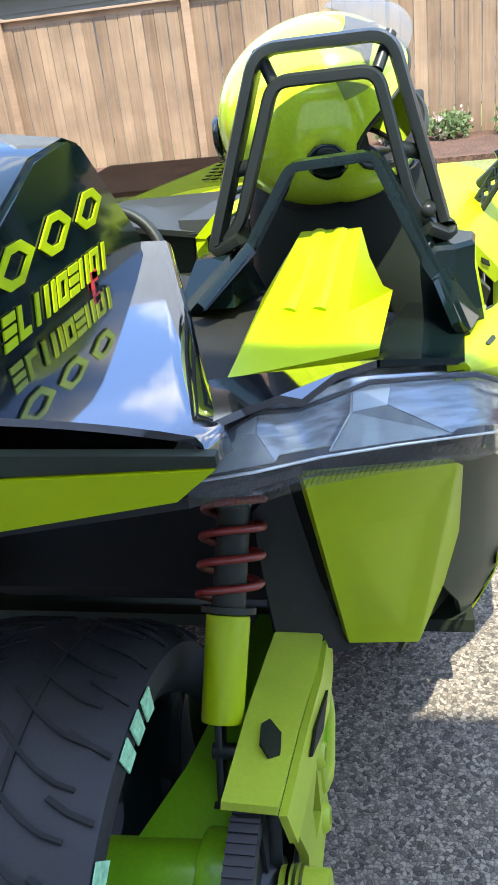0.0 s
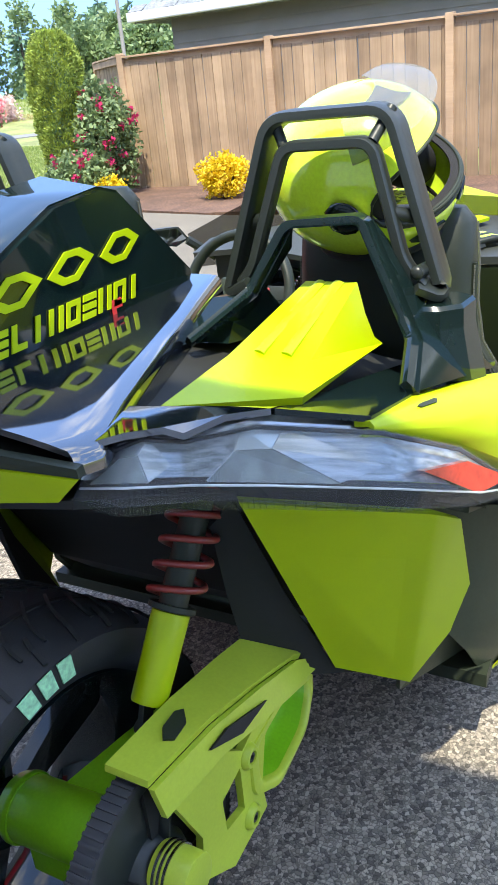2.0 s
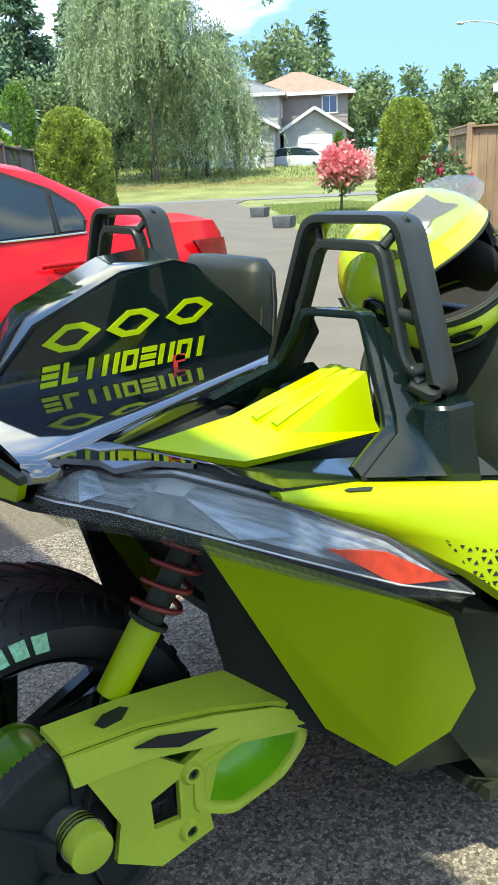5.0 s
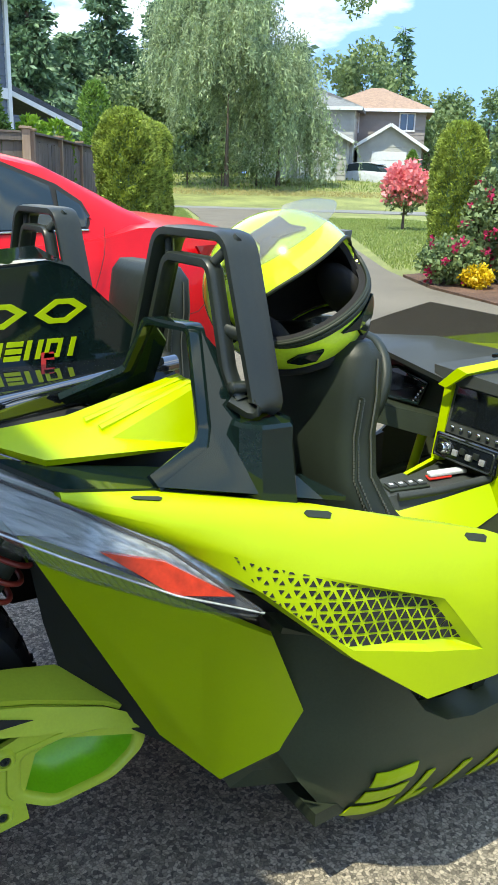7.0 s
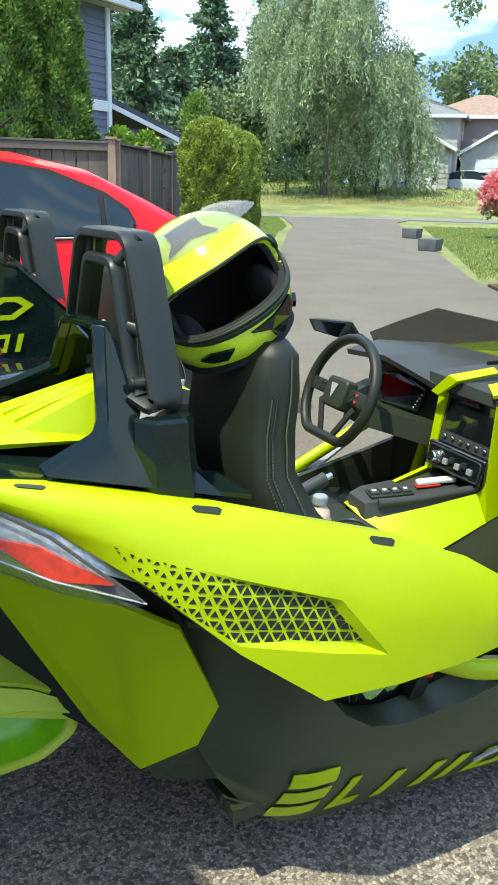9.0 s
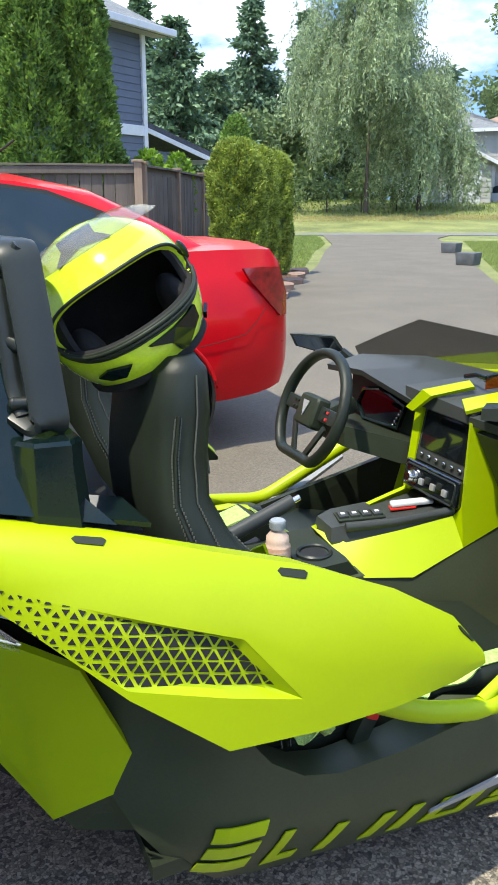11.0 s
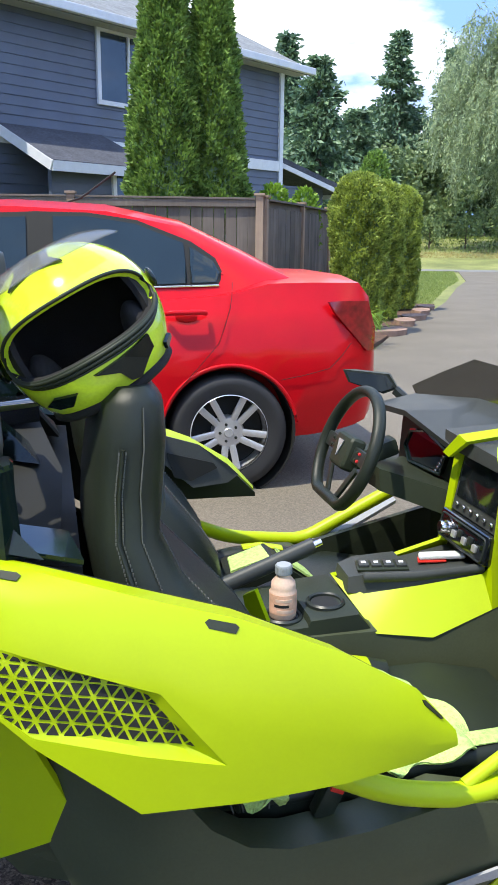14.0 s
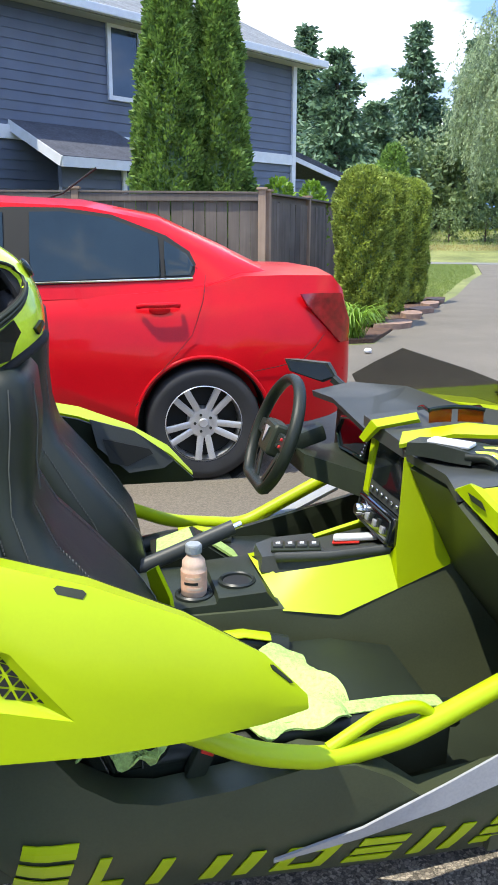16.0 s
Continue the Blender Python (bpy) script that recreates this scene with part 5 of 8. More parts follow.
# centre tunnel and console
bm = B()
loft(bm, [[(x, y0, 0.21), (x, y1, z), (x, y1 + 0.035, z + 0.012), (x, 0.19, z + 0.012), (x, 0.20, 0.21)] for x, y0, y1, z in ((0.90, -0.10, -0.075, 0.445), (1.05, -0.11, -0.08, 0.458), (1.305, -0.13, -0.084, 0.459), (1.444, -0.14, -0.086, 0.436), (1.71, -0.16, -0.106, 0.552), (1.98, -0.19, -0.12, 0.60))])
rp("centre_tunnel", bm, SILLG, "black moulded centre tunnel", bevel=0.006)
bm = B()
V = [(1.303, -0.088, 0.455), (1.444, -0.092, 0.432), (1.585, -0.100, 0.492), (1.712, -0.112, 0.551), (1.700, -0.118, 0.805), (1.590, -0.092, 0.818), (1.578, -0.092, 0.600), (1.574, -0.064, 0.568), (1.44, -0.026, 0.536), (1.308, 0.014, 0.508), (1.258, 0.115, 0.524)]
plate(bm, V, [(0, 9, 10), (0, 1, 8, 9), (1, 2, 7, 8), (2, 6, 7), (2, 3, 4, 5, 6)], 0.012)
rp("console_side", bm, LIME, "lime faceted console side rising beside the screen", bevel=0.004)
bm = B()
V2 = [(1.258, 0.115, 0.524), (1.305, 0.185, 0.470), (1.45, 0.195, 0.475), (1.585, 0.200, 0.52), (1.600, 0.165, 0.585), (1.44, 0.155, 0.548), (1.308, 0.140, 0.520)]
plate(bm, V2, [(6, 1, 0), (5, 2, 1, 6), (4, 3, 2, 5)], 0.010)
rp("console_side", bm, LIME, bevel=0.004)
bm = B()
loft(bm, [[(x, y0, z0), (x + 0.006, y0 + 0.010, z1), (x + 0.006, y1 - 0.01, z2), (x, y1, z0)] for x, y0, y1, z0, z1, z2 in ((1.275, 0.034, 0.135, 0.505, 0.541, 0.546), (1.318, 0.016, 0.145, 0.505, 0.551, 0.556), (1.430, -0.022, 0.155, 0.515, 0.553, 0.556), (1.440, -0.026, 0.155, 0.515, 0.545, 0.540), (1.585, -0.066, 0.165, 0.545, 0.568, 0.560))])
con = rp("console_top", bm, DASH, "grey console tray with a row of switches", bevel=0.004)
bm = B()
tube(bm, [(1.31, 0.022, 0.546), (1.43, -0.016, 0.556), (1.580, -0.058, 0.580)], 0.010, 0.012, seg=8, square=0.6)
rp("tray_rim", bm, DASH, parent=con, smooth=40)
bm = B()
box(bm, (1.372, 0.062, 0.5555), (0.125, 0.062, 0.006), (0, -2, -14))
rp("switch_plate", bm, PLASTIC, parent=con, bevel=0.002)
for k in range(4):
    c_ = (1.328 + 0.0295 * k, 0.073 - 0.0075 * k, 0.560 + 0.0009 * k)
    bm = B()
    box(bm, c_, (0.025, 0.036, 0.007), (0, -4, -14))
    rp("switch", bm, DASH, parent=con, bevel=0.002)
    bm = B()
    box(bm, (c_[0], c_[1], c_[2] + 0.0040), (0.011, 0.012, 0.0014), (0, -4, -14))
    rp("switch_mark", bm, TRIM, parent=con, smooth=0)
# cup holders and brake lever
bm = B()
loft(bm, [[(x, -0.078, 0.43), (x, -0.074, z - 0.006), (x, -0.062, z), (x, 0.15, z), (x, 0.16, 0.43)] for x, z in ((0.98, 0.478), (1.145, 0.486), (1.150, 0.500), (1.265, 0.506), (1.30, 0.462))])
ch = rp("cup_holder", bm, PLASTIC, "black moulded cup holder", smooth=30)
for p_, zz in (((1.207, -0.004), 0.503), ((1.100, -0.018), 0.484)):
    bm = B()
    lathe(bm, [(0.034, -0.02), (0.037, 0.006), (0.041, 0.009), (0.046, 0.005), (0.047, -0.02)], Matrix.Translation((*p_, zz)), 32, closed=True)
    rp("cup_ring", bm, SATIN, parent=ch, smooth=40)
    # near-black plug just under the rim, for the hollow's shade
    bm = B()
    cyl(bm, (*p_, zz - 0.01), (*p_, zz + 0.0015), 0.0345, seg=28)
    rp("cup_well", bm, DEEP, parent=ch)
bm = B()
tube(bm, [(0.96, 0.17, 0.475), (1.09, 0.178, 0.520), (1.235, 0.182, 0.574)], 0.018, 0.021, seg=14)
br = rp("brake_lever", bm, DASH, "grey rubber hand-brake lever", smooth=60)
bm = B()
cyl(bm, (1.235, 0.182, 0.574), (1.256, 0.183, 0.582), 0.009)
rp("brake_button", bm, CHROME, parent=br)
# centre stack
bm = B()
loft(bm, [[(1.60, -0.090, 0.56), (1.60, 0.165, 0.56), (1.72, 0.20, 0.56), (1.72, -0.105, 0.56)], [(1.632, -0.088, 0.82), (1.632, 0.160, 0.82), (1.74, 0.20, 0.82), (1.74, -0.105, 0.82)]])
rp("stack_core", bm, PLASTIC, bevel=0.003)
bm = B()
plate(bm, [(1.575, 0.140, 0.575), (1.575, 0.172, 0.575), (1.606, 0.172, 0.815), (1.606, 0.140, 0.815)], [(3, 2, 1, 0)], 0.03)
rp("stack_frame", bm, LIME, "lime strip beside the display", bevel=0.004)
bm = B()
plate(bm, [(1.590, -0.088, 0.665), (1.590, 0.140, 0.665), (1.616, 0.138, 0.812), (1.616, -0.086, 0.812)], [(3, 2, 1, 0)], 0.02)
scr = rp("display_screen", bm, DASH, "dark display screen with a row of keys", bevel=0.003)
bm = B()
plate(bm, [(1.594, -0.074, 0.702), (1.594, 0.128, 0.702), (1.611, 0.126, 0.802), (1.611, -0.072, 0.802)], [(3, 2, 1, 0)], 0.004)
rp("screen_glass", bm, SCREEN, parent=scr)
for k in range(6):
    bm = B()
    ball(bm, (1.589, -0.058 + k * 0.034, 0.685), 0.0075, (0.6, 1, 0.8), 2)
    rp("screen_key", bm, CHROME, parent=scr, smooth=60)
bm = B()
box(bm, (1.590, 0.036, 0.625), (0.05, 0.240, 0.074), (0, 10, 0))
rad = rp("radio", bm, SCREEN, "black radio unit with chrome knob", bevel=0.008, seg=3)
bm = B()
tube(bm, round_path([(1.559, -0.074, 0.598), (1.559, 0.146, 0.598), (1.570, 0.146, 0.655), (1.570, -0.074, 0.655)], 0.012, 4, closed=True), 0.003, 0.003, seg=6, closed=True, up=(1, 0, 0))
rp("radio_bezel", bm, SATIN, parent=rad, smooth=60)
bm = B()
lathe(bm, [(0.0, 0.020), (0.013, 0.020), (0.016, 0.016), (0.017, 0.0), (0.025, 0.0), (0.025, -0.004)], Matrix.Translation((1.562, 0.108, 0.626)) @ Matrix.Rotation(radians(-80), 4, 'Y'), 24)
rp("radio_knob", bm, CHROME, parent=rad)
for k in range(5):
    bm = B()
    box(bm, (1.561 + 0.003 * (k % 2), 0.066 - 0.026 * k, 0.622 + 0.010 * (k % 2)), (0.008, 0.019, 0.018), (0, 10, 0))
    rp("radio_key", bm, ALLOY if k % 2 == 0 else SATIN, parent=rad, bevel=0.003)

# dash over the driver, gauge pod
bm = B()
V = [(1.573, 0.635, 0.843), (1.571, 0.418, 0.862), (1.592, 0.165, 0.818), (1.70, 0.06, 0.868), (1.84, 0.12, 0.885), (1.80, 0.42, 0.888), (1.70, 0.64, 0.866), (1.655, 0.30, 0.886)]
plate(bm, V, [(0, 1, 7, 6), (1, 2, 7), (7, 2, 3, 4, 5), (6, 7, 5)], 0.018)
rp("dash_hood", bm, DASH, "grey faceted dash hood", bevel=0.004)
bm = B()
loft(bm, [[(1.462, 0.310, 0.665), (1.455, 0.450, 0.665), (1.455, 0.440, 0.725), (1.462, 0.320, 0.725)], [(1.600, 0.200, 0.625), (1.590, 0.540, 0.625), (1.612, 0.550, 0.690), (1.622, 0.190, 0.688)], [(1.75, 0.20, 0.58), (1.75, 0.62, 0.58), (1.75, 0.60, 0.69), (1.75, 0.20, 0.69)]])
rp("gauge_shroud", bm, PLASTIC, "dark faceted column shroud", bevel=0.006)
bm = B()
plate(bm, [(1.650, 0.200, 0.680), (1.636, 0.590, 0.680), (1.650, 0.600, 0.848), (1.662, 0.190, 0.822)], [(3, 2, 1, 0)], 0.02)
gp = rp("gauge_pod", bm, PLASTIC, "glossy gauge pod", bevel=0.004)
HEX = [(1.6225, 0.512, 0.738), (1.628, 0.490, 0.785), (1.637, 0.415, 0.800), (1.640, 0.285, 0.772), (1.634, 0.310, 0.705), (1.622, 0.478, 0.698)]
mid = sum((Vector(p) for p in HEX), Vector()) / 6
bm = B()
tube(bm, [mid + (Vector(p) - mid) * 1.04 for p in HEX], 0.006, 0.006, seg=6, closed=True, up=(1, 0, 0))
rp("gauge_bezel", bm, GLOSS, "dark six-sided bezel", parent=gp, smooth=40)
bm = B()
prism(bm, [Vector(p) + Vector((0.002, 0, 0)) for p in HEX], (0.016, 0, -0.003))
rp("gauge_glass", bm, SCREEN, "glossy six-sided display", parent=gp, smooth=0)
for k in range(5):
    bm = B()
    ball(bm, Vector((1.6360, 0.292, 0.757)).lerp(Vector((1.6310, 0.325, 0.709)), k / 4), 0.005, (1, 1, 1), 2)
    rp("gauge_key", bm, CHROME, parent=gp, smooth=60)
bm = B()
box(bm, (1.48, 0.42, 0.745), (0.14, 0.06, 0.05), (0, -18, 0))
rp("steering_column", bm, PLASTIC, bevel=0.012)
# steering wheel
wz = Vector((-0.93, 0.0, 0.36)).normalized()
wy = Vector((0.36, 0.0, 0.93)).normalized()
wx = wy.cross(wz)
WM = Matrix.Translation((1.385, 0.372, 0.770)) @ Matrix((wx, wy, wz)).transposed().to_4x4()
prof = []
for k in range(48):
    a = 2 * math.pi * k / 48
    x, y = 0.168 * math.cos(a), 0.168 * math.sin(a)
    y = max(y, -0.140)
    prof.append(WM @ Vector((x, y, 0)))
bm = B()
tube(bm, prof, 0.015, 0.018, seg=12, closed=True, up=WM.to_3x3() @ Vector((0, 0, 1)))
wheel = rp("steering_wheel", bm, LEATHER, "black flat-bottomed steering wheel", smooth=60)
bm = B()
bmesh.ops.create_cube(bm, size=1, matrix=WM @ Matrix.Translation((0, -0.005, -0.004)) @ Matrix.Diagonal((0.11, 0.095, 0.05, 1)))
rp("wheel_hub", bm, PLASTIC, parent=wheel, bevel=0.018, seg=3)
for s in (-1, 1):
    bm = B()
    bmesh.ops.create_cube(bm, size=1, matrix=WM @ Matrix.Translation((s * 0.100, 0.0, -0.006)) @ Matrix.Diagonal((0.115, 0.042, 0.018, 1)))
    bmesh.ops.create_cube(bm, size=1, matrix=WM @ Matrix.Translation((s * 0.060, -0.085, -0.008)) @ Matrix.Rotation(radians(-s * 30), 4, 'Z') @ Matrix.Diagonal((0.022, 0.12, 0.010, 1)))
    rp("wheel_spoke", bm, SATIN, parent=wheel, bevel=0.006)
    for k in range(4):
        bm = B()
        bmesh.ops.create_cube(bm, size=1, matrix=WM @ Matrix.Translation((s * (0.082 + 0.018 * (k % 2)), 0.010 - 0.020 * (k // 2), 0.004)) @ Matrix.Diagonal((0.010, 0.008, 0.008, 1)))
        rp("wheel_key", bm, REDL if (s == 1 and k % 2) else PLASTIC, parent=wheel, bevel=0.002)
bm = B()
prism(bm, [WM @ Vector(p) for p in ((-0.018, 0.022, 0.0225), (0.018, 0.022, 0.0225), (0.0, -0.024, 0.0225))], WM.to_3x3() @ Vector((0, 0, 0.003)))
rp("wheel_badge", bm, SILVER, "plain silver badge", parent=wheel)

# front of the cabin: passenger dash, windscreen, hood, fenders
bm = B()
V = [(1.66, 0.03, 0.862), (1.590, -0.082, 0.832), (1.602, -0.287, 0.832), (1.552, -0.440, 0.846), (1.95, -0.42, 0.866), (2.00, -0.10, 0.885), (1.84, 0.10, 0.895)]
plate(bm, V, [(0, 1, 2, 5, 6), (2, 3, 4, 5)], 0.022)
rp("passenger_dash", bm, DASH, "grey faceted passenger dash", bevel=0.005)
bm = B()
plate(bm, [(1.604, -0.088, 0.812), (1.604, 0.205, 0.812), (1.606, 0.215, 0.848), (1.606, -0.085, 0.836), (1.72, 0.10, 0.880), (1.72, -0.075, 0.872)], [(0, 1, 2, 3), (3, 2, 4, 5)][::-1], 0.012)
rp("dash_cap", bm, DASH, "grey cap over the display", bevel=0.004)
bm = B()
plate(bm, [(1.580, -0.080, 0.838), (1.612, -0.020, 0.853), (1.75, -0.075, 0.882), (1.90, -0.20, 0.884), (1.88, -0.235, 0.880), (1.70, -0.115, 0.866)], [(0, 1, 2, 5), (5, 2, 3, 4)][::-1], 0.010)
rp("dash_trim", bm, LIME, "lime dash trim", bevel=0.003)
bm = B()
plate(bm, [(1.612, -0.100, 0.800), (1.622, -0.287, 0.806), (1.570, -0.440, 0.824), (1.745, -0.655, 0.560), (1.92, -0.60, 0.30), (1.92, -0.13, 0.30), (1.730, -0.125, 0.550)], [(0, 1, 6), (1, 2, 3, 6), (6, 3, 4, 5)], 0.014)
knee = rp("knee_panel", bm, SILLG, "dark knee panel under the dash", bevel=0.004)
# near-black patch drawn where the slot would be in shade
bm = B()
prism(bm, [(1.628, -0.13, 0.752), (1.632, -0.20, 0.752), (1.660, -0.21, 0.705), (1.655, -0.14, 0.712)], (-0.006, 0, 0.002))
rp("knee_slot", bm, DEEP, parent=knee, smooth=0)
# lime edge with slots, running down to the door, and the lime fender it belongs to
EDGE = [Vector(p) for p in ((1.550, -0.435, 0.848), (1.610, -0.505, 0.775), (1.680, -0.590, 0.672), (1.750, -0.668, 0.572))]
bm = B()
grid(bm, [EDGE, [p + Vector((0.016, -0.030, 0.020)) for p in EDGE], [p + Vector((0.040, -0.034, 0.012)) for p in EDGE]], 0.010)
edge_ = rp("fender_edge", bm, LIME, "lime cabin edge with black slots", smooth=40, bevel=0.002)
for u in (0.35, 1.35, 2.4):
    i, f = int(u), u - int(u)
    p = EDGE[i].lerp(EDGE[i + 1], f) + Vector((0.007, -0.017, 0.0115))
    d = (EDGE[i + 1] - EDGE[i]).normalized()
    w_ = Vector((0.5, -0.75, 0.45)).normalized()
    bm = B()
    prism(bm, [p - d * 0.024, p - d * 0.004 - w_ * 0.008, p + d * 0.024, p + d * 0.004 + w_ * 0.008], Vector((-0.003, -0.002, 0.003)))
    rp("edge_slot", bm, PLASTIC, parent=edge_, smooth=0)
bm = B()
R1 = [(1.92, -0.41, 0.852), (1.96, -0.54, 0.835), (2.00, -0.67, 0.760), (2.02, -0.75, 0.620)]
R2 = [(2.30, -0.42, 0.835), (2.34, -0.58, 0.830), (2.38, -0.74, 0.765), (2.40, -0.82, 0.640)]
R3 = [(2.62, -0.38, 0.70), (2.70, -0.56, 0.72), (2.74, -0.74, 0.69), (2.76, -0.84, 0.60)]
R0 = [tuple(p + Vector((0.040, -0.034, 0.010))) for p in EDGE]
grid(bm, [R0, R1, R2, R3], 0.012)
rp("front_fender", bm, LIME, "wide lime front fender", smooth=70)
bm = B()
A_, B_ = Vector((1.93, -0.615, 0.735)), Vector((1.90, -0.690, 0.860))
w_ = Vector((0.75, 0.45, 0.25)).normalized() * 0.022
for sd in (-1, 1):
    tube(bm, [A_ + w_ * sd, B_ + w_ * sd], 0.006, 0.009, seg=6)
for k in range(4):
    tube(bm, [A_.lerp(B_, k / 4) - w_, A_.lerp(B_, (k + 1) / 4) + w_], 0.005, 0.006, seg=6)
    tube(bm, [A_.lerp(B_, k / 4) + w_, A_.lerp(B_, (k + 1) / 4) - w_], 0.005, 0.006, seg=6)
rp("mirror_bracket", bm, SATIN, "black openwork mirror bracket", smooth=40)
bm = B()
plate(bm, [(1.578, 0.165, 0.806), (1.586, 0.105, 0.862), (1.668, 0.024, 0.890), (1.662, -0.006, 0.880), (1.588, 0.070, 0.848), (1.580, 0.135, 0.800)], [(0, 1, 4, 5), (1, 2, 3, 4)], 0.012)
rp("dash_strip", bm, LIME, "lime strip on the dash", bevel=0.003)
bm = B()
HOOD = [(1.82, 0.60, 0.84), (1.90, 0.10, 0.882), (2.0, -0.10, 0.88), (2.05, -0.46, 0.84), (2.70, -0.44, 0.72), (2.85, 0.0, 0.76), (2.70, 0.48, 0.68), (2.05, 0.70, 0.76), (2.25, 0.05, 0.965)]
plate(bm, HOOD, [(0, 1, 8, 7), (1, 2, 8), (2, 3, 4, 8), (8, 4, 5), (8, 5, 6), (7, 8, 6)], 0.016)
rp("front_hood", bm, LIME, "lime front hood with black mesh", bevel=0.006)
bm = B()
for i in range(9):
    for j in range(4):
        x, y = 1.95 + i * 0.026 + j * 0.006, 0.12 - i * 0.006 + j * 0.030
        z = 0.888 + (x - 1.90) * 0.235 - 0.03 * abs(y - 0.08)
        prism(bm, [(x, y, z), (x + 0.016, y - 0.006, z), (x + 0.012, y + 0.016, z)], (0, 0, 0.004))
rp("hood_mesh", bm, PLASTIC, smooth=0)
bm = B()
WSB = [(1.82, 0.77, 0.74), (1.86, 0.63, 0.75), (1.92, 0.44, 0.76), (2.02, 0.10, 0.80), (2.12, -0.30, 0.78)]
WST = [(1.745, 0.76, 0.868), (1.77, 0.62, 0.93), (1.794, 0.460, 0.993), (1.83, 0.10, 0.985), (1.95, -0.30, 0.93)]
grid(bm, [WSB, WST], 0.004)
ws = rp("wind_deflector", bm, SMOKE, "smoked see-through wind deflector", smooth=20)
ws.visible_shadow = False
for s in (1, -1):
    bm = B()
    rows2 = []
    for k in range(9):
        a = radians(-10 + 25 * k)
        rows2.append([flip((2.58 + (0.36 + 0.0 * j) * math.cos(a) * 1.05, -0.70 - 0.06 * j, 0.36 + 0.38 * math.sin(a) - (0.025 if j in (0, 3) else 0)), s) for j in range(4)])
    grid(bm, rows2 if s == 1 else rows2[::-1], 0.012)
    rp("front_fender", bm, LIME, "lime front mudguard", smooth=40)
    bm = B()
    m = Matrix.Translation((2.58, -0.79 * s, 0.32)) @ Matrix.Rotation(radians(90), 4, 'X')
    lathe(bm, [(0.22, -0.10), (0.30, -0.112), (0.318, -0.09), (0.32, 0.0), (0.318, 0.09), (0.30, 0.112), (0.22, 0.10)], m, 40, closed=True)
    rp("front_tyre", bm, RUBBER)
    bm = B()
    lathe(bm, [(0.0, 0.03), (0.06, 0.05), (0.20, 0.06), (0.225, 0.10), (0.225, -0.10)], m, 30)
    rp("front_rim", bm, GLOSS)
    # body flank ahead of the cabin
    bm = B()
    vs = [flip(p, s) for p in ((1.60, -0.63, 0.38), (2.05, -0.645, 0.70), (2.70, -0.48, 0.58), (2.72, -0.42, 0.25), (2.05, -0.60, 0.15), (1.60, -0.58, 0.14))]
    plate(bm, vs, [(0, 1, 2, 3, 4, 5)] if s == -1 else [(5, 4, 3, 2, 1, 0)], 0.014)
    rp("front_flank", bm, SILLG, bevel=0.004)
# door mirrors
for s, p in ((-1, (1.605, 0.77, 0.886)), (1, (1.90, -0.76, 0.895))):
    bm = B()
    P = [(-0.095, 0.030), (0.060, 0.026), (0.092, -0.018), (0.045, -0.038), (-0.075, -0.010)]
    c = Vector(p)
    u_, n_ = (Vector((0.77, -0.64, 0)), Vector((0.64, 0.77, 0))) if s == -1 else (Vector((0.35, -0.94, 0)), Vector((0.94, 0.35, 0)))
    a = [c + u_ * v[0] + Vector((0, 0, v[1])) for v in P]
    b = [c + n_ * 0.06 + u_ * v[0] * 0.75 + Vector((0, 0, v[1] * 0.8)) for v in P]
    loft(bm, [a, b])
    mr = rp("door_mirror", bm, SATIN, "black angular door mirror", bevel=0.005)
    bm = B()
    prism(bm, [c + u_ * v[0] * 0.88 + Vector((0, 0, v[1] * 0.82)) - n_ * 0.001 for v in P], -n_ * 0.003)
    rp("mirror_glass", bm, MIRROR, parent=mr)
    bm = B()
    tube(bm, [c + Vector((0.06, 0.06 * s, -0.02)), c + Vector((0.13, 0.12 * s, -0.09))], 0.012, 0.016, seg=8)
    rp("mirror_arm", bm, SATIN, parent=mr)
# left side inner trim and braces
bm = B()
plate(bm, [(1.05, 0.56, 0.37), (1.75, 0.60, 0.52), (1.75, 0.60, 0.25), (1.05, 0.55, 0.25)], [(0, 1, 2, 3)], 0.02)
rp("door_panel", bm, PLASTIC, bevel=0.004)
bm = B()
for i in range(8):
    for j in range(6):
        box(bm, (1.50 + i * 0.010, 0.568 + i * 0.0009, 0.375 + j * 0.010), (0.004, 0.004, 0.004))
rp("speaker_grille", bm, DASH, smooth=0)
bm = B()
tube(bm, [(1.62, 0.35, 0.28), (1.70, 0.33, 0.62)], 0.016, seg=12)
rp("brace_tube", bm, LIME, smooth=60)

bm = B()
plate(bm, [(0.880, 0.590, 0.790), (1.008, 0.580, 0.752), (1.090, 0.575, 0.692), (1.126, 0.584, 0.656), (1.094, 0.580, 0.634), (0.990, 0.570, 0.627), (0.900, 0.560, 0.710)], [(0, 1, 2, 3, 4, 5, 6)], 0.014)
wing = rp("inner_wing", bm, DASH, "grey moulded inner side of the far shoulder", bevel=0.006)
# flat near-black patch puts the pocket's shade on the wing
bm = B()
prism(bm, [(0.915, 0.553, 0.738), (1.050, 0.561, 0.700), (1.062, 0.562, 0.684), (0.985, 0.558, 0.650), (0.935, 0.552, 0.665)], (0, -0.004, 0))
rp("wing_pocket", bm, DEEP, "near-black patch for the shaded pocket", parent=wing, smooth=0)
bm = B()
plate(bm, [(1.352, 0.630, 0.392), (1.700, 0.795, 0.482), (1.712, 0.765, 0.468), (1.362, 0.595, 0.380)], [(0, 1, 2, 3)], 0.016)
rp("inner_sill_trim", bm, SILVER, "grey strip inside the far bar", bevel=0.004)

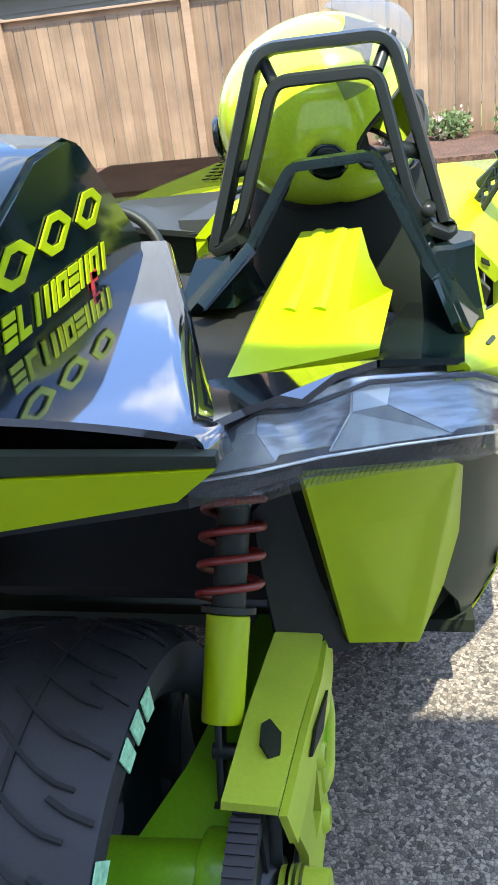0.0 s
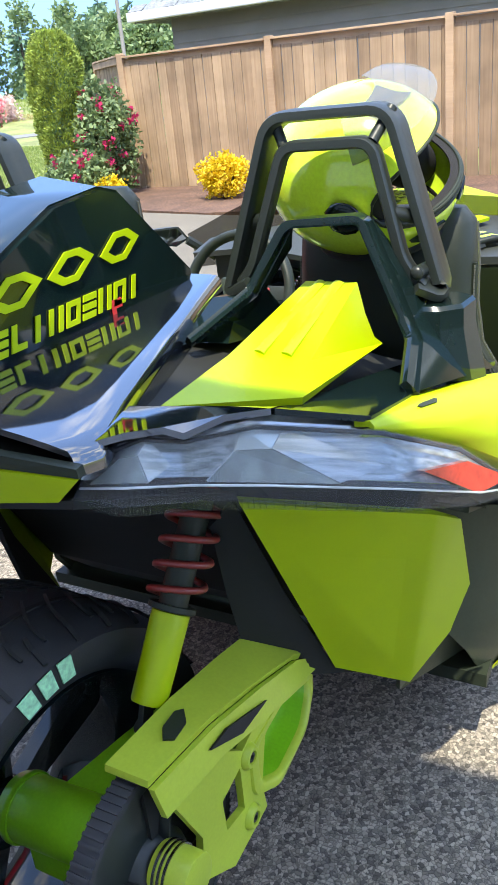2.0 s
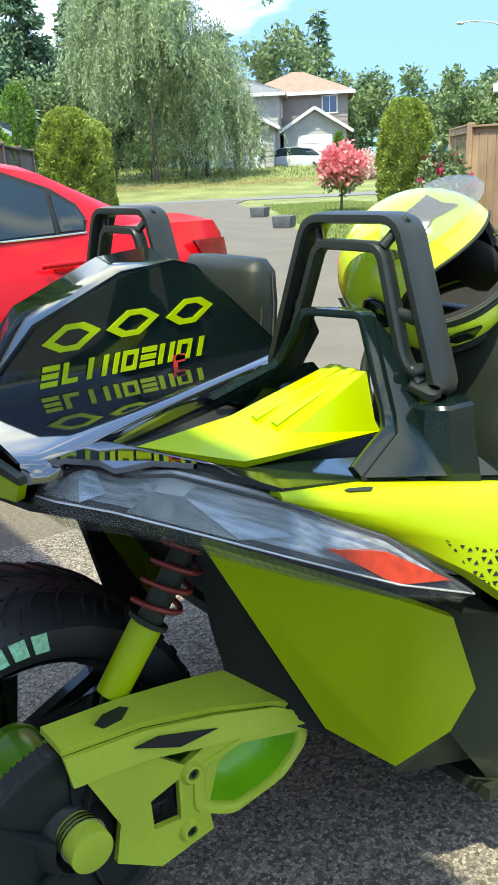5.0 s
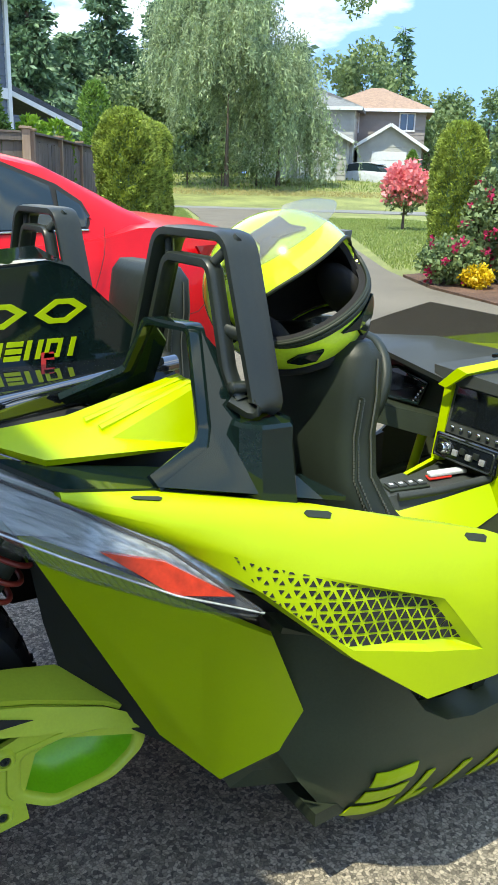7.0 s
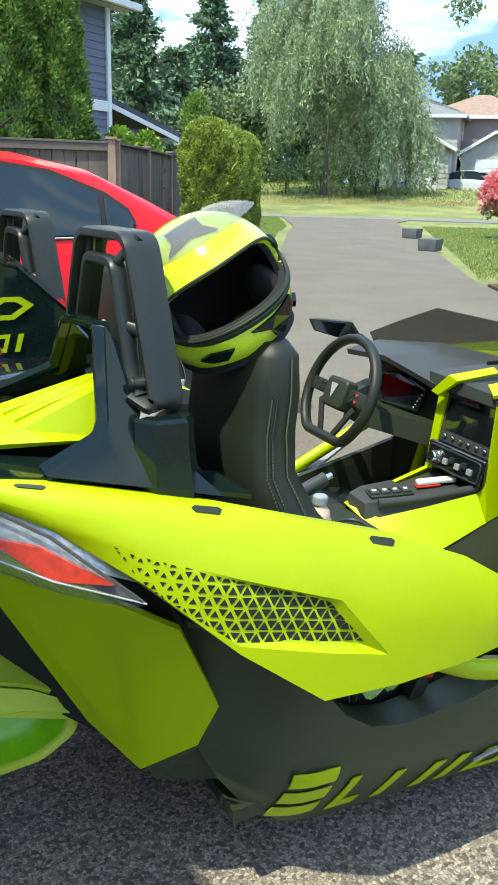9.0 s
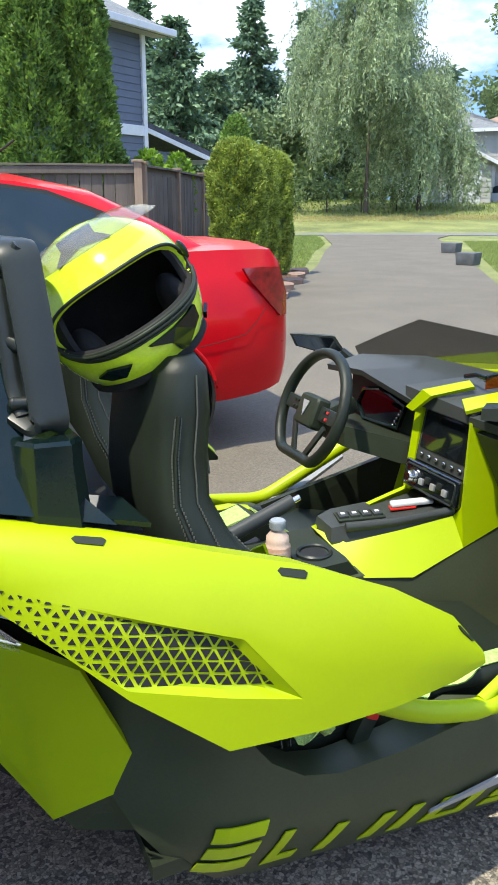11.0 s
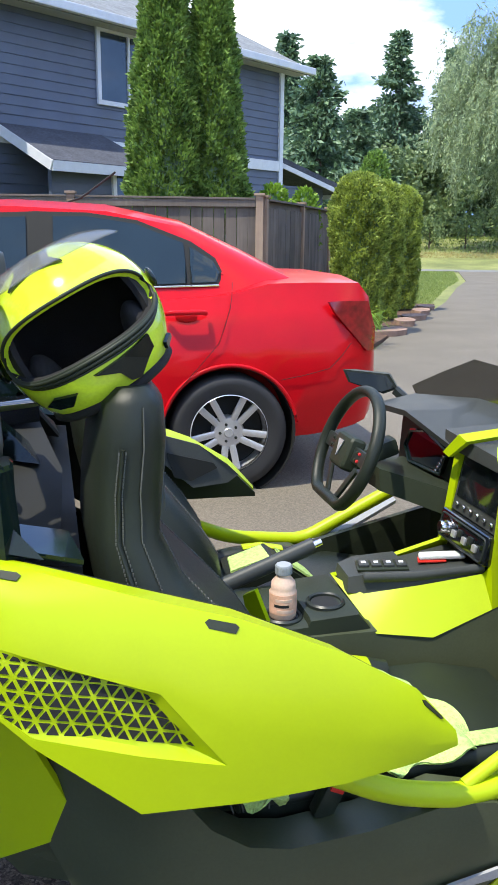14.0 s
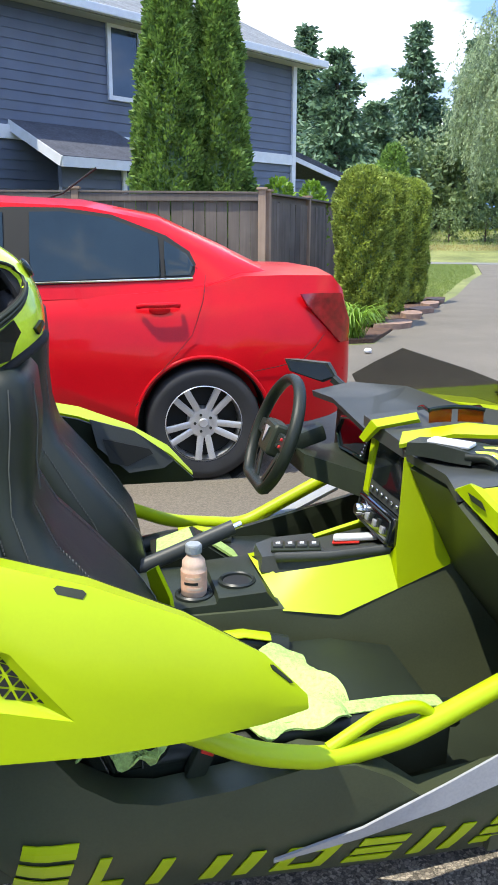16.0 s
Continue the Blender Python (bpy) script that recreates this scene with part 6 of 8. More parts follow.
# ---- red saloon car ----
rc = thing("red_car", "bright red saloon car parked beside the roadster", "car", at=Matrix.Translation((1.545, 3.345, 0.0)) @ Matrix.Rotation(radians(180 - 2), 4, 'Z'))
# own frame: the rear axle is the origin, +x to the nose, +y is the far side seen from the roadster's other side
STN = [  # x, half width, sill z, waist z, top z
    (-0.87, 0.58, 0.44, 0.74, 0.80), (-0.84, 0.70, 0.38, 0.80, 0.90), (-0.79, 0.77, 0.34, 0.90, 1.04), (-0.72, 0.81, 0.32, 0.95, 1.115), (-0.62, 0.835, 0.30, 0.96, 1.118), (-0.45, 0.850, 0.28, 0.97, 1.120), (-0.22, 0.86, 0.27, 0.97, 1.115), (0.0, 0.865, 0.26, 0.95, 1.06),
    (0.35, 0.868, 0.24, 0.94, 1.03), (0.9, 0.868, 0.24, 0.93, 1.00), (1.6, 0.865, 0.24, 0.92, 0.99), (2.1, 0.86, 0.25, 0.90, 0.98), (2.7, 0.845, 0.27, 0.86, 0.95), (3.1, 0.78, 0.30, 0.78, 0.86), (3.35, 0.60, 0.34, 0.66, 0.72)]
bm = B()
loops = []
for x, w, zs, zw, zt in STN:
    half = [(w * 0.93, zs), (w * 0.985, zs + 0.10), (w, zs + (zw - zs) * 0.55), (w * 0.985, zw - 0.06), (w * 0.955, zw), (w * 0.915, zt - 0.022), (w * 0.5, zt + 0.006)]
    loops.append([(x, y, z) for y, z in half] + [(x, -y, z) for y, z in reversed(half)])
loft(bm, loops)
body = part("body", bm, RED, rc, smooth=50)
cut = B()
for x in (0.0, 2.525):
    for s in (-1, 1):
        cyl(cut, (x, s * 0.62, 0.315), (x, s * 1.2, 0.315), 0.355, seg=40)
cme = bpy.data.meshes.new("arch")
cut.to_mesh(cme)
cut.free()
cob = new("arch", cme)
cob.matrix_world = rc.matrix_world
bo = body.modifiers.new("arches", 'BOOLEAN')
bo.object, bo.operation, bo.solver = cob, 'DIFFERENCE', 'EXACT'
bpy.context.view_layer.update()
ev = body.evaluated_get(bpy.context.evaluated_depsgraph_get())
bme = bpy.data.meshes.new_from_object(ev)
body.modifiers.clear()
body.data = bme
for p_ in bme.polygons:
    p_.use_smooth = True
bme.set_sharp_from_angle(angle=radians(40))
bpy.data.objects.remove(cob)
# cabin: roof and pillars in red, glass set in
GT = [(-0.42, 0.50, 1.118), (-0.15, 0.52, 1.250), (0.20, 0.55, 1.405), (0.60, 0.57, 1.482), (1.05, 0.575, 1.500), (1.45, 0.57, 1.49), (1.85, 0.54, 1.42), (2.25, 0.52, 1.20), (2.65, 0.52, 0.97)]
GB = [(-0.42, 0.66, 1.05), (-0.15, 0.745, 1.03), (0.20, 0.79, 1.0), (0.60, 0.80, 0.985), (1.05, 0.80, 0.975), (1.45, 0.80, 0.97), (1.85, 0.80, 0.965), (2.25, 0.79, 0.955), (2.65, 0.76, 0.94)]
bm = B()
loft(bm, [[(b[0], b[1], b[2]), (t[0], (b[1] * 0.45 + t[1] * 0.55) + 0.02, b[2] + (t[2] - b[2]) * 0.62), (t[0], t[1] + 0.05, t[2] - 0.035), (t[0], t[1] * 0.6, t[2] + 0.008), (t[0], -t[1] * 0.6, t[2] + 0.008), (t[0], -t[1] - 0.05, t[2] - 0.035), (t[0], -(b[1] * 0.45 + t[1] * 0.55) - 0.02, b[2] + (t[2] - b[2]) * 0.62), (b[0], -b[1], b[2])] for t, b in zip(GT, GB)])
part("cabin_shell", bm, RED, rc, smooth=45)


def on_side(x, z, s, off=0.004):
    """A place on the cabin's side."""
    i = max(k for k in range(len(GT) - 1) if GT[k][0] <= x)
    f = (x - GT[i][0]) / (GT[i + 1][0] - GT[i][0])
    t = [GT[i][k] * (1 - f) + GT[i + 1][k] * f for k in range(3)]
    b = [GB[i][k] * (1 - f) + GB[i + 1][k] * f for k in range(3)]
    ym, zm = b[1] * 0.45 + t[1] * 0.55 + 0.02, b[2] + (t[2] - b[2]) * 0.62
    if z < zm:
        g = (z - b[2]) / (zm - b[2])
        y = b[1] * (1 - g) + ym * g
    else:
        g = min(1, (z - zm) / (t[2] - 0.035 - zm))
        y = ym * (1 - g) + (t[1] + 0.05) * g
    return (x, s * (y + off), z)


def side_pane(name, pts, s, material, off, label="", parent=None):
    bm = B()
    xs = sorted(set(np.linspace(min(p[0] for p in pts), max(p[0] for p in pts), 14)) | {p[0] for p in pts})
    lo, hi = [], []
    P = pts + pts[:1]
    for x in xs:
        zz = []
        for (x0, z0), (x1, z1) in zip(P, P[1:]):
            if min(x0, x1) - 1e-6 <= x <= max(x0, x1) + 1e-6 and abs(x1 - x0) > 1e-6:
                zz.append(z0 + (z1 - z0) * (x - x0) / (x1 - x0))
        lo.append(on_side(x, min(zz), s, off))
        hi.append(on_side(x, max(zz) + 0.001, s, off))
    mid = [tuple((np.array(a) + np.array(b)) / 2 + np.array((0, s * 0.008, 0))) for a, b in zip(lo, hi)]
    r3 = [lo, mid, hi]
    grid(bm, r3 if s == 1 else r3[::-1], 0.006)
    return part(name, bm, material, parent or rc, label, smooth=40)


for s in (1, -1):
    side_pane("window_surround", [(0.012, 1.130), (0.050, 1.215), (0.175, 1.298), (0.45, 1.402), (0.70, 1.436), (0.95, 1.438), (1.90, 1.395), (2.35, 1.10), (2.32, 1.02), (0.80, 1.055), (0.05, 1.078)], s, DEEP, 0.004)
    g1 = side_pane("rear_window", [(0.214, 1.092), (0.216, 1.290), (0.458, 1.383), (0.697, 1.417), (0.868, 1.414), (0.872, 1.070)], s, TINT, 0.010, "dark tinted rear door window")
    side_pane("quarter_window", [(0.036, 1.140), (0.064, 1.200), (0.184, 1.272), (0.186, 1.094), (0.056, 1.096)], s, TINT, 0.010)
    side_pane("front_window", [(1.00, 1.066), (1.00, 1.412), (1.70, 1.38), (2.20, 1.10), (2.20, 1.035)], s, TINT, 0.010)
    bm = B()
    tube(bm, [on_side(x, 1.082 - 0.020 * x, s, 0.012) for x in np.linspace(0.04, 2.2, 12)], 0.004, 0.006, seg=6)
    part("window_trim", bm, CHROME, rc)
    # door handle and shut lines
    bm = B()
    tube(bm, round_path([(0.125, s * 0.862, 0.950), (0.150, s * 0.890, 0.957), (0.310, s * 0.892, 0.955), (0.340, s * 0.864, 0.948)], 0.02), 0.010, 0.014, seg=8)
    hd = part("door_handle", bm, RED, rc, smooth=60)
    bm = B()
    ball(bm, (0.225, s * 0.850, 0.932), 0.06, (1.0, 0.12, 0.5))
    part("handle_cup", bm, RED, hd, smooth=60)
    bm = B()
    tube(bm, [(-0.020, s * 0.80, 1.10), (-0.012, s * 0.832, 1.03), (0.0, s * 0.852, 0.97), (0.030, s * 0.867, 0.88), (0.060, s * 0.870, 0.795), (0.16, s * 0.8715, 0.68), (0.27, s * 0.872, 0.56), (0.36, s * 0.868, 0.43)], 0.0022, 0.002, seg=4)
    part("door_gap", bm, DEEP, rc)
    bm = B()
    tube(bm, [(0.95, s * 0.855, 0.97), (0.95, s * 0.872, 0.60), (0.95, s * 0.862, 0.34)], 0.0022, 0.002, seg=4)
    part("door_gap", bm, DEEP, rc)
    bm = B()
    tube(bm, [(-0.27, s * 0.862, 0.597), (-0.40, s * 0.860, 0.62), (-0.54, s * 0.852, 0.652), (-0.61, s * 0.842, 0.72), (-0.66, s * 0.834, 0.785)], 0.0022, 0.002, seg=4)
    part("bumper_gap", bm, DEEP, rc)
    bm = B()
    tube(bm, [(-0.366 * math.cos(a), s * 0.866, 0.315 + 0.366 * math.sin(a)) for a in np.linspace(0.15, 3.0, 26)], 0.006, 0.010, seg=8)
    part("arch_lip", bm, RED, rc, smooth=60)
    # tail lamp wrapping the corner
    bm = B()
    pts = [(-0.525, 0.842, 1.003), (-0.64, 0.824, 1.006), (-0.765, 0.765, 1.000), (-0.835, 0.70, 0.85), (-0.825, 0.725, 0.735), (-0.760, 0.795, 0.738), (-0.560, 0.846, 0.944)]
    vs = [(x, s * (y + 0.010), z) for x, y, z in pts]
    plate(bm, vs, [(0, 1, 6), (1, 2, 5, 6), (2, 3, 4, 5)] if s == -1 else [(6, 1, 0), (6, 5, 2, 1), (5, 4, 3, 2)], 0.02)
    part("tail_lamp", bm, CARLAMP, rc, "dark red wrap-round tail lamp", bevel=0.006)
    for x in (0.0, 2.525):
        m = Matrix.Translation((x, s * 0.76, 0.315)) @ Matrix.Rotation(radians(-90 * s), 4, 'X')
        bm = B()
        lathe(bm, [(0.200, -0.09), (0.262, -0.100), (0.297, -0.098), (0.312, -0.078), (0.315, 0.0), (0.312, 0.078), (0.297, 0.098), (0.262, 0.100), (0.206, 0.085)], m, 48, closed=True)
        wh = part("wheel", bm, RUBBER, rc, "black tyre on silver five-spoke rim", smooth=50)
        bm = B()
        lathe(bm, [(0.205, 0.090), (0.212, 0.084), (0.200, 0.04), (0.195, -0.06), (0.200, -0.07)], m, 40, caps=False)
        lathe(bm, [(0.0, 0.072), (0.022, 0.074), (0.028, 0.066), (0.078, 0.064), (0.086, 0.05), (0.086, 0.0)], m, 30)
        for k in range(5):
            a = 2 * math.pi * k / 5 + 0.35
            for d in (-0.21, 0.21):
                b0 = Vector((0.075 * math.cos(a + d * 1.2), 0.075 * math.sin(a + d * 1.2), 0.056))
                b1 = Vector((0.205 * math.cos(a + d * 0.92), 0.205 * math.sin(a + d * 0.92), 0.074))
                tube(bm, [m @ b0, m @ b1], 0.0205, 0.012, seg=6, up=m.to_3x3() @ Vector((0, 0, 1)))
        part("rim", bm, ALLOY, wh, "silver twin-spoke alloy rim", smooth=40)
        bm = B()
        lathe(bm, [(0.0, 0.0), (0.195, 0.0), (0.195, -0.02)], m, 30)
        part("brake_disc", bm, DEEP, wh)
        for k in range(5):
            a = 2 * math.pi * k / 5
            bm = B()
            c = m @ Vector((0.047 * math.cos(a), 0.047 * math.sin(a), 0.064))
            cyl(bm, c, m @ Vector((0.047 * math.cos(a), 0.047 * math.sin(a), 0.072)), 0.008, seg=8)
            part("wheel_nut", bm, SATIN, wh)
        bm = B()
        lathe(bm, [(0.35, -0.24), (0.362, -0.24), (0.362, 0.085), (0.35, 0.085)], m, 40, closed=True)
        part("wheel_arch", bm, DEEP, rc)
bm = B()
box(bm, (1.27, 0, 0.30), (3.2, 1.3, 0.22))
part("underbody", bm, DEEP, rc)
bm = B()
tube(bm, [(-0.865, -0.50, 0.47), (-0.88, 0, 0.46), (-0.865, 0.50, 0.47)], 0.02, 0.04, seg=8)
part("bumper_grille", bm, DEEP, rc)
an = B()
tube(an, [(0.85, 0.0, 1.49), (0.72, 0.0, 1.535), (0.52, 0.0, 1.68)], 0.006, 0.006, seg=6)
part("aerial", an, DEEP, rc)
bm = B()
box(bm, (0.84, 0, 1.497), (0.10, 0.05, 0.02))
part("aerial_base", bm, DEEP, rc, bevel=0.006)

# ---- ground, drive, street ----
def sheet(name, poly, z, material, label, category, nx=1):
    bm = B()
    prism(bm, [(x, y, z) for x, y in poly], (0, 0, -0.05))
    ob = part(name, bm, material, None, label, smooth=0)
    return tagged(ob, label, category, kind="structure")


def ground_z(x, y):
    """The land rises a little past the street."""
    d = (x * 0.45 + y * 0.89) - 36.0
    return 0.0 if d < 0 else min(1.3, d * 0.085)


bm = B()
n = 90
ext = np.concatenate([-np.geomspace(900, 6, 20), np.linspace(-5, 75, 54), np.geomspace(80, 1500, 16)])
vs = [[bm.verts.new((x, y, ground_z(x, y) - 0.03)) for x in ext] for y in ext]
for i in range(n - 1):
    for j in range(n - 1):
        bm.faces.new((vs[i][j], vs[i][j + 1], vs[i + 1][j + 1], vs[i + 1][j]))
tagged(part("ground", bm, LAWN, None, "mown green lawn with dry yellow patches"), "mown green lawn with dry yellow patches", "lawn", kind="structure")
DRIVE = [(-3.0, -9.0), (6.3, -9.0), (6.9, -1.0), (7.3, 4.0), (7.9, 6.6), (8.9, 8.6), (11.3, 12.4), (14.6, 17.6), (19.2, 25.2), (22.0, 28.0), (17.0, 30.2), (13.6, 23.0), (11.6, 19.7), (8.9, 14.9), (7.7, 13.0), (6.2, 10.6), (5.2, 9.1), (4.4, 7.7), (3.0, 7.4), (-3.0, 7.2)]
sheet("driveway", DRIVE, 0.0, ASPHALT, "worn grey asphalt driveway running to the street", "driveway")
sheet("driveway_apron", [(-3.0, -6.0), (3.4, -6.0), (3.4, 1.6), (-3.0, 1.6)], 0.004, PEBBLE, "exposed aggregate concrete parking apron", "driveway")
sheet("road", [(-30, 46.5), (14.0, 31.2), (19.5, 28.6), (24.5, 25.0), (60, 8.5), (66, 16), (30, 30.6), (12, 38.5), (-30, 52)], 0.006, STREET, "pale grey asphalt residential street", "street")
sheet("garden_bed", [(7.35, 4.2), (7.95, 6.55), (8.6, 7.9), (9.9, 8.1), (9.62, 6.2), (9.62, -9), (7.9, -9), (7.9, 0)], 0.02, MULCH, "dark bark mulch bed along the fence", "garden bed")
sheet("hedge_bed", [(3.2, 7.9), (4.5, 8.0), (6.9, 11.9), (8.3, 14.2), (6.6, 14.6), (4.6, 11.2), (3.2, 9.2)], 0.02, MULCH, "bare soil strip under the hedge", "garden bed")

# verge of dry grass beyond the street
def scatter(poly, count, seed):
    r = np.random.default_rng(seed)
    p = np.array(poly)
    lo, hi = p.min(0), p.max(0)
    q = r.uniform(lo, hi, (count * 3, 2))
    ins = np.zeros(len(q), bool)
    for (x0, y0), (x1, y1) in zip(p, np.roll(p, -1, 0)):
        c = ((y0 > q[:, 1]) != (y1 > q[:, 1])) & (q[:, 0] < (x1 - x0) * (q[:, 1] - y0) / (y1 - y0 + 1e-9) + x0)
        ins ^= c
    q = q[ins][:count]
    return np.c_[q, [ground_z(x, y) - 0.03 for x, y in q]]


tagged(leaves("dry_verge", scatter([(8, 40.5), (14, 38), (31, 30.8), (40, 26.5), (41, 28.6), (32, 33.0), (15, 40.4), (9, 43)], 30000, 3), 0.10, DRY, droop=-2.0, ratio=0.2), "dry straw-coloured grass verge beside the street", "grass", kind="stuff")
tagged(leaves("lawn_grass", scatter([(9.2, 8.8), (11.8, 12.6), (18.6, 22.8), (21.5, 21.5), (18, 11), (14, 8.2), (10, 8.2)], 42000, 4), 0.06, GRASS, droop=-2.5, ratio=0.25), "short green lawn grass", "grass", kind="stuff")
tagged(leaves("strip_grass", scatter([(7.3, 12.7), (8.7, 15.1), (11.4, 19.9), (13.4, 23.1), (16.6, 29.8), (12.5, 31.2), (8.4, 18.0), (6.6, 14.6)], 40000, 5), 0.06, GRASS, droop=-2.5, ratio=0.25), "green grass strip beside the hedge", "grass", kind="stuff")
tagged(leaves("far_grass", scatter([(9, 43), (15, 40.4), (32, 33), (45, 27), (60, 40), (30, 60), (14, 58)], 26000, 6), 0.16, GRASS, droop=-2.5, ratio=0.25), "green lawn beyond the street", "grass", kind="stuff")


# ---- fences ----
def board_fence(name, a, b, height, label, wood, rail, width=0.14, post_every=2.4, caps=True, pointed=True):
    a, b = Vector((*a, 0)), Vector((*b, 0))
    d = (b - a)
    L = d.length
    d.normalize()
    yaw = math.degrees(math.atan2(d.y, d.x))
    nrm = Vector((-d.y, d.x, 0))
    root = thing(name, label, "fence", at=Matrix.Identity(4))
    nb = int(L / (width + 0.004))
    shapes = []
    for k in range(4):
        bm = B()
        h = height - 0.10 + random.uniform(-0.01, 0.01)
        box(bm, (0, 0, h / 2), (width - 0.003, 0.018, h))
        bmesh.ops.bevel(bm, geom=[e for e in bm.edges if abs(e.verts[0].co.z - e.verts[1].co.z) > 0.5], offset=0.003, segments=1, affect='EDGES')
        ob = part("board", bm, wood, root, smooth=0)
        shapes.append(ob.data)
        bpy.data.objects.remove(ob)
    for i in range(nb):
        o = new("board", shapes[i % 4])
        o.parent = root
        p = a + d * (i + 0.5) * (L / nb)
        o.matrix_basis = Matrix.Translation(p + nrm * random.uniform(-0.003, 0.003)) @ Matrix.Rotation(radians(yaw + random.uniform(-0.6, 0.6)), 4, 'Z') @ Matrix.Rotation(radians(random.uniform(-0.25, 0.25)), 4, 'Y')
    np_ = max(1, round(L / post_every))
    for i in range(np_ + 1):
        p = a + d * L * i / np_
        bm = B()
        box(bm, (p.x, p.y, height / 2 + 0.01), (0.095, 0.095, height + 0.02), (0, 0, yaw))
        if caps:
            box(bm, (p.x, p.y, height + 0.035), (0.135, 0.135, 0.03), (0, 0, yaw))
            if pointed:
                box(bm, (p.x, p.y, height + 0.065), (0.10, 0.10, 0.03), (0, 0, yaw), 0.3)
        part("post", bm, POSTW if wood is not CEDAR else CEDAR_R, root, smooth=0, bevel=0.004)
    for i in range(np_):
        p0, p1 = a + d * L * i / np_, a + d * L * (i + 1) / np_
        m = (p0 + p1) / 2
        sag = random.uniform(-0.012, 0.012)
        bm = B()
        box(bm, (m.x + nrm.x * 0.028, m.y + nrm.y * 0.028, height - 0.07 + sag), (L / np_ - 0.1, 0.03, 0.09), (0, random.uniform(-0.3, 0.3), yaw))
        box(bm, (m.x, m.y, height - 0.008 + sag), (L / np_ - 0.1, 0.11, 0.026), (0, random.uniform(-0.3, 0.3), yaw))
        part("rail", bm, rail, root, smooth=0, bevel=0.004)
    return root


board_fence("cedar_fence", (9.65, 6.72), (9.65, -9.4), 1.77, "sunlit honey-brown cedar board fence", CEDAR, CEDAR_R, caps=False)
board_fence("return_fence", (9.74, 6.80), (11.6, 8.68), 1.79, "cedar board fence running back from the corner", CEDAR, CEDAR_R, caps=False)
board_fence("grey_fence", (3.28, 8.95), (-6.0, 10.6), 1.80, "weathered dark grey board fence with post caps", GREYWOOD, GREYWOOD, pointed=False)
board_fence("side_fence", (3.36, 9.0), (6.6, 14.8), 1.78, "weathered dark grey board fence behind the hedge", GREYWOOD, GREYWOOD, pointed=False)


# ---- houses ----
def gable_roof(bm, x0, x1, y0, y1, z, rise, over, hip=0.0, thick=0.14, m=None):
    """Ridge along x; hip pulls the ridge ends in."""
    ym = (y0 + y1) / 2
    P = [(x0 - over, y0 - over, z), (x1 + over, y0 - over, z), (x1 + over, y1 + over, z), (x0 - over, y1 + over, z), (x0 - over + hip, ym, z + rise), (x1 + over - hip, ym, z + rise)]
    F = [(0, 1, 5, 4), (2, 3, 4, 5)] + ([(1, 2, 5), (3, 0, 4)] if hip else [])
    P = [m @ Vector(p) if m else Vector(p) for p in P]
    plate(bm, P, F, thick)


def lap_siding(name, a, b, z0, z1, material, parent, lap=0.16, thick=0.03, gable=None):
    """A wall of lapped boards from a to b (plan), seen from its right-hand side; gable: peak height at the middle."""
    a, b = Vector((*a, 0)), Vector((*b, 0))
    d = (b - a).normalized()
    nrm = Vector((d.y, -d.x, 0))
    L = (b - a).length
    bm = B()
    rows_ = []
    z = z0
    end = gable or z1
    while z < end - 0.01:
        top = min(z + lap, end)
        for zz, t in ((z, thick), (top, 0.004)):
            f = min(max(0.0, (zz - z1) / (gable - z1)) * L / 2, L / 2 - 0.01) if gable else 0.0
            p, q = a + d * f + nrm * t, b - d * f + nrm * t
            rows_.append((bm.verts.new((p.x, p.y, zz)), bm.verts.new((q.x, q.y, zz))))
        z = top
    for (p0, q0), (p1, q1) in zip(rows_, rows_[1:]):
        bm.faces.new((p0, q0, q1, p1))
    back = [bm.verts.new((v.x - nrm.x * 0.06, v.y - nrm.y * 0.06, h)) for v, h in ((a, z0), (b, z0))]
    top_ = [bm.verts.new((v.co.x - nrm.x * 0.06, v.co.y - nrm.y * 0.06, v.co.z)) for v in rows_[-1]]
    bm.faces.new((back[1], back[0], top_[0], top_[1]))
    bm.faces.new((rows_[0][1], rows_[0][0], back[0], back[1]))
    bm.faces.new((rows_[-1][0], rows_[-1][1], top_[1], top_[0]))
    bm.faces.new([r_[0] for r_ in rows_][::-1] + [back[0], top_[0]][:1] + [top_[0]])
    bm.faces.new([r_[1] for r_ in rows_] + [top_[1], back[1]])
    return part(name, bm, material, parent, smooth=0)


def board_wall(name, a, b, z0, z1, material, parent, lap=0.17):
    """A wall whose lapped boards are pieces of their own on a backing."""
    a, b = Vector((*a, 0)), Vector((*b, 0))
    d = (b - a).normalized()
    nrm = Vector((d.y, -d.x, 0))
    L = (b - a).length
    bm = B()
    prism(bm, [a + Vector((0, 0, z0)), b + Vector((0, 0, z0)), b + Vector((0, 0, z1)), a + Vector((0, 0, z1))], nrm * -0.08)
    wall = part(name, bm, material, parent, smooth=0)
    bm = B()
    loft(bm, [[(x, 0.0, 0.0), (x, -0.026, 0.0), (x, -0.008, lap), (x, 0.0, lap)] for x in (0.0, L)])
    first = part("siding_board", bm, material, wall, smooth=0)
    m0 = Matrix.Translation(a) @ Matrix.Rotation(math.atan2(d.y, d.x), 4, 'Z')
    for k in range(int((z1 - z0) / lap)):
        o = first if k == 0 else new("siding_board", first.data)
        o.parent = wall
        o.matrix_basis = Matrix.Translation((0, 0, z0 + k * lap + random.uniform(-0.004, 0.004))) @ m0
    return wall


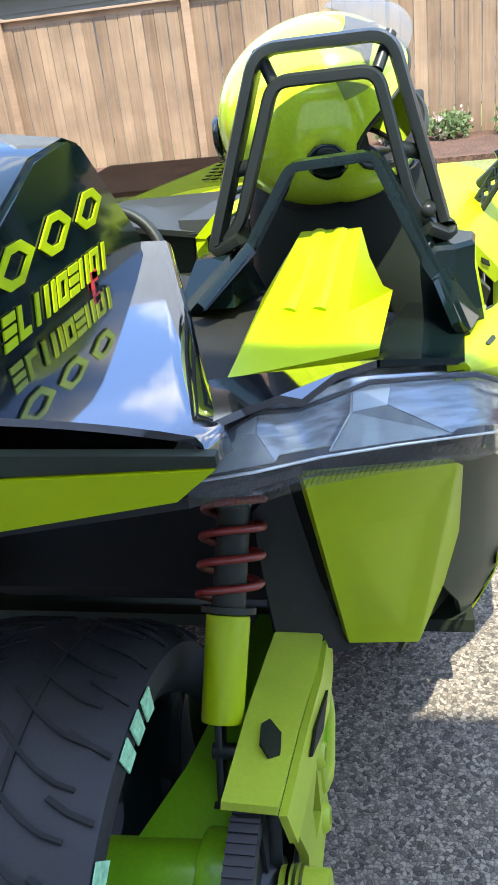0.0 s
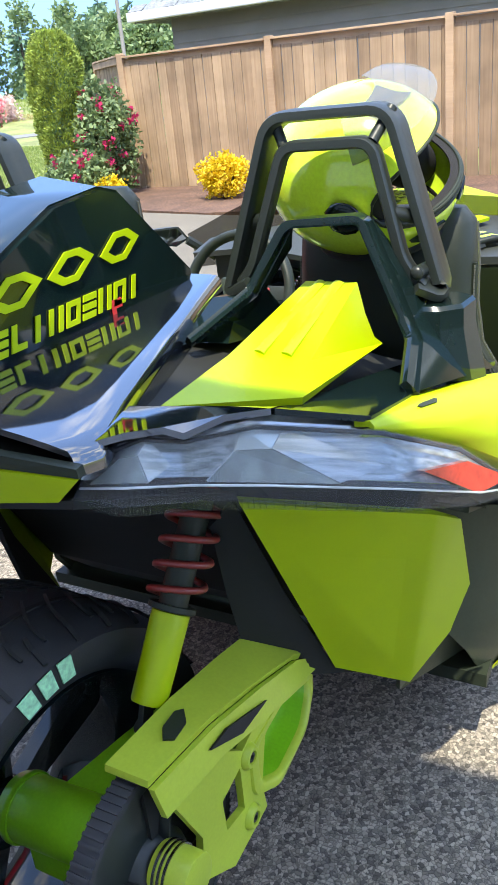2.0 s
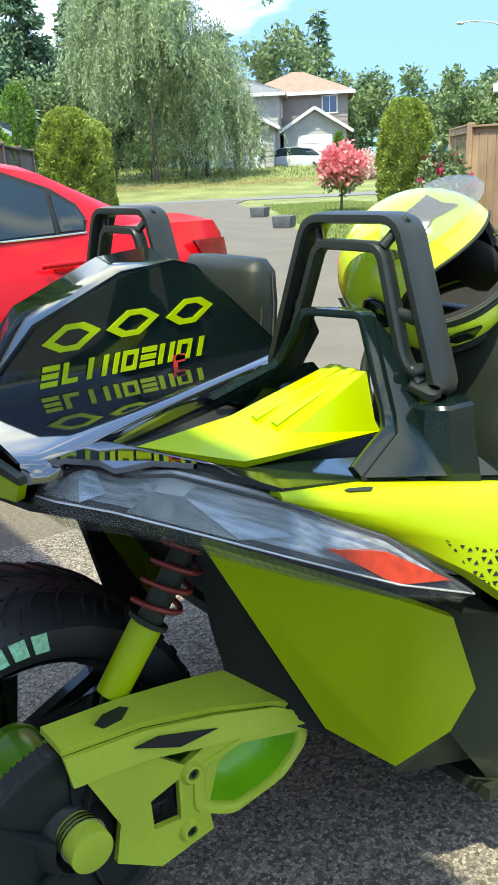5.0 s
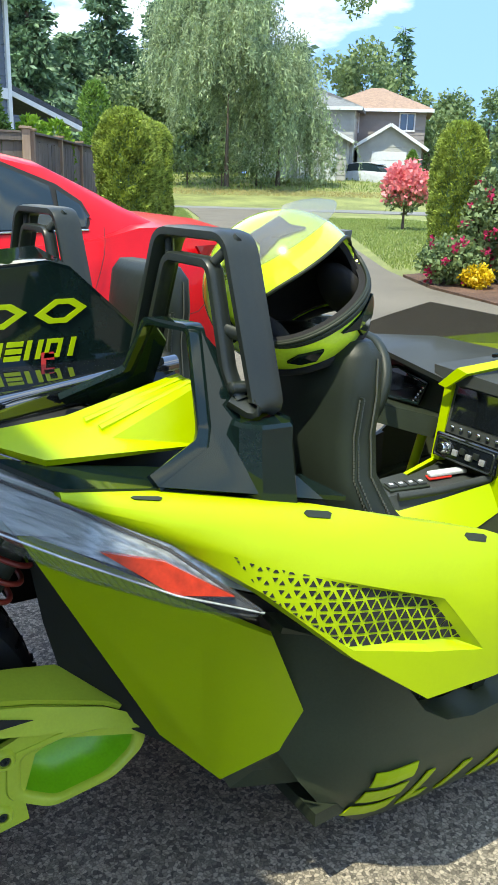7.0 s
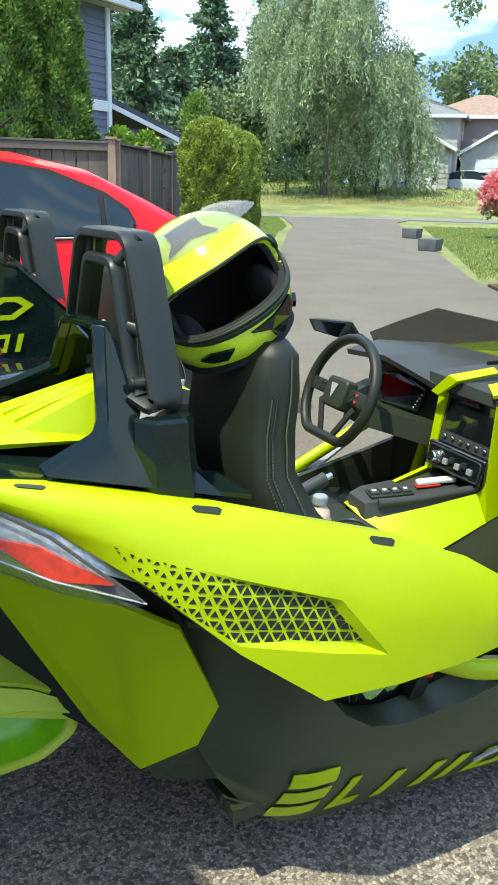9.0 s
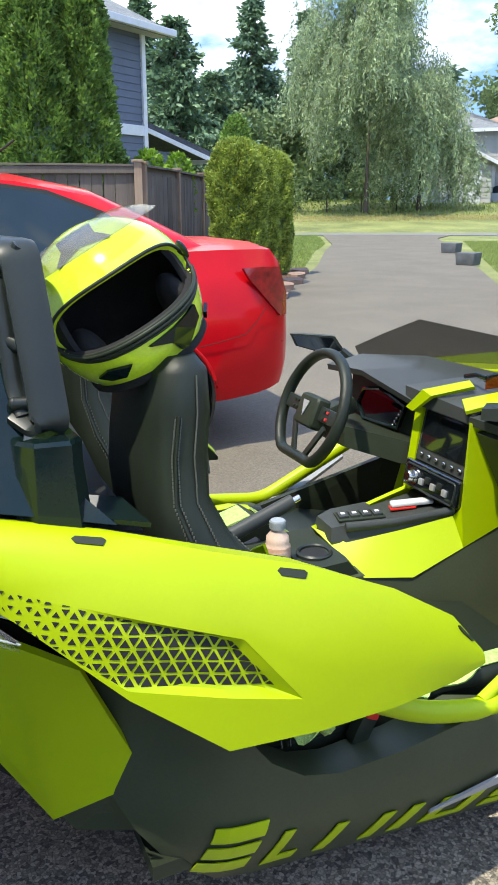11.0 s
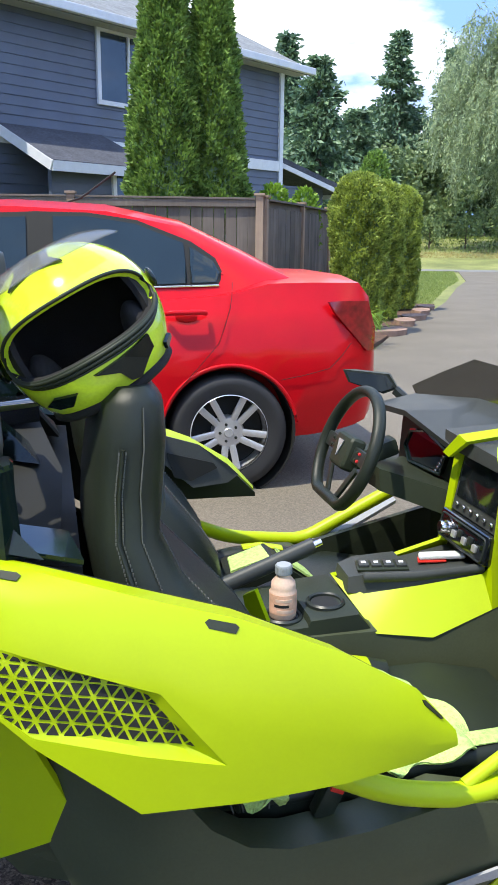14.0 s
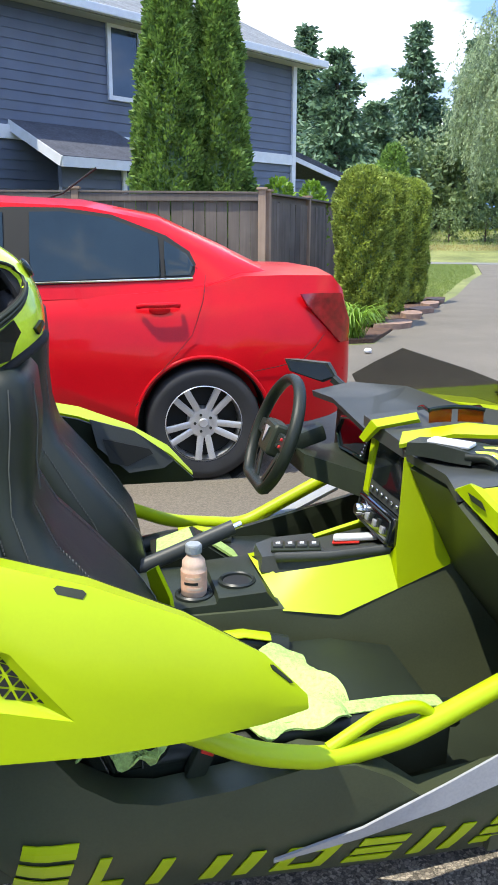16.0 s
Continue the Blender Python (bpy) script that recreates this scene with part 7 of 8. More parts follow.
def window(parent, c, w, h, yaw, panes=2, deep=0.05):
    """A framed window; its face looks along yaw's right-hand normal."""
    m = Matrix.Translation(c) @ Matrix.Rotation(radians(yaw), 4, 'Z')
    bm = B()
    f = 0.09
    for cx, cz, sx, sz in ((0, h / 2 + f / 2, w + 2 * f, f), (0, -h / 2 - f / 2, w + 2 * f, f), (-w / 2 - f / 2, 0, f, h), (w / 2 + f / 2, 0, f, h)):
        bmesh.ops.create_cube(bm, size=1, matrix=m @ Matrix.Translation((cx, -deep, cz)) @ Matrix.Diagonal((sx, 0.06, sz, 1)))
    for k in range(1, panes):
        bmesh.ops.create_cube(bm, size=1, matrix=m @ Matrix.Translation((-w / 2 + w * k / panes, -deep, 0)) @ Matrix.Diagonal((0.06, 0.05, h, 1)))
    wf = part("window", bm, TRIM, parent, smooth=0, bevel=0.006)
    for k in range(panes):
        bm = B()
        bmesh.ops.create_cube(bm, size=1, matrix=m @ Matrix.Translation((-w / 2 + w * (k + 0.5) / panes, -deep + 0.02, 0)) @ Matrix.Diagonal((w / panes - 0.05, 0.012, h - 0.02, 1)))
        part("pane", bm, GLASS, wf, smooth=0)
    return wf


# slate-blue two-storey house past the grey fence
blue = thing("blue_house", "slate-blue two-storey house with white trim", "house")
A0, A1 = Vector((6.50, 19.70)), Vector((-9.2, 7.75))
dv = (A0 - A1).normalized()
nv = Vector((-dv.y, dv.x))
yaw_b = math.degrees(math.atan2(dv.y, dv.x))
board_wall("wall", A1, A0, 0.0, 5.30, SIDING, blue, 0.17)
A2 = A0 + nv * 8.0
board_wall("wall", A0, A2, 0.0, 5.30, SIDING, blue, 0.17)
mb = Matrix.Translation((A1.x, A1.y, 0)) @ Matrix.Rotation(radians(yaw_b), 4, 'Z')
Lb = (A0 - A1).length
bm = B()
gable_roof(bm, 0, Lb, 0, 8.0, 5.30, 2.2, 0.55, 0.0, m=mb)
part("roof", bm, SHINGLE, blue, smooth=0)
bm = B()
bmesh.ops.create_cube(bm, size=1, matrix=mb @ Matrix.Translation((Lb / 2, -0.56, 5.27)) @ Matrix.Diagonal((Lb + 1.2, 0.12, 0.16, 1)))
part("gutter", bm, TRIM, blue, smooth=0, bevel=0.02)
bm = B()
bmesh.ops.create_cube(bm, size=1, matrix=mb @ Matrix.Translation((Lb / 2, -0.28, 5.22)) @ Matrix.Diagonal((Lb + 1.0, 0.5, 0.04, 1)))
part("soffit", bm, SIDE_G, blue, smooth=0)
bm = B()
bmesh.ops.create_cube(bm, size=1, matrix=mb @ Matrix.Translation((Lb / 2, -0.045, 3.02)) @ Matrix.Diagonal((Lb, 0.05, 0.24, 1)))
part("trim_band", bm, TRIM, blue, smooth=0)
bm = B()
bmesh.ops.create_cube(bm, size=1, matrix=mb @ Matrix.Translation((Lb - 0.05, -0.045, 2.65)) @ Matrix.Diagonal((0.14, 0.06, 5.2, 1)))
part("corner_trim", bm, TRIM, blue, smooth=0)
window(blue, mb @ Vector((Lb - 5.15, 0.0, 4.52)), 1.5, 1.25, yaw_b)
# lean-to with its own small roof, at the house's near corner
bm = B()
lean = [mb @ Vector(p) for p in ((Lb - 8.3, 0.0, 3.25), (Lb - 5.9, 0.0, 3.25), (Lb - 5.7, -1.5, 2.55), (Lb - 8.3, -1.5, 2.55))]
plate(bm, lean, [(3, 2, 1, 0)], 0.14)
part("porch_roof", bm, SHING_D, blue, smooth=0)
bm = B()
for a, b in ((lean[0], lean[3]), (lean[3], lean[2]), (lean[1], lean[2])):
    tube(bm, [a + Vector((0, 0, -0.1)), b + Vector((0, 0, -0.1))], 0.03, 0.12, seg=4)
part("fascia", bm, TRIM, blue, smooth=0)
q0, q1 = mb @ Vector((Lb - 8.1, -1.2, 0)), mb @ Vector((Lb - 6.0, -1.2, 0))
board_wall("porch_wall", (q0.x, q0.y), (q1.x, q1.y), 0.0, 2.5, SIDING, blue, 0.17)
window(blue, mb @ Vector((Lb - 6.45, -1.2, 1.95)), 0.4, 0.9, yaw_b, 1)
# low wing beyond the corner
bm = B()
wing = [mb @ Vector(p) for p in ((Lb - 0.2, 0.3, 3.3), (Lb - 0.2, 6.0, 3.3), (Lb + 2.6, 6.4, 2.45), (Lb + 2.6, -0.4, 2.45))]
plate(bm, wing, [(0, 1, 2, 3)][::-1], 0.14)
part("wing_roof", bm, SHING_D, blue, smooth=0)
bm = B()
tube(bm, [wing[3] + Vector((0, 0, -0.06)), wing[2] + Vector((0, 0, -0.06))], 0.05, 0.08, seg=4)
tube(bm, [wing[0] + Vector((0, 0, -0.06)), wing[3] + Vector((0, 0, -0.06))], 0.03, 0.08, seg=4)
part("wing_gutter", bm, TRIM, blue, smooth=0)
w0, w1 = mb @ Vector((Lb, 0.2, 0)), mb @ Vector((Lb + 2.2, 0.2, 0))
lap_siding("wing_wall", (w0.x, w0.y), (w1.x, w1.y), 0.0, 2.6, SIDING, blue, 0.17)

# low house behind the cedar fence
nb = thing("neighbour_house", "taupe single-storey house with grey shingle roof", "house")
bm = B()
plate(bm, [(12.7, 8.6, 2.52), (12.7, -11.0, 2.52), (18.2, -11.0, 5.4), (18.2, 3.2, 5.4)], [(0, 1, 2, 3)][::-1], 0.16)
plate(bm, [(12.7, 8.6, 2.52), (18.2, 3.2, 5.4), (23.5, 8.6, 2.52)], [(0, 1, 2)][::-1], 0.16)
roof = part("roof", bm, SHINGLE, nb, smooth=0)
bm = B()
rr = random.Random(5)
for r in range(26):
    z0, x0 = 2.54 + r * 0.108, 12.72 + r * 0.207
    y = -6.0
    while y < 8.5 - max(0, (x0 - 12.7)) * 0.98:
        w = rr.uniform(0.18, 0.34)
        h = rr.uniform(0.006, 0.022)
        c = Vector((x0 + 0.10, y + w / 2, z0 + 0.055 + h))
        box(bm, c, (0.235, w - 0.008, 0.012), (0, -27.6, 0))
        y += w
shg = part("shingles", bm, SHINGLE, nb, "grey asphalt shingles", smooth=0)
shg["kind"] = "stuff"
bm = B()
box(bm, (12.62, -1.2, 2.47), (0.14, 19.6, 0.15))
part("gutter", bm, TRIM, nb, smooth=0, bevel=0.02)
lap_siding("wall", (13.2, 8.1), (13.2, -11.0), 0.0, 2.5, SIDE_B, nb, 0.2)
lap_siding("wall", (23.0, 8.1), (13.2, 8.1), 0.0, 2.5, SIDE_B, nb, 0.2)
lap_siding("upper_wall", (20.0, 9.8), (20.0, -4.0), 2.5, 8.0, SIDE_G, nb, 0.2)
bm = B()
box(bm, (19.96, 9.82, 5.2), (0.16, 0.16, 5.6))
part("corner_trim", bm, TRIM, nb, smooth=0)

# own garage behind the place where the vehicle stands
ga = thing("garage_wall", "pale garage front with eave over the apron", "garage")
lap_siding("wall", (-2.05, -9.0), (-2.05, 8.0), 0.0, 4.95, DOORW, ga, 0.2)
bm = B()
plate(bm, [(-1.50, -9.5, 5.00), (-1.50, 8.5, 5.00), (-6.5, 8.5, 7.0), (-6.5, -9.5, 7.0)], [(0, 1, 2, 3)], 0.16)
part("roof", bm, SHINGLE, ga, smooth=0)
for y in (-4.6, 1.2):
    bm = B()
    for k in range(4):
        box(bm, (-2.015, y, 0.29 + 0.54 * k), (0.05, 4.6, 0.52))
    part("garage_door", bm, DOORW, ga, smooth=0, bevel=0.01)


def far_house(name, at, yaw, label, wall_m, roof_m, w, dpt, h, rise, two=True):
    m = Matrix.Translation(at) @ Matrix.Rotation(radians(yaw), 4, 'Z')
    hs = thing(name, label, "house")
    pts = [(0, 0), (w, 0), (w, dpt), (0, dpt)]
    P = [m @ Vector((*p, 0)) for p in pts]
    for i in range(4):
        a, b = P[i], P[(i + 1) % 4]
        lap_siding("wall", (a.x, a.y), (b.x, b.y), at[2], at[2] + h, wall_m, hs, 0.3)
    bm = B()
    gable_roof(bm, 0, w, 0, dpt, h, rise, 0.5, dpt / 2, m=m)
    part("roof", bm, roof_m, hs, smooth=0)
    bm = B()
    bmesh.ops.create_cube(bm, size=1, matrix=m @ Matrix.Translation((w / 2, -0.5, h - 0.1)) @ Matrix.Diagonal((w + 1, 0.1, 0.2, 1)))
    bmesh.ops.create_cube(bm, size=1, matrix=m @ Matrix.Translation((-0.5, dpt / 2, h - 0.1)) @ Matrix.Diagonal((0.1, dpt + 1, 0.2, 1)))
    part("gutter", bm, TRIM, hs, smooth=0)
    return hs, m


def house_gable(hs, m, x0, x1, y0, y1, z, rise, wall_m, roof_m, door=None):
    """A front wing with its gable towards the street."""
    a, b = m @ Vector((x0, y0, 0)), m @ Vector((x1, y0, 0))
    base = m.translation.z
    lap_siding("wing_wall", (a.x, a.y), (b.x, b.y), base, base + z, wall_m, hs, 0.3, gable=base + z + rise)
    c = m @ Vector((x0, y1, 0))
    lap_siding("wing_wall", (c.x, c.y), (a.x, a.y), base, base + z, wall_m, hs, 0.3)
    c2 = m @ Vector((x1, y1, 0))
    lap_siding("wing_wall", (b.x, b.y), (c2.x, c2.y), base, base + z, wall_m, hs, 0.3)
    xm = (x0 + x1) / 2
    o = 0.45
    bm = B()
    P = [m @ Vector(p) for p in ((x0 - o, y0 - o, z - 0.2), (xm, y0 - o, z + rise + 0.1), (x1 + o, y0 - o, z - 0.2), (x1 + o, y1, z - 0.2), (xm, y1, z + rise + 0.1), (x0 - o, y1, z - 0.2))]
    plate(bm, P, [(0, 1, 4, 5), (1, 2, 3, 4)][::-1], 0.14)
    part("wing_roof", bm, roof_m, hs, smooth=0)
    bm = B()
    for p, q in ((0, 1), (1, 2)):
        tube(bm, [P[p] + Vector((0, 0, -0.06)), P[q] + Vector((0, 0, -0.06))], 0.05, 0.13, seg=4)
    part("bargeboard", bm, TRIM, hs, smooth=0)
    if door:
        bm = B()
        for k in range(4):
            bmesh.ops.create_cube(bm, size=1, matrix=m @ Matrix.Translation((door[0], y0 - 0.05, 0.27 + 0.53 * k)) @ Matrix.Diagonal((door[1], 0.06, 0.51, 1)))
        part("garage_door", bm, TRIM, hs, smooth=0, bevel=0.01)


h1, m1 = far_house("grey_house", (30.4, 45.6, 0.9), -42, "pale grey house with white garage doors beyond the street", SIDE_G, SHINGLE, 6.0, 8.0, 4.6, 1.4)
house_gable(h1, m1, 0.4, 5.8, -3.0, 0.5, 2.7, 1.3, SIDE_G, SHINGLE, (4.1, 2.3))
bm = B()
for k in range(4):
    bmesh.ops.create_cube(bm, size=1, matrix=m1 @ Matrix.Translation((1.5, -3.05, 0.27 + 0.53 * k)) @ Matrix.Diagonal((2.2, 0.06, 0.51, 1)))
part("garage_door", bm, TRIM, h1, smooth=0, bevel=0.01)
h2, m2 = far_house("tan_roof_house", (36.5, 46.9, 0.9), -42, "taupe two-storey house with tan shingle roof beyond the street", SIDE_B, SHING_T, 6.8, 7.0, 4.9, 1.6)
house_gable(h2, m2, 2.6, 6.6, -3.2, 0.5, 2.5, 1.2, SIDE_G, SHING_T, (4.6, 2.2))
window(h2, m2 @ Vector((2.0, 0.0, 4.0)), 0.7, 1.1, -42, 2)
window(h2, m2 @ Vector((5.6, 0.0, 4.1)), 0.9, 1.0, -42, 2)
h3, m3 = far_house("far_left_house", (16.0, 58.0, 1.0), -20, "low pale house half hidden behind the willow", SIDE_G, SHINGLE, 12.0, 8.0, 2.8, 1.8)

# silver car on the far drive
sc = thing("silver_car", "silver saloon car parked on the far drive", "car", at=Matrix.Translation((34.8, 39.7, 0.82)) @ Matrix.Rotation(radians(-68), 4, 'Z'))
SILV = mat("silver_car_paint", (0.50, 0.53, 0.57), 0.35, metal=0.0, coat=0.6)
CARX = [(-2.2, 0.55, 0.62), (-2.1, 0.85, 0.70), (-1.3, 0.95, 0.80), (0.0, 0.98, 0.84), (1.3, 0.92, 0.82), (2.1, 0.72, 0.74), (2.25, 0.50, 0.64)]
bm = B()
loft(bm, [[(x, w, 0.22), (x, w * 1.02, zt * 0.75), (x, w * 0.92, zt), (x, -w * 0.92, zt), (x, -w * 1.02, zt * 0.75), (x, -w, 0.22)] for x, zt, w in CARX])
part("body", bm, SILV, sc, smooth=40)
bm = B()
loft(bm, [[(x, w, z0), (x + dx, w * 0.82, z1), (x + dx, -w * 0.82, z1), (x, -w, z0)] for x, dx, w, z0, z1 in ((-1.6, 0.5, 0.74, 0.92, 1.35), (-0.6, 0.1, 0.76, 0.95, 1.42), (0.3, -0.1, 0.76, 0.95, 1.42), (1.2, -0.5, 0.72, 0.90, 1.30))])
part("cabin_glass", bm, TINT, sc, smooth=30)
bm = B()
loft(bm, [[(x, w, z), (x, w, z + 0.05), (x, -w, z + 0.05), (x, -w, z)] for x, w, z in ((-1.0, 0.58, 1.36), (-0.4, 0.62, 1.43), (0.3, 0.62, 1.43), (0.75, 0.56, 1.34))])
part("roof", bm, SILV, sc, bevel=0.02)
for x in (-1.35, 1.35):
    for y in (-0.72, 0.72):
        bm = B()
        cyl(bm, (x, y - 0.1, 0.31), (x, y + 0.1, 0.31), 0.31, seg=24)
        w = part("wheel", bm, RUBBER, sc, bevel=0.02)
        bm = B()
        cyl(bm, (x, y - 0.105, 0.31), (x, y + 0.105, 0.31), 0.19, seg=20)
        part("hubcap", bm, ALLOY, w)

# street lamp
sl = thing("street_lamp", "tall grey street lamp with curved arm", "street lamp")
bm = B()
cyl(bm, (35.8, 25.6, 0), (35.8, 25.6, 7.0), 0.11, 0.08, seg=12)
part("pole", bm, SIDE_B, sl)
bm = B()
tube(bm, round_path([(35.8, 25.6, 6.9), (35.3, 26.0, 7.25), (34.5, 26.7, 7.35), (34.2, 26.95, 7.3)], 0.3), 0.035, seg=8)
part("arm", bm, ALLOY, sl, smooth=60)
bm = B()
ball(bm, (34.1, 27.05, 7.28), 0.16, (1.6, 1.0, 0.5))
part("lamp_head", bm, ALLOY, sl, smooth=60)


# ---- planting ----
def trunk(bm, p, h, r, lean=(0, 0), limbs=7, r0=None):
    p = Vector(p)
    rr = r0 or random.Random(int(p.x * 10 + p.y * 7))
    pts = [p + Vector((lean[0] * u + rr.uniform(-.03, .03) * h * u * 0.3, lean[1] * u, h * u)) for u in (0, 0.25, 0.5, 0.75, 1.0)]
    for i in range(4):
        cyl(bm, pts[i], pts[i + 1], r * (1 - 0.22 * i), r * (1 - 0.22 * (i + 1)), seg=9)
    for k in range(limbs):
        u = rr.uniform(0.3, 0.95)
        a = rr.uniform(0, 6.28)
        b = p.lerp(pts[-1], u)
        e = b + Vector((math.cos(a), math.sin(a), 0.7)) * h * rr.uniform(0.12, 0.28)
        cyl(bm, b, e, r * 0.35 * (1.2 - u), r * 0.08, seg=6)


def column_shrub(name, at, h, w, material, label, category, count, leaf, seed, group="", taper=0.35, flame=0.0, power=0.5):
    """A clipped upright conifer: trunk, a darker core for the shaded inside and a shell of leaf sprays with an uneven
    outline.
    """
    r = np.random.default_rng(seed)
    root = thing(name, label, category, group)
    bm = B()
    cyl(bm, at, (at[0], at[1], at[2] + h * 0.8), 0.07, 0.02, seg=8)
    part("trunk", bm, BARK, root)
    u = r.uniform(0, 1, count) ** 0.9
    a = r.uniform(0, 2 * np.pi, count)
    prof = np.where(u < 0.7, 1.0 - (0.7 - u) * 0.18, np.maximum(0.02, 1 - ((u - 0.7) / 0.3) ** 2) ** power) if not flame else np.clip((1 - u) ** flame, 0, 1) * np.clip(u / 0.10, 0.6, 1)
    lump = 1 + 0.08 * np.sin(a * 3 + u * 9 + seed) + 0.07 * np.sin(a * 7 - u * 23) + (0.09 if flame else 0.02) * np.sin(a * 5 + u * 47)
    rad = w / 2 * prof * lump * (1 - 0.28 * r.uniform(0, 1, count) ** 2)
    pts = np.c_[at[0] + rad * np.cos(a), at[1] + rad * np.sin(a), at[2] + 0.04 + u * h]
    out = np.c_[np.cos(a), np.sin(a), np.full(count, 0.9)]
    leaves("crown", pts, leaf, material, root, ratio=0.45, out=out * 0.9)
    # solid hull in dark fir green puts shade behind the leaf shell
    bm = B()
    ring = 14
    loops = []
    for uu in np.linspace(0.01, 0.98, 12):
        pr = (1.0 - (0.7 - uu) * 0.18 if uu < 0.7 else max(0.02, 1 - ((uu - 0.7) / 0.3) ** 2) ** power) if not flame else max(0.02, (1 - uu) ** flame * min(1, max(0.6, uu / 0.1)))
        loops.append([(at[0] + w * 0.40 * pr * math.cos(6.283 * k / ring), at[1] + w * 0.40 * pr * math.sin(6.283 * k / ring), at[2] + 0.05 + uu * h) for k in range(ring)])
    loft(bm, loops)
    part("dark_core", bm, FIR, root)
    return root


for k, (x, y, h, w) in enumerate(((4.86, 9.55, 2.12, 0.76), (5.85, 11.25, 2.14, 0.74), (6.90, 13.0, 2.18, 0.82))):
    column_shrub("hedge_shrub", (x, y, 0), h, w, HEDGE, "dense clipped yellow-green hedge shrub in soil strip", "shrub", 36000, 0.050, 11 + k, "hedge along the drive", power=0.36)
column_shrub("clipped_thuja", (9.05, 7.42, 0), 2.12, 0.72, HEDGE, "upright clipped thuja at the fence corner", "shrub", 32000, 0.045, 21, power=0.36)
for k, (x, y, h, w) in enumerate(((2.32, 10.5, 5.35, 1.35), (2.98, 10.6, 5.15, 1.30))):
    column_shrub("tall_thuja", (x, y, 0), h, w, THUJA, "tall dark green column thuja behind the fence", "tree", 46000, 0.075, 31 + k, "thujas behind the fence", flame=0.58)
column_shrub("small_thuja", (33.9, 35.1, 0.6), 2.2, 1.4, THUJA, "small rounded conifer by the far drive", "shrub", 3500, 0.16, 41, flame=0.7)
column_shrub("slim_thuja", (15.5, 36.0, 0.6), 4.4, 1.2, THUJA, "slim dark conifer beyond the street", "tree", 5000, 0.2, 42)
for k, (x, y, w, h) in enumerate(((3.9, 10.6, 0.45, 2.0), (4.9, 12.3, 0.45, 2.05))):
    column_shrub("fence_shrub", (x, y, 0), h, w, STRAP, "light green shrub tip over the fence", "shrub", 2500, 0.09, 45 + k)


def bush(name, at, w, h, material, label, count, leaf, seed, bloom=None, blooms=0, bsize=0.05):
    r = np.random.default_rng(seed)
    root = thing(name, label, "bush")
    bm = B()
    for k in range(6):
        a = k * 1.05 + seed
        cyl(bm, at, (at[0] + w * 0.3 * math.cos(a), at[1] + w * 0.3 * math.sin(a), at[2] + h * 0.7), 0.014, 0.005, seg=5)
    part("stems", bm, BARK, root)

    def cloud_pts(n, inner):
        d = r.normal(size=(n, 3))
        d /= np.linalg.norm(d, axis=1)[:, None]
        rad = r.uniform(inner, 1.0, n) ** 0.5 * (1 + 0.22 * np.sin(d[:, 0] * 5 + seed) * np.cos(d[:, 1] * 6 + d[:, 2] * 4))
        return np.c_[at[0] + d[:, 0] * rad * w / 2, at[1] + d[:, 1] * rad * w / 2, np.maximum(at[2] + 0.03, at[2] + h * 0.52 + d[:, 2] * rad * h * 0.5)]
    leaves("foliage", cloud_pts(count, 0.25), leaf, material, root, ratio=0.6)
    if bloom:
        c = cloud_pts(blooms, 0.85)
        pts = (c[:, None] + r.normal(size=(blooms, 16, 3)) * bsize * 0.5).reshape(-1, 3)
        leaves("blossom", pts, bsize, bloom, root, ratio=0.9)
    return root


bush("rose_bush", (9.05, 6.72, 0.02), 0.85, 1.45, BROAD, "rose bush with crimson blooms against the fence", 5200, 0.075, 51, CRIMSON, 26, 0.05)
bush("low_rose_bush", (8.45, 6.80, 0.02), 0.90, 0.62, BROAD, "low rose bush with crimson blooms in the mulch bed", 3600, 0.065, 52, CRIMSON, 20, 0.05)
bush("yellow_flowers", (8.45, 6.30, 0.02), 0.42, 0.30, YELLOW, "small clump of yellow flowers in the mulch bed", 1200, 0.05, 53)
bush("yellow_shrub", (8.45, 4.55, 0.02), 0.62, 0.50, YELLOW, "bright yellow low shrub in front of the fence", 3600, 0.05, 54)
for k, y in enumerate((-0.2, -0.75, 1.0, -1.5)):
    bush("bed_plant", (9.3, y, 0.02), 0.5, 0.26, BROAD, "low green bed plant with pale flowers", 700, 0.06, 60 + k, PALE, 7, 0.04)
bush("pale_blossom_shrub", (32.1, 31.3, 0.1), 2.6, 1.7, PALE, "round shrub covered in pale pink blossom", 4200, 0.16, 55)
for k in range(9):
    bush("verge_stone_plant", (14.2 + k * 2.6, 39.2 - k * 1.25, 0.05), 0.7, 0.12, DRY, "dry tuft on the verge", 160, 0.14, 70 + k)
sg = thing("strap_leaf_clump", "arching bright green strap-leaf clump by the hedge", "plant")
r = np.random.default_rng(5)
bm = B()
for k in range(150):
    a, l = r.uniform(0, 6.28), r.uniform(0.35, 0.6)
    b = Vector((4.28 + r.normal() * 0.08, 8.25 + r.normal() * 0.08, 0.02))
    d = Vector((math.cos(a), math.sin(a), 0))
    p = [b, b + d * l * 0.3 + Vector((0, 0, l * 0.62)), b + d * l * 0.65 + Vector((0, 0, l * 0.72)), b + d * l + Vector((0, 0, l * 0.42))]
    side = Vector((-d.y, d.x, 0)) * 0.009
    w = [1, 1, 0.8, 0.1]
    L = [bm.verts.new(q - side * f) for q, f in zip(p, w)]
    R = [bm.verts.new(q + side * f) for q, f in zip(p, w)]
    for i in range(3):
        bm.faces.new((L[i], R[i], R[i + 1], L[i + 1]))
part("leaf_clump", bm, STRAP, sg)

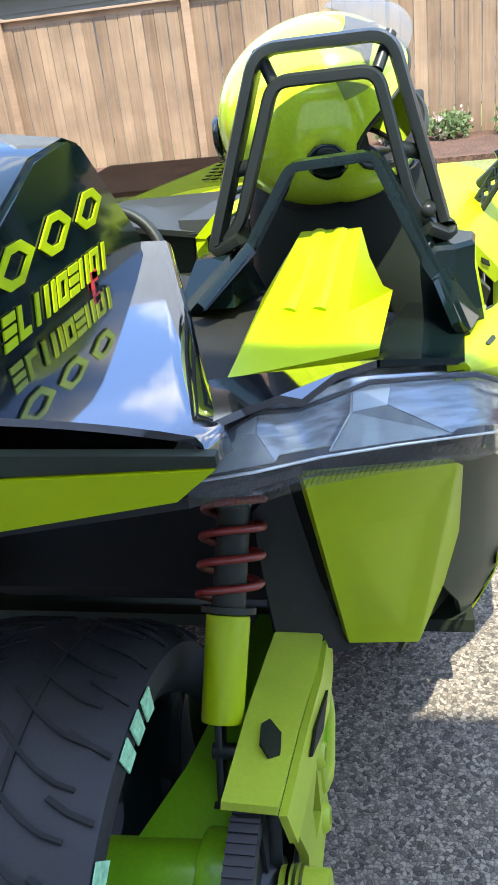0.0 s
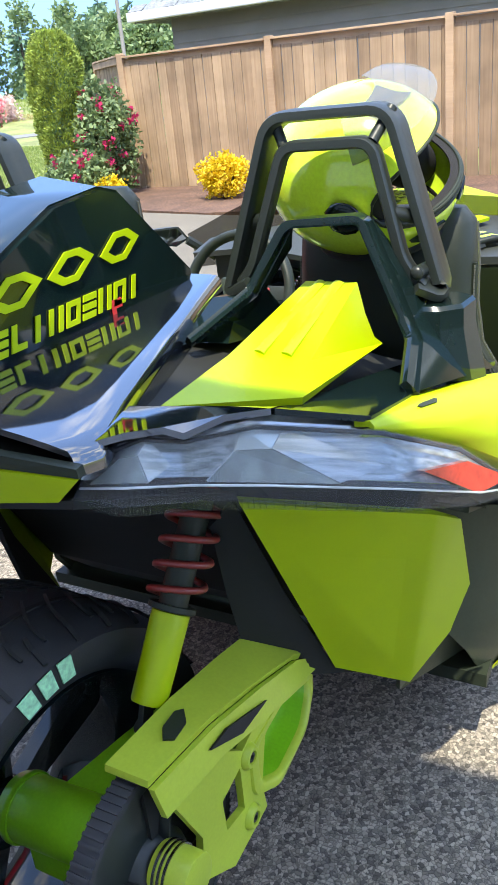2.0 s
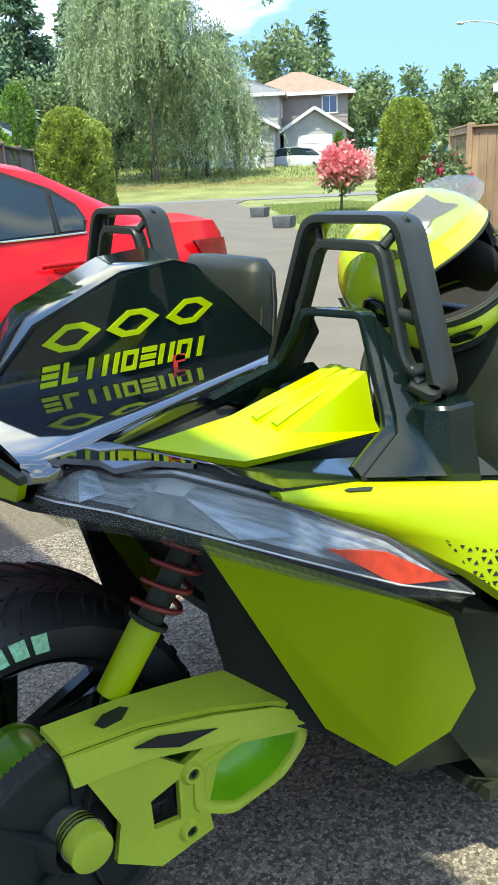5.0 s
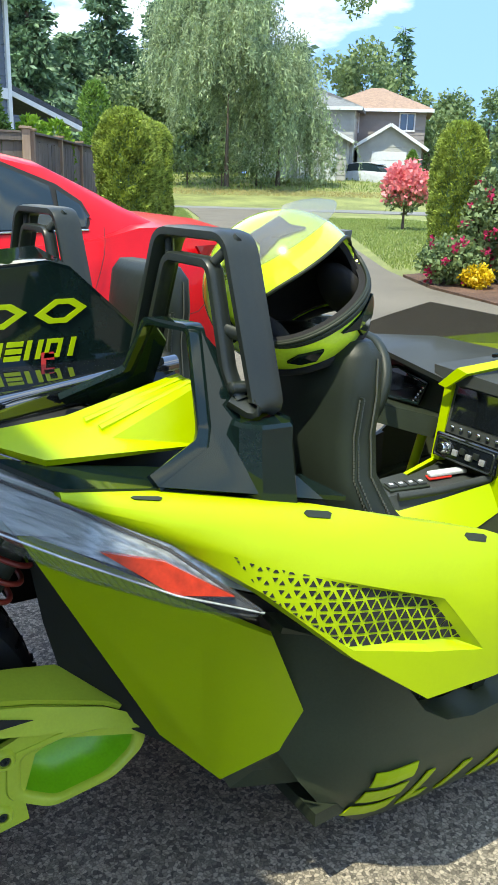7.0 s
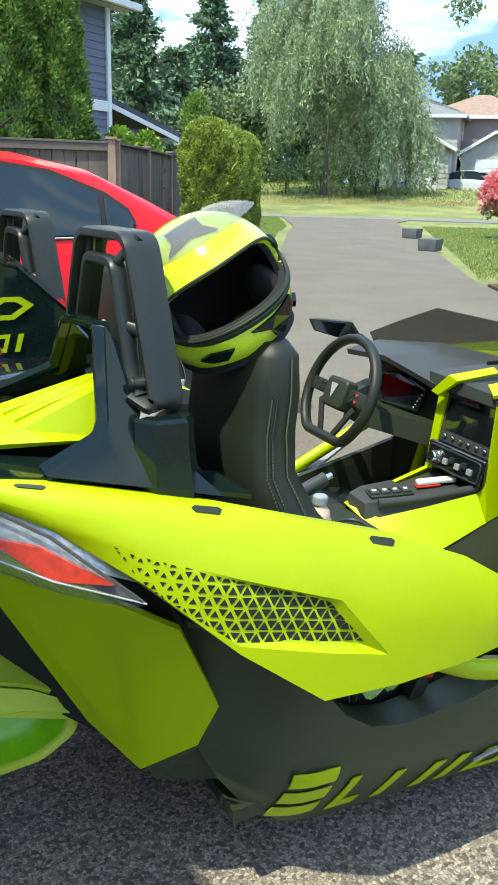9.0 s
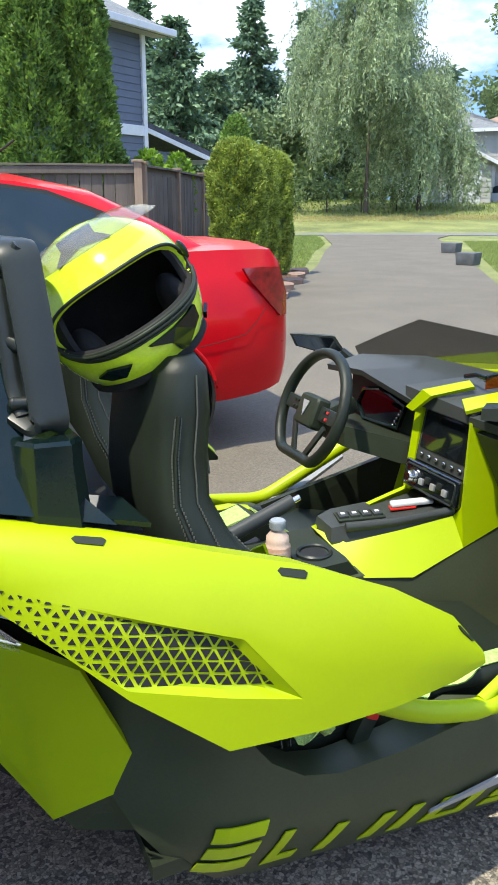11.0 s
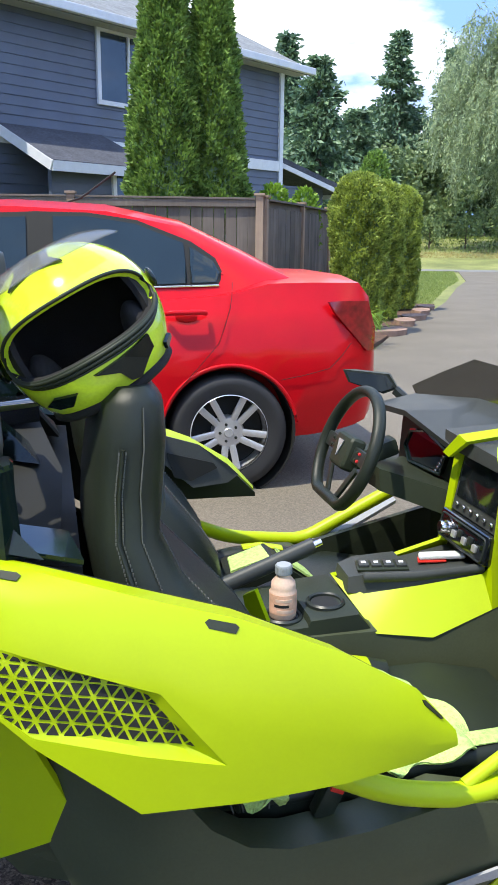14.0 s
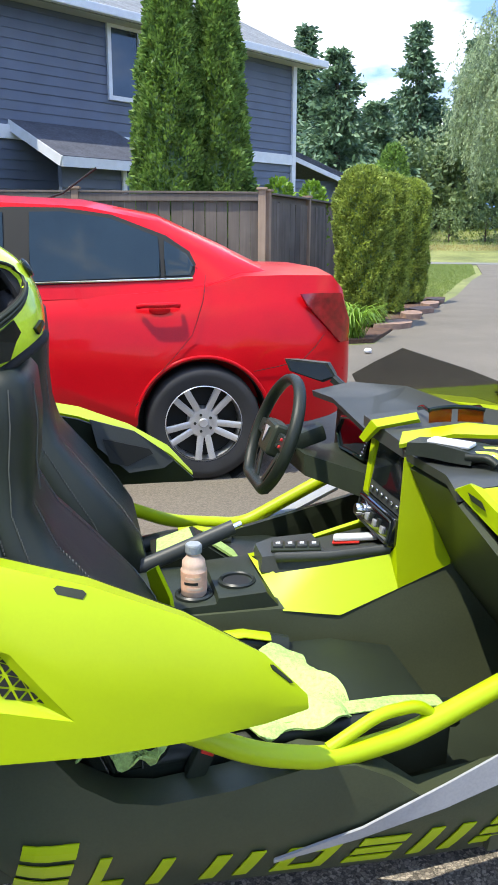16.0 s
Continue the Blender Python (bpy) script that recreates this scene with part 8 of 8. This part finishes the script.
# pink flowering small tree on the lawn
pk = thing("pink_flowering_tree", "small tree with pink blossom on the lawn", "tree")
PB = (16.9, 17.0, 0)
bm = B()
trunk(bm, PB, 1.1, 0.05, limbs=8)
part("trunk", bm, BARK, pk)
r = np.random.default_rng(8)
d = r.normal(size=(2600, 3))
d /= np.linalg.norm(d, axis=1)[:, None]
rad = r.uniform(0.2, 1, 2600)[:, None] ** 0.5 * (1 + 0.25 * np.sin(d[:, :1] * 6) * np.cos(d[:, 1:2] * 5))
pts = np.array(PB) + [0, 0, 1.18] + d * rad * [0.66, 0.66, 0.68]
leaves("crown", pts[pts[:, 2] < 1.15], 0.11, BROAD, pk, ratio=0.6)
leaves("blossom", pts[pts[:, 2] > 0.75], 0.13, PINK, pk, ratio=0.9)


# weeping willow-like birch
def weeping(name, at, h, w, label, strands, seed):
    r = np.random.default_rng(seed)
    root = thing(name, label, "tree")
    bm = B()
    trunk(bm, at, h * 0.30, 0.15, limbs=0)
    part("trunk", bm, BARK, root)
    P = []
    limbs = 46
    for b in range(limbs):
        a, q = r.uniform(0, 6.283), r.uniform(0.0, 1) ** 0.55
        hh = h * (1.0 - 0.46 * q ** 2.0) * r.uniform(0.52, 1.0)
        cx, cy = at[0] + math.cos(a) * q * w / 2, at[1] + math.sin(a) * q * w / 2
        spread = r.uniform(0.35, 0.75)
        for k in range(strands // limbs):
            x, y = cx + r.normal() * spread, cy + r.normal() * spread
            top = hh + 0.35 * h / 10 - 0.5 * math.hypot(x - cx, y - cy) + r.normal() * 0.25
            ln = min(top - 0.5, r.uniform(0.8, 3.4))
            m = int(max(ln, 0.4) * 26)
            u = np.linspace(0, 1, m)
            P.append(np.c_[x + math.cos(a) * 0.5 * np.sin(u * 1.6) + r.normal(size=m) * 0.08, y + math.sin(a) * 0.5 * np.sin(u * 1.6) + r.normal(size=m) * 0.08, at[2] + top - u * ln])
    leaves("crown", np.concatenate(P), 0.19, WILLOW, root, droop=1.4, ratio=0.30)
    return root


weeping("weeping_birch", (23.6, 38.0, 0.6), 15.5, 6.0, "tall weeping birch with grey-green hanging foliage", 2100, 3)
weeping("weeping_birch", (27.0, 38.2, 0.7), 8.2, 4.6, "smaller weeping birch beyond the street", 800, 4)


def conifer(name, at, h, w, label, n, seed, leaf=0.45, mat_=None):
    r = np.random.default_rng(seed)
    root = thing(name, label, "tree")
    bm = B()
    cyl(bm, at, (at[0], at[1], at[2] + h), w * 0.05, 0.02, seg=8)
    part("trunk", bm, BARK, root)
    P, O = [], []
    tiers = int(h * 2.2)
    per = max(3, n // (tiers * 14))
    for t in range(tiers):
        u = 0.08 + 0.92 * (t + r.uniform(0, 0.6)) / tiers
        R = w / 2 * (1 - u) ** 0.95 * r.uniform(0.55, 1.25) + 0.10
        for k in range(14 if u < 0.7 else 8):
            a = r.uniform(0, 6.283)
            RR = R * r.uniform(0.6, 1.15)
            s = r.uniform(0.2, 1, per)
            z = at[2] + u * h - 0.30 * RR * s + 0.25 * RR * s * s
            P.append(np.c_[at[0] + np.cos(a) * RR * s + r.normal(size=per) * 0.16, at[1] + np.sin(a) * RR * s + r.normal(size=per) * 0.16, z + r.normal(size=per) * 0.1])
            O.append(np.tile([np.cos(a), np.sin(a), -0.25], (per, 1)))
    leaves("crown", np.concatenate(P), leaf, mat_ or FIR, root, ratio=0.42, out=np.concatenate(O))
    return root


for k, (x, y, h, w) in enumerate(((23.8, 53.5, 13.4, 10.5), (28.0, 54.0, 12.8, 9.5), (14.6, 42.0, 9.2, 9.0), (18.2, 46.0, 7.4, 8.5), (14.1, 46.3, 11.2, 4.6), (7.0, 50.0, 11.0, 8.0), (27.6, 62.0, 10.2, 9.0))):
    conifer("fir_tree", (x, y, 0.9), h, w, "dark green fir tree beyond the street", 22000, 80 + k, 0.36)
rt = random.Random(9)
for k in range(34):
    ang = radians(14 + 50 * k / 33 + rt.uniform(-1, 1))
    D = rt.uniform(78, 105)
    conifer("distant_fir", (D * math.cos(ang), D * math.sin(ang), 1.0), rt.uniform(7.5, 14.0) * (1.0 if ang > radians(46) else 0.68), rt.uniform(3.5, 5.5), "distant dark fir on the skyline", 900, 120 + k, 0.8)


def broadleaf(name, at, h, w, label, n, seed, leaf=0.35, mat_=None):
    r = np.random.default_rng(seed)
    root = thing(name, label, "tree")
    bm = B()
    trunk(bm, at, h * 0.6, h * 0.025, limbs=10)
    part("trunk", bm, BARK, root)
    cs = np.array(at) + [0, 0, h * 0.6] + r.normal(size=(22, 3)) * [w * 0.24, w * 0.24, h * 0.17]
    P = (cs[r.integers(0, 22, n)] + (lambda d: d / np.linalg.norm(d, axis=1)[:, None] * r.uniform(0.4, 1, n)[:, None])(r.normal(size=(n, 3))) * w * 0.17)
    leaves("crown", P, leaf, mat_ or BROAD, root, ratio=0.6)
    return root


for k, (x, y, h, w) in enumerate(((44.0, 52.0, 11.5, 8.0), (49.5, 50.0, 7.4, 7.0), (52.0, 43.0, 5.6, 6.0), (47.5, 36.5, 4.6, 5.0), (38.0, 60.0, 12.0, 8.0), (33.0, 58.0, 11.0, 8.0), (45.0, 30.0, 4.4, 5.0), (55.0, 38.0, 5.6, 6.0), (20.4, 49.0, 6.0, 6.5), (25.5, 50.5, 6.6, 7.0), (31.0, 51.0, 6.5, 7.0))):
    broadleaf("broadleaf_tree", (x, y, 0.9), h, w, "rounded green broadleaf tree behind the houses", 5200, 200 + k)
for k in range(6):
    broadleaf("broadleaf_shrub", (17.0 + k * 1.7, 41.8 - k * 0.75, 0.5), rt.uniform(1.8, 2.8), 2.4, "green shrub under the weeping birch", 900, 230 + k, 0.16)
# planters and edging stones
for x, y, s in ((11.9, 13.6, 0.40), (14.2, 17.4, 0.40)):
    pl = thing("planter_block", "weathered grey concrete planter on the lawn", "planter")
    bm = B()
    box(bm, (x, y, 0.13), (s, s, 0.26), (0, 0, 30), 1.1)
    part("block", bm, CONC, pl, bevel=0.02)
for k, (x, y, l, w, a) in enumerate(((5.30, 9.35, 0.95, 0.42, 40), (6.05, 10.55, 0.80, 0.36, 62), (6.55, 11.35, 0.70, 0.40, 48), (7.10, 12.25, 0.85, 0.34, 58), (7.62, 13.15, 0.60, 0.32, 66))):
    rs = random.Random(60 + k)
    st_ = thing("edging_stone", "flat brown uneven edging stone along the hedge", "stone", "stones along the hedge")
    m_ = Matrix.Translation((x, y, 0.0)) @ Matrix.Rotation(radians(a), 4, 'Z')
    ring = [(math.cos(q * 0.698) * l / 2 * rs.uniform(0.8, 1.1), math.sin(q * 0.698) * w / 2 * rs.uniform(0.75, 1.15)) for q in range(9)]
    bm = B()
    prism(bm, [m_ @ Vector((u, v, 0.0)) for u, v in ring], (0.01, 0, 0.075 + 0.01 * (k % 2)))
    part("stone", bm, STONE, st_, bevel=0.022)
wb = thing("white_pebble", "small white pebble beside the bumper", "stone")
bm = B()
ball(bm, (4.05, 6.95, 0.03), 0.04, (1.2, 1, 0.8))
part("stone", bm, TRIM, wb, smooth=60)
# folding chair by the fence
fc = thing("folding_chair", "black folding metal chair by the fence", "chair", at=Matrix.Translation((7.75, -0.31, 0.0)) @ Matrix.Rotation(radians(8), 4, 'Z') @ Matrix.Diagonal((0.9, 0.92, 0.80, 1)))
for s in (-0.21, 0.21):
    bm = B()
    tube(bm, [(-0.18, s, 0), (0.08, s, 0.44), (0.20, s, 0.80)], 0.011, seg=8)
    part("leg", bm, SATIN, fc, smooth=60)
    bm = B()
    tube(bm, [(0.22, s * 0.95, 0), (-0.12, s * 0.95, 0.44)], 0.011, seg=8)
    part("leg", bm, SATIN, fc, smooth=60)
bm = B()
box(bm, (-0.04, 0, 0.45), (0.38, 0.40, 0.03))
part("seat", bm, SATIN, fc, bevel=0.012)
bm = B()
box(bm, (0.185, 0, 0.72), (0.03, 0.42, 0.20), (0, 12, 0))
part("backrest", bm, SATIN, fc, bevel=0.012)

# ---- loose things ----
# full-face helmet resting on the passenger seat back
HM = Matrix.Translation((0.656, -0.320, 1.186)) @ Matrix.Rotation(radians(-90), 4, 'Z') @ Matrix.Rotation(radians(30), 4, 'X') @ Matrix.Rotation(radians(-5), 4, 'Y')
hel = thing("motorcycle_helmet", "neon yellow full-face helmet with open visor on seat back", "helmet", at=HM)


def shell_r(th, ph):
    """Outer radius of the shell: th round from the front, ph up."""
    c = math.cos(th)
    rx = 0.153 if c > 0 else 0.166
    ry = 0.139
    rz = 0.136 if ph > 0 else 0.146
    r = 1 / math.sqrt((math.cos(ph) * math.cos(th) / rx) ** 2 + (math.cos(ph) * math.sin(th) / ry) ** 2 + (math.sin(ph) / rz) ** 2)
    if ph < 0 and c > 0.2:
        r *= 1 + 0.10 * min(1, -ph / 0.6) * c
    return r


def sp(th, ph, k=1.0):
    r = shell_r(th, ph) * k
    return Vector((r * math.cos(ph) * math.cos(th), r * math.cos(ph) * math.sin(th), r * math.sin(ph)))


PW = 1.16


def port(th):
    """Lower and upper edge of the eye port."""
    q = min(1.0, abs(th) / PW)
    a = math.sqrt(max(0.0, 1 - q ** 3.2))
    mid = 0.0
    return mid - 0.27 * a, mid + 0.37 * a


bm = B()
M = 14


def strip(th0, th1, n, low, high):
    rows_ = []
    for i in range(n + 1):
        th = th0 + (th1 - th0) * i / n
        lo_, hi_ = low(th), high(th)
        rows_.append([sp(th, lo_ + (hi_ - lo_) * j / M) for j in range(M + 1)])
    grid(bm, rows_[::-1], 0.012)


strip(-PW, PW, 44, lambda th: -0.80, lambda th: port(th)[0])
strip(-PW, PW, 44, lambda th: port(th)[1], lambda th: math.pi / 2 - 0.001)
strip(PW, 2 * math.pi - PW, 60, lambda th: -0.80, lambda th: 0.0)
strip(PW, 2 * math.pi - PW, 60, lambda th: 0.0, lambda th: math.pi / 2 - 0.001)
bmesh.ops.remove_doubles(bm, verts=bm.verts[:], dist=0.0004)
part("shell", bm, HELMET, hel, smooth=60)
bm = B()
grid(bm, [[sp(th, ph, 0.86) for ph in np.linspace(-0.78, math.pi / 2 - 0.002, 14)] for th in np.linspace(0.95, 2 * math.pi - 0.95, 40)], 0.010)
grid(bm, [[sp(th, ph, 0.86) for ph in np.linspace(0.46, math.pi / 2 - 0.002, 8)] for th in np.linspace(-0.97, 0.97, 16)], 0.010)
part("lining", bm, FOAM, hel, "black padded lining", smooth=60)
for s in (-1, 1):
    bm = B()
    ball(bm, (0.035, s * 0.085, -0.055), 0.05, (1.1, 0.55, 1.1), 3)
    part("cheek_pad", bm, FOAM, hel, smooth=60)
edge_pts = [sp(th, port(th)[0]) for th in np.linspace(-PW, PW, 40)] + [sp(th, port(th)[1]) for th in np.linspace(PW, -PW, 40)[1:-1]]
bm = B()
ring_ = edge_pts + edge_pts[:1]
grid(bm, [[p * 0.992 for p in ring_], [p * 0.90 for p in ring_]], 0.003)
part("port_liner", bm, FOAM, hel, smooth=60)
bm = B()
tube(bm, edge_pts, 0.0030, 0.0030, seg=8, closed=True)
part("visor_seal", bm, PLASTIC, hel, "black rubber eye-port seal", smooth=60)
bm = B()
tube(bm, [sp(th, -0.79, 0.99) for th in np.linspace(-math.pi, math.pi, 60)[:-1]], 0.012, 0.010, seg=8, closed=True)
part("neck_roll", bm, FOAM, hel, smooth=60)
for off, k, w in ((-0.020, 1.012, 0.0035), (-0.060, 1.014, 0.0032), (-0.095, 1.008, 0.0022)):
    bm = B()
    tube(bm, [sp(th, port(th)[0] + off * (1 - (th / 1.12) ** 4), k) for th in np.linspace(-1.10, 1.12, 40)], w, w, seg=8)
    part("chin_seal", bm, GLOSS if off < -0.1 else PLASTIC, hel, "black rolled chin seal", smooth=60)
# raised visor
bm = B()
rowsV = []
for ph in np.linspace(0.60, 1.15, 9):
    rowsV.append([sp(th, ph, 1.05 + 0.35 * (1.15 - ph)) for th in np.linspace(-1.15, 1.15, 22)])
grid(bm, rowsV, 0.002)
vz = part("visor", bm, VISOR, hel, "raised clear visor", smooth=60)
vz.visible_shadow = False
for s in (-1, 1):
    bm = B()
    c = sp(s * 1.45, 0.08, 1.03)
    ball(bm, c, 0.032 if s == -1 else 0.018, (1, 0.35, 1))
    part("visor_pivot", bm, GLOSS, hel, smooth=60)
    if s == -1:
        bm = B()
        V = [sp(s * a, b, 1.012) for a, b in ((0.36, -0.50), (0.66, -0.45), (0.84, -0.50), (0.70, -0.58), (0.50, -0.60))]
        plate(bm, V, [(4, 3, 2, 1, 0)], 0.006)
        part("cheek_vent", bm, GLOSS, hel, "small black cheek vent", smooth=0)
        continue
    bm = B()
    V = [sp(s * a, b, 1.012) for a, b in ((-0.12, -0.42), (0.22, -0.40), (0.60, -0.36), (0.62, -0.50), (0.50, -0.56), (0.34, -0.70), (0.20, -0.66), (0.12, -0.52))]
    plate(bm, V, [(0, 1, 2, 3, 4, 5, 6, 7)], 0.006)
    part("chin_vent", bm, GLOSS, hel, "black chin vent", smooth=0)
    bm = B()
    V = [sp(s * a, b, 1.012) for a, b in ((0.86, -0.56), (1.06, -0.52), (1.14, -0.58), (0.92, -0.65))]
    plate(bm, V, [(0, 1, 2, 3)] if s == 1 else [(3, 2, 1, 0)], 0.006)
    part("cheek_vent", bm, GLOSS, hel, "small black cheek vent", smooth=0)
bm = B()
star = [(a - 0.15, b) for a, b in ((-0.16, 0.82), (-0.46, 0.74), (-0.34, 0.90), (-0.52, 1.12), (0.0, 1.14), (0.52, 1.12), (0.34, 0.90), (0.46, 0.74), (0.16, 0.82), (0.0, 0.86))]
mid_ = sp(-0.15, 0.98, 1.014)
V = [mid_] + [sp(a, b, 1.012) for a, b in star] + [(mid_ + sp(a, b, 1.012)).normalized() * (shell_r((a - 0.15) / 2, (b + 0.98) / 2) * 1.012) for a, b in star]
n_ = len(star)
plate(bm, V, [f for k in range(n_) for f in ((0, 1 + n_ + k, 1 + n_ + (k + 1) % n_), (1 + n_ + k, 1 + k, 1 + (k + 1) % n_, 1 + n_ + (k + 1) % n_))], 0.004)
part("crown_band", bm, HELM_D, hel, "dark glossy crown vent band", smooth=40)
bm = B()
c = sp(math.pi, -0.10, 1.0)
lathe(bm, [(0.0, 0.002), (0.020, 0.004), (0.026, 0.012), (0.034, 0.010), (0.038, 0.0)], Matrix.Translation(c) @ Matrix.Rotation(radians(-90), 4, 'Y'), 26)
part("rear_vent", bm, GLOSS, hel, "round black rear vent", smooth=60)
bm = B()
c = sp(math.pi, -0.45, 1.0)
ball(bm, c, 0.008)
part("rear_stud", bm, SATIN, hel, smooth=60)

# bottle in the cup holder
bt = thing("drink_bottle", "small cream drink bottle with grey cap in cup holder", "bottle", at=Matrix.Translation((1.100, -0.018, 0.4865)) @ Matrix.Diagonal((1.0, 1.0, 1.08, 1)))
bm = B()
lathe(bm, [(0.0, 0.0), (0.028, 0.0), (0.031, 0.004), (0.031, 0.058), (0.0285, 0.062), (0.0285, 0.068), (0.027, 0.080), (0.016, 0.092), (0.016, 0.098)], Matrix.Identity(4), 32)
part("bottle_body", bm, MILK, bt, smooth=50)
bm = B()
lathe(bm, [(0.0313, 0.014), (0.0318, 0.014), (0.0318, 0.058), (0.0313, 0.058)], Matrix.Identity(4), 32, closed=True)
part("label", bm, BOTTLE, bt, "pink and cream label")
for k, (z, a0, a1, mm) in enumerate(((0.046, -2.4, -1.2, MILK), (0.034, -2.5, -1.4, DEEP), (0.022, -2.3, -1.0, MILK))):
    bm = B()
    r0 = [[(0.0323 * math.cos(a), 0.0323 * math.sin(a), zz) for a in np.linspace(a0, a1, 10)] for zz in (z - 0.003, z + 0.003)]
    grid(bm, r0, 0.0008)
    part("label_bar", bm, mm, bt, smooth=0)
bm = B()
lathe(bm, [(0.0, 0.118), (0.017, 0.118), (0.019, 0.115), (0.019, 0.098), (0.0, 0.098)], Matrix.Identity(4), 28)
for k in range(28):
    a = 6.283 * k / 28
    box(bm, (0.0192 * math.cos(a), 0.0192 * math.sin(a), 0.107), (0.0015, 0.0015, 0.016), (0, 0, math.degrees(a)))
part("cap", bm, CAPG, bt, smooth=40)

# knife-like remote in the console tray
ph = thing("pocket_remote", "pale grey and red handheld gadget in console tray", "gadget", at=Matrix.Translation((1.530, 0.060, 0.568)) @ Matrix.Rotation(radians(-22), 4, 'Z') @ Matrix.Rotation(radians(-6), 4, 'Y'))
bm = B()
box(bm, (0, 0, 0.002), (0.115, 0.030, 0.014))
part("case", bm, PHONE, ph, bevel=0.007, seg=3)
bm = B()
box(bm, (-0.025, 0, -0.008), (0.070, 0.034, 0.006))
part("grip", bm, REDC, ph, bevel=0.003)

# sunglasses on the dash
sgm = Matrix.Translation((1.738, -0.030, 0.884)) @ Matrix.Rotation(radians(-10), 4, 'Z')
sg2 = thing("sunglasses", "dark sunglasses with orange lenses on the dash", "sunglasses", at=sgm)
for s in (-1, 1):
    bm = B()
    rowsG = [[(s * (0.008 + 0.058 * u), -0.014 * u * u, z * (1 - 0.25 * u)) for u in np.linspace(0, 1, 8)] for z in (0.0, 0.02, 0.038)]
    grid(bm, rowsG, 0.0015)
    part("lens", bm, ORANGE, sg2, "orange lens", smooth=60)
    bm = B()
    tube(bm, [(s * 0.066, -0.014, 0.030), (s * 0.069, 0.03, 0.030), (s * 0.066, 0.10, 0.012)], 0.0035, 0.006, seg=6)
    part("temple", bm, GLOSS, sg2, smooth=60)
bm = B()
tube(bm, [(x, -0.016 * (abs(x) / 0.066) ** 2 - 0.002, 0.037 - 0.004 * (abs(x) / 0.066) ** 2) for x in np.linspace(-0.068, 0.068, 15)], 0.003, 0.005, seg=6)
part("frame", bm, GLOSS, sg2, smooth=60)

# riding gloves on the passenger dash
gl = thing("riding_glove", "black and neon riding glove lying on the dash", "glove", at=Matrix.Translation((1.665, -0.215, 0.842)) @ Matrix.Rotation(radians(-48), 4, 'Z'))
bm = B()
loft(bm, [[(x, -w, 0.004), (x, -w * 0.8, h), (x, w * 0.8, h), (x, w, 0.004)] for x, w, h in ((-0.11, 0.042, 0.030), (-0.05, 0.038, 0.036), (0.0, 0.048, 0.034), (0.045, 0.046, 0.028))])
part("palm", bm, LEATHER, gl, bevel=0.010, seg=3)
for k in range(4):
    bm = B()
    y = -0.034 + 0.023 * k
    tube(bm, round_path([(0.03, y, 0.018), (0.08, y * 1.1, 0.024), (0.115 - 0.01 * abs(k - 1.5), y * 1.15, 0.012)], 0.02), 0.011, 0.010, seg=8)
    part("finger", bm, HELMET if k % 2 else LEATHER, gl, smooth=60)
bm = B()
tube(bm, round_path([(-0.02, 0.04, 0.016), (0.02, 0.075, 0.018), (0.05, 0.085, 0.010)], 0.02), 0.012, 0.010, seg=8)
part("thumb", bm, LEATHER, gl, smooth=60)
bm = B()
box(bm, (-0.02, 0.0, 0.036), (0.10, 0.045, 0.010))
part("knuckle_guard", bm, TRIM, gl, "white knuckle guard", bevel=0.005)

# towels on the passenger seat
def cloth(name, label, c, w, d, seed, h=0.03, rot=0):
    r = random.Random(seed)
    root = thing(name, label, "towel", at=Matrix.Translation(c) @ Matrix.Rotation(radians(rot), 4, 'Z'))
    bm = B()
    n = 16
    rowsC = []
    for i in range(n):
        row_ = []
        for j in range(n):
            u, v = i / (n - 1) - 0.5, j / (n - 1) - 0.5
            z = h * (math.sin(u * 9 + seed) * math.cos(v * 7 + seed * 2) * 0.5 + 0.6) + 0.012 * noise.noise(Vector((u * 6, v * 6, seed)))
            e = max(abs(u), abs(v))
            z -= 0.02 * max(0, e - 0.36) * 4 * (0.5 + 0.5 * math.sin(u * 13 + v * 11))
            row_.append((u * w * (1 + 0.1 * math.sin(v * 8 + seed)), v * d * (1 + 0.12 * math.sin(u * 9)), z))
        rowsC.append(row_)
    grid(bm, rowsC, 0.005)
    part("folds", bm, TOWEL, root, smooth=70)
    return root


cloth("green_towel", "pale green towel crumpled on the passenger seat", (1.215, -0.40, 0.422), 0.22, 0.28, 3, 0.03, 12)
cloth("cleaning_cloth", "small green cloth tucked beside the sill", (0.90, -0.525, 0.415), 0.14, 0.10, 7, 0.05, -20)
# seat belt buckle
bk_ = thing("belt_buckle", "black belt buckle with red release button", "buckle", at=Matrix.Translation((1.035, -0.545, 0.405)) @ Matrix.Rotation(radians(25), 4, 'Y'))
bm = B()
box(bm, (0, 0, 0), (0.035, 0.030, 0.075))
part("buckle_body", bm, PLASTIC, bk_, bevel=0.006)
bm = B()
box(bm, (0.0, -0.012, 0.030), (0.026, 0.014, 0.022))
part("release_button", bm, REDC, bk_, bevel=0.003)
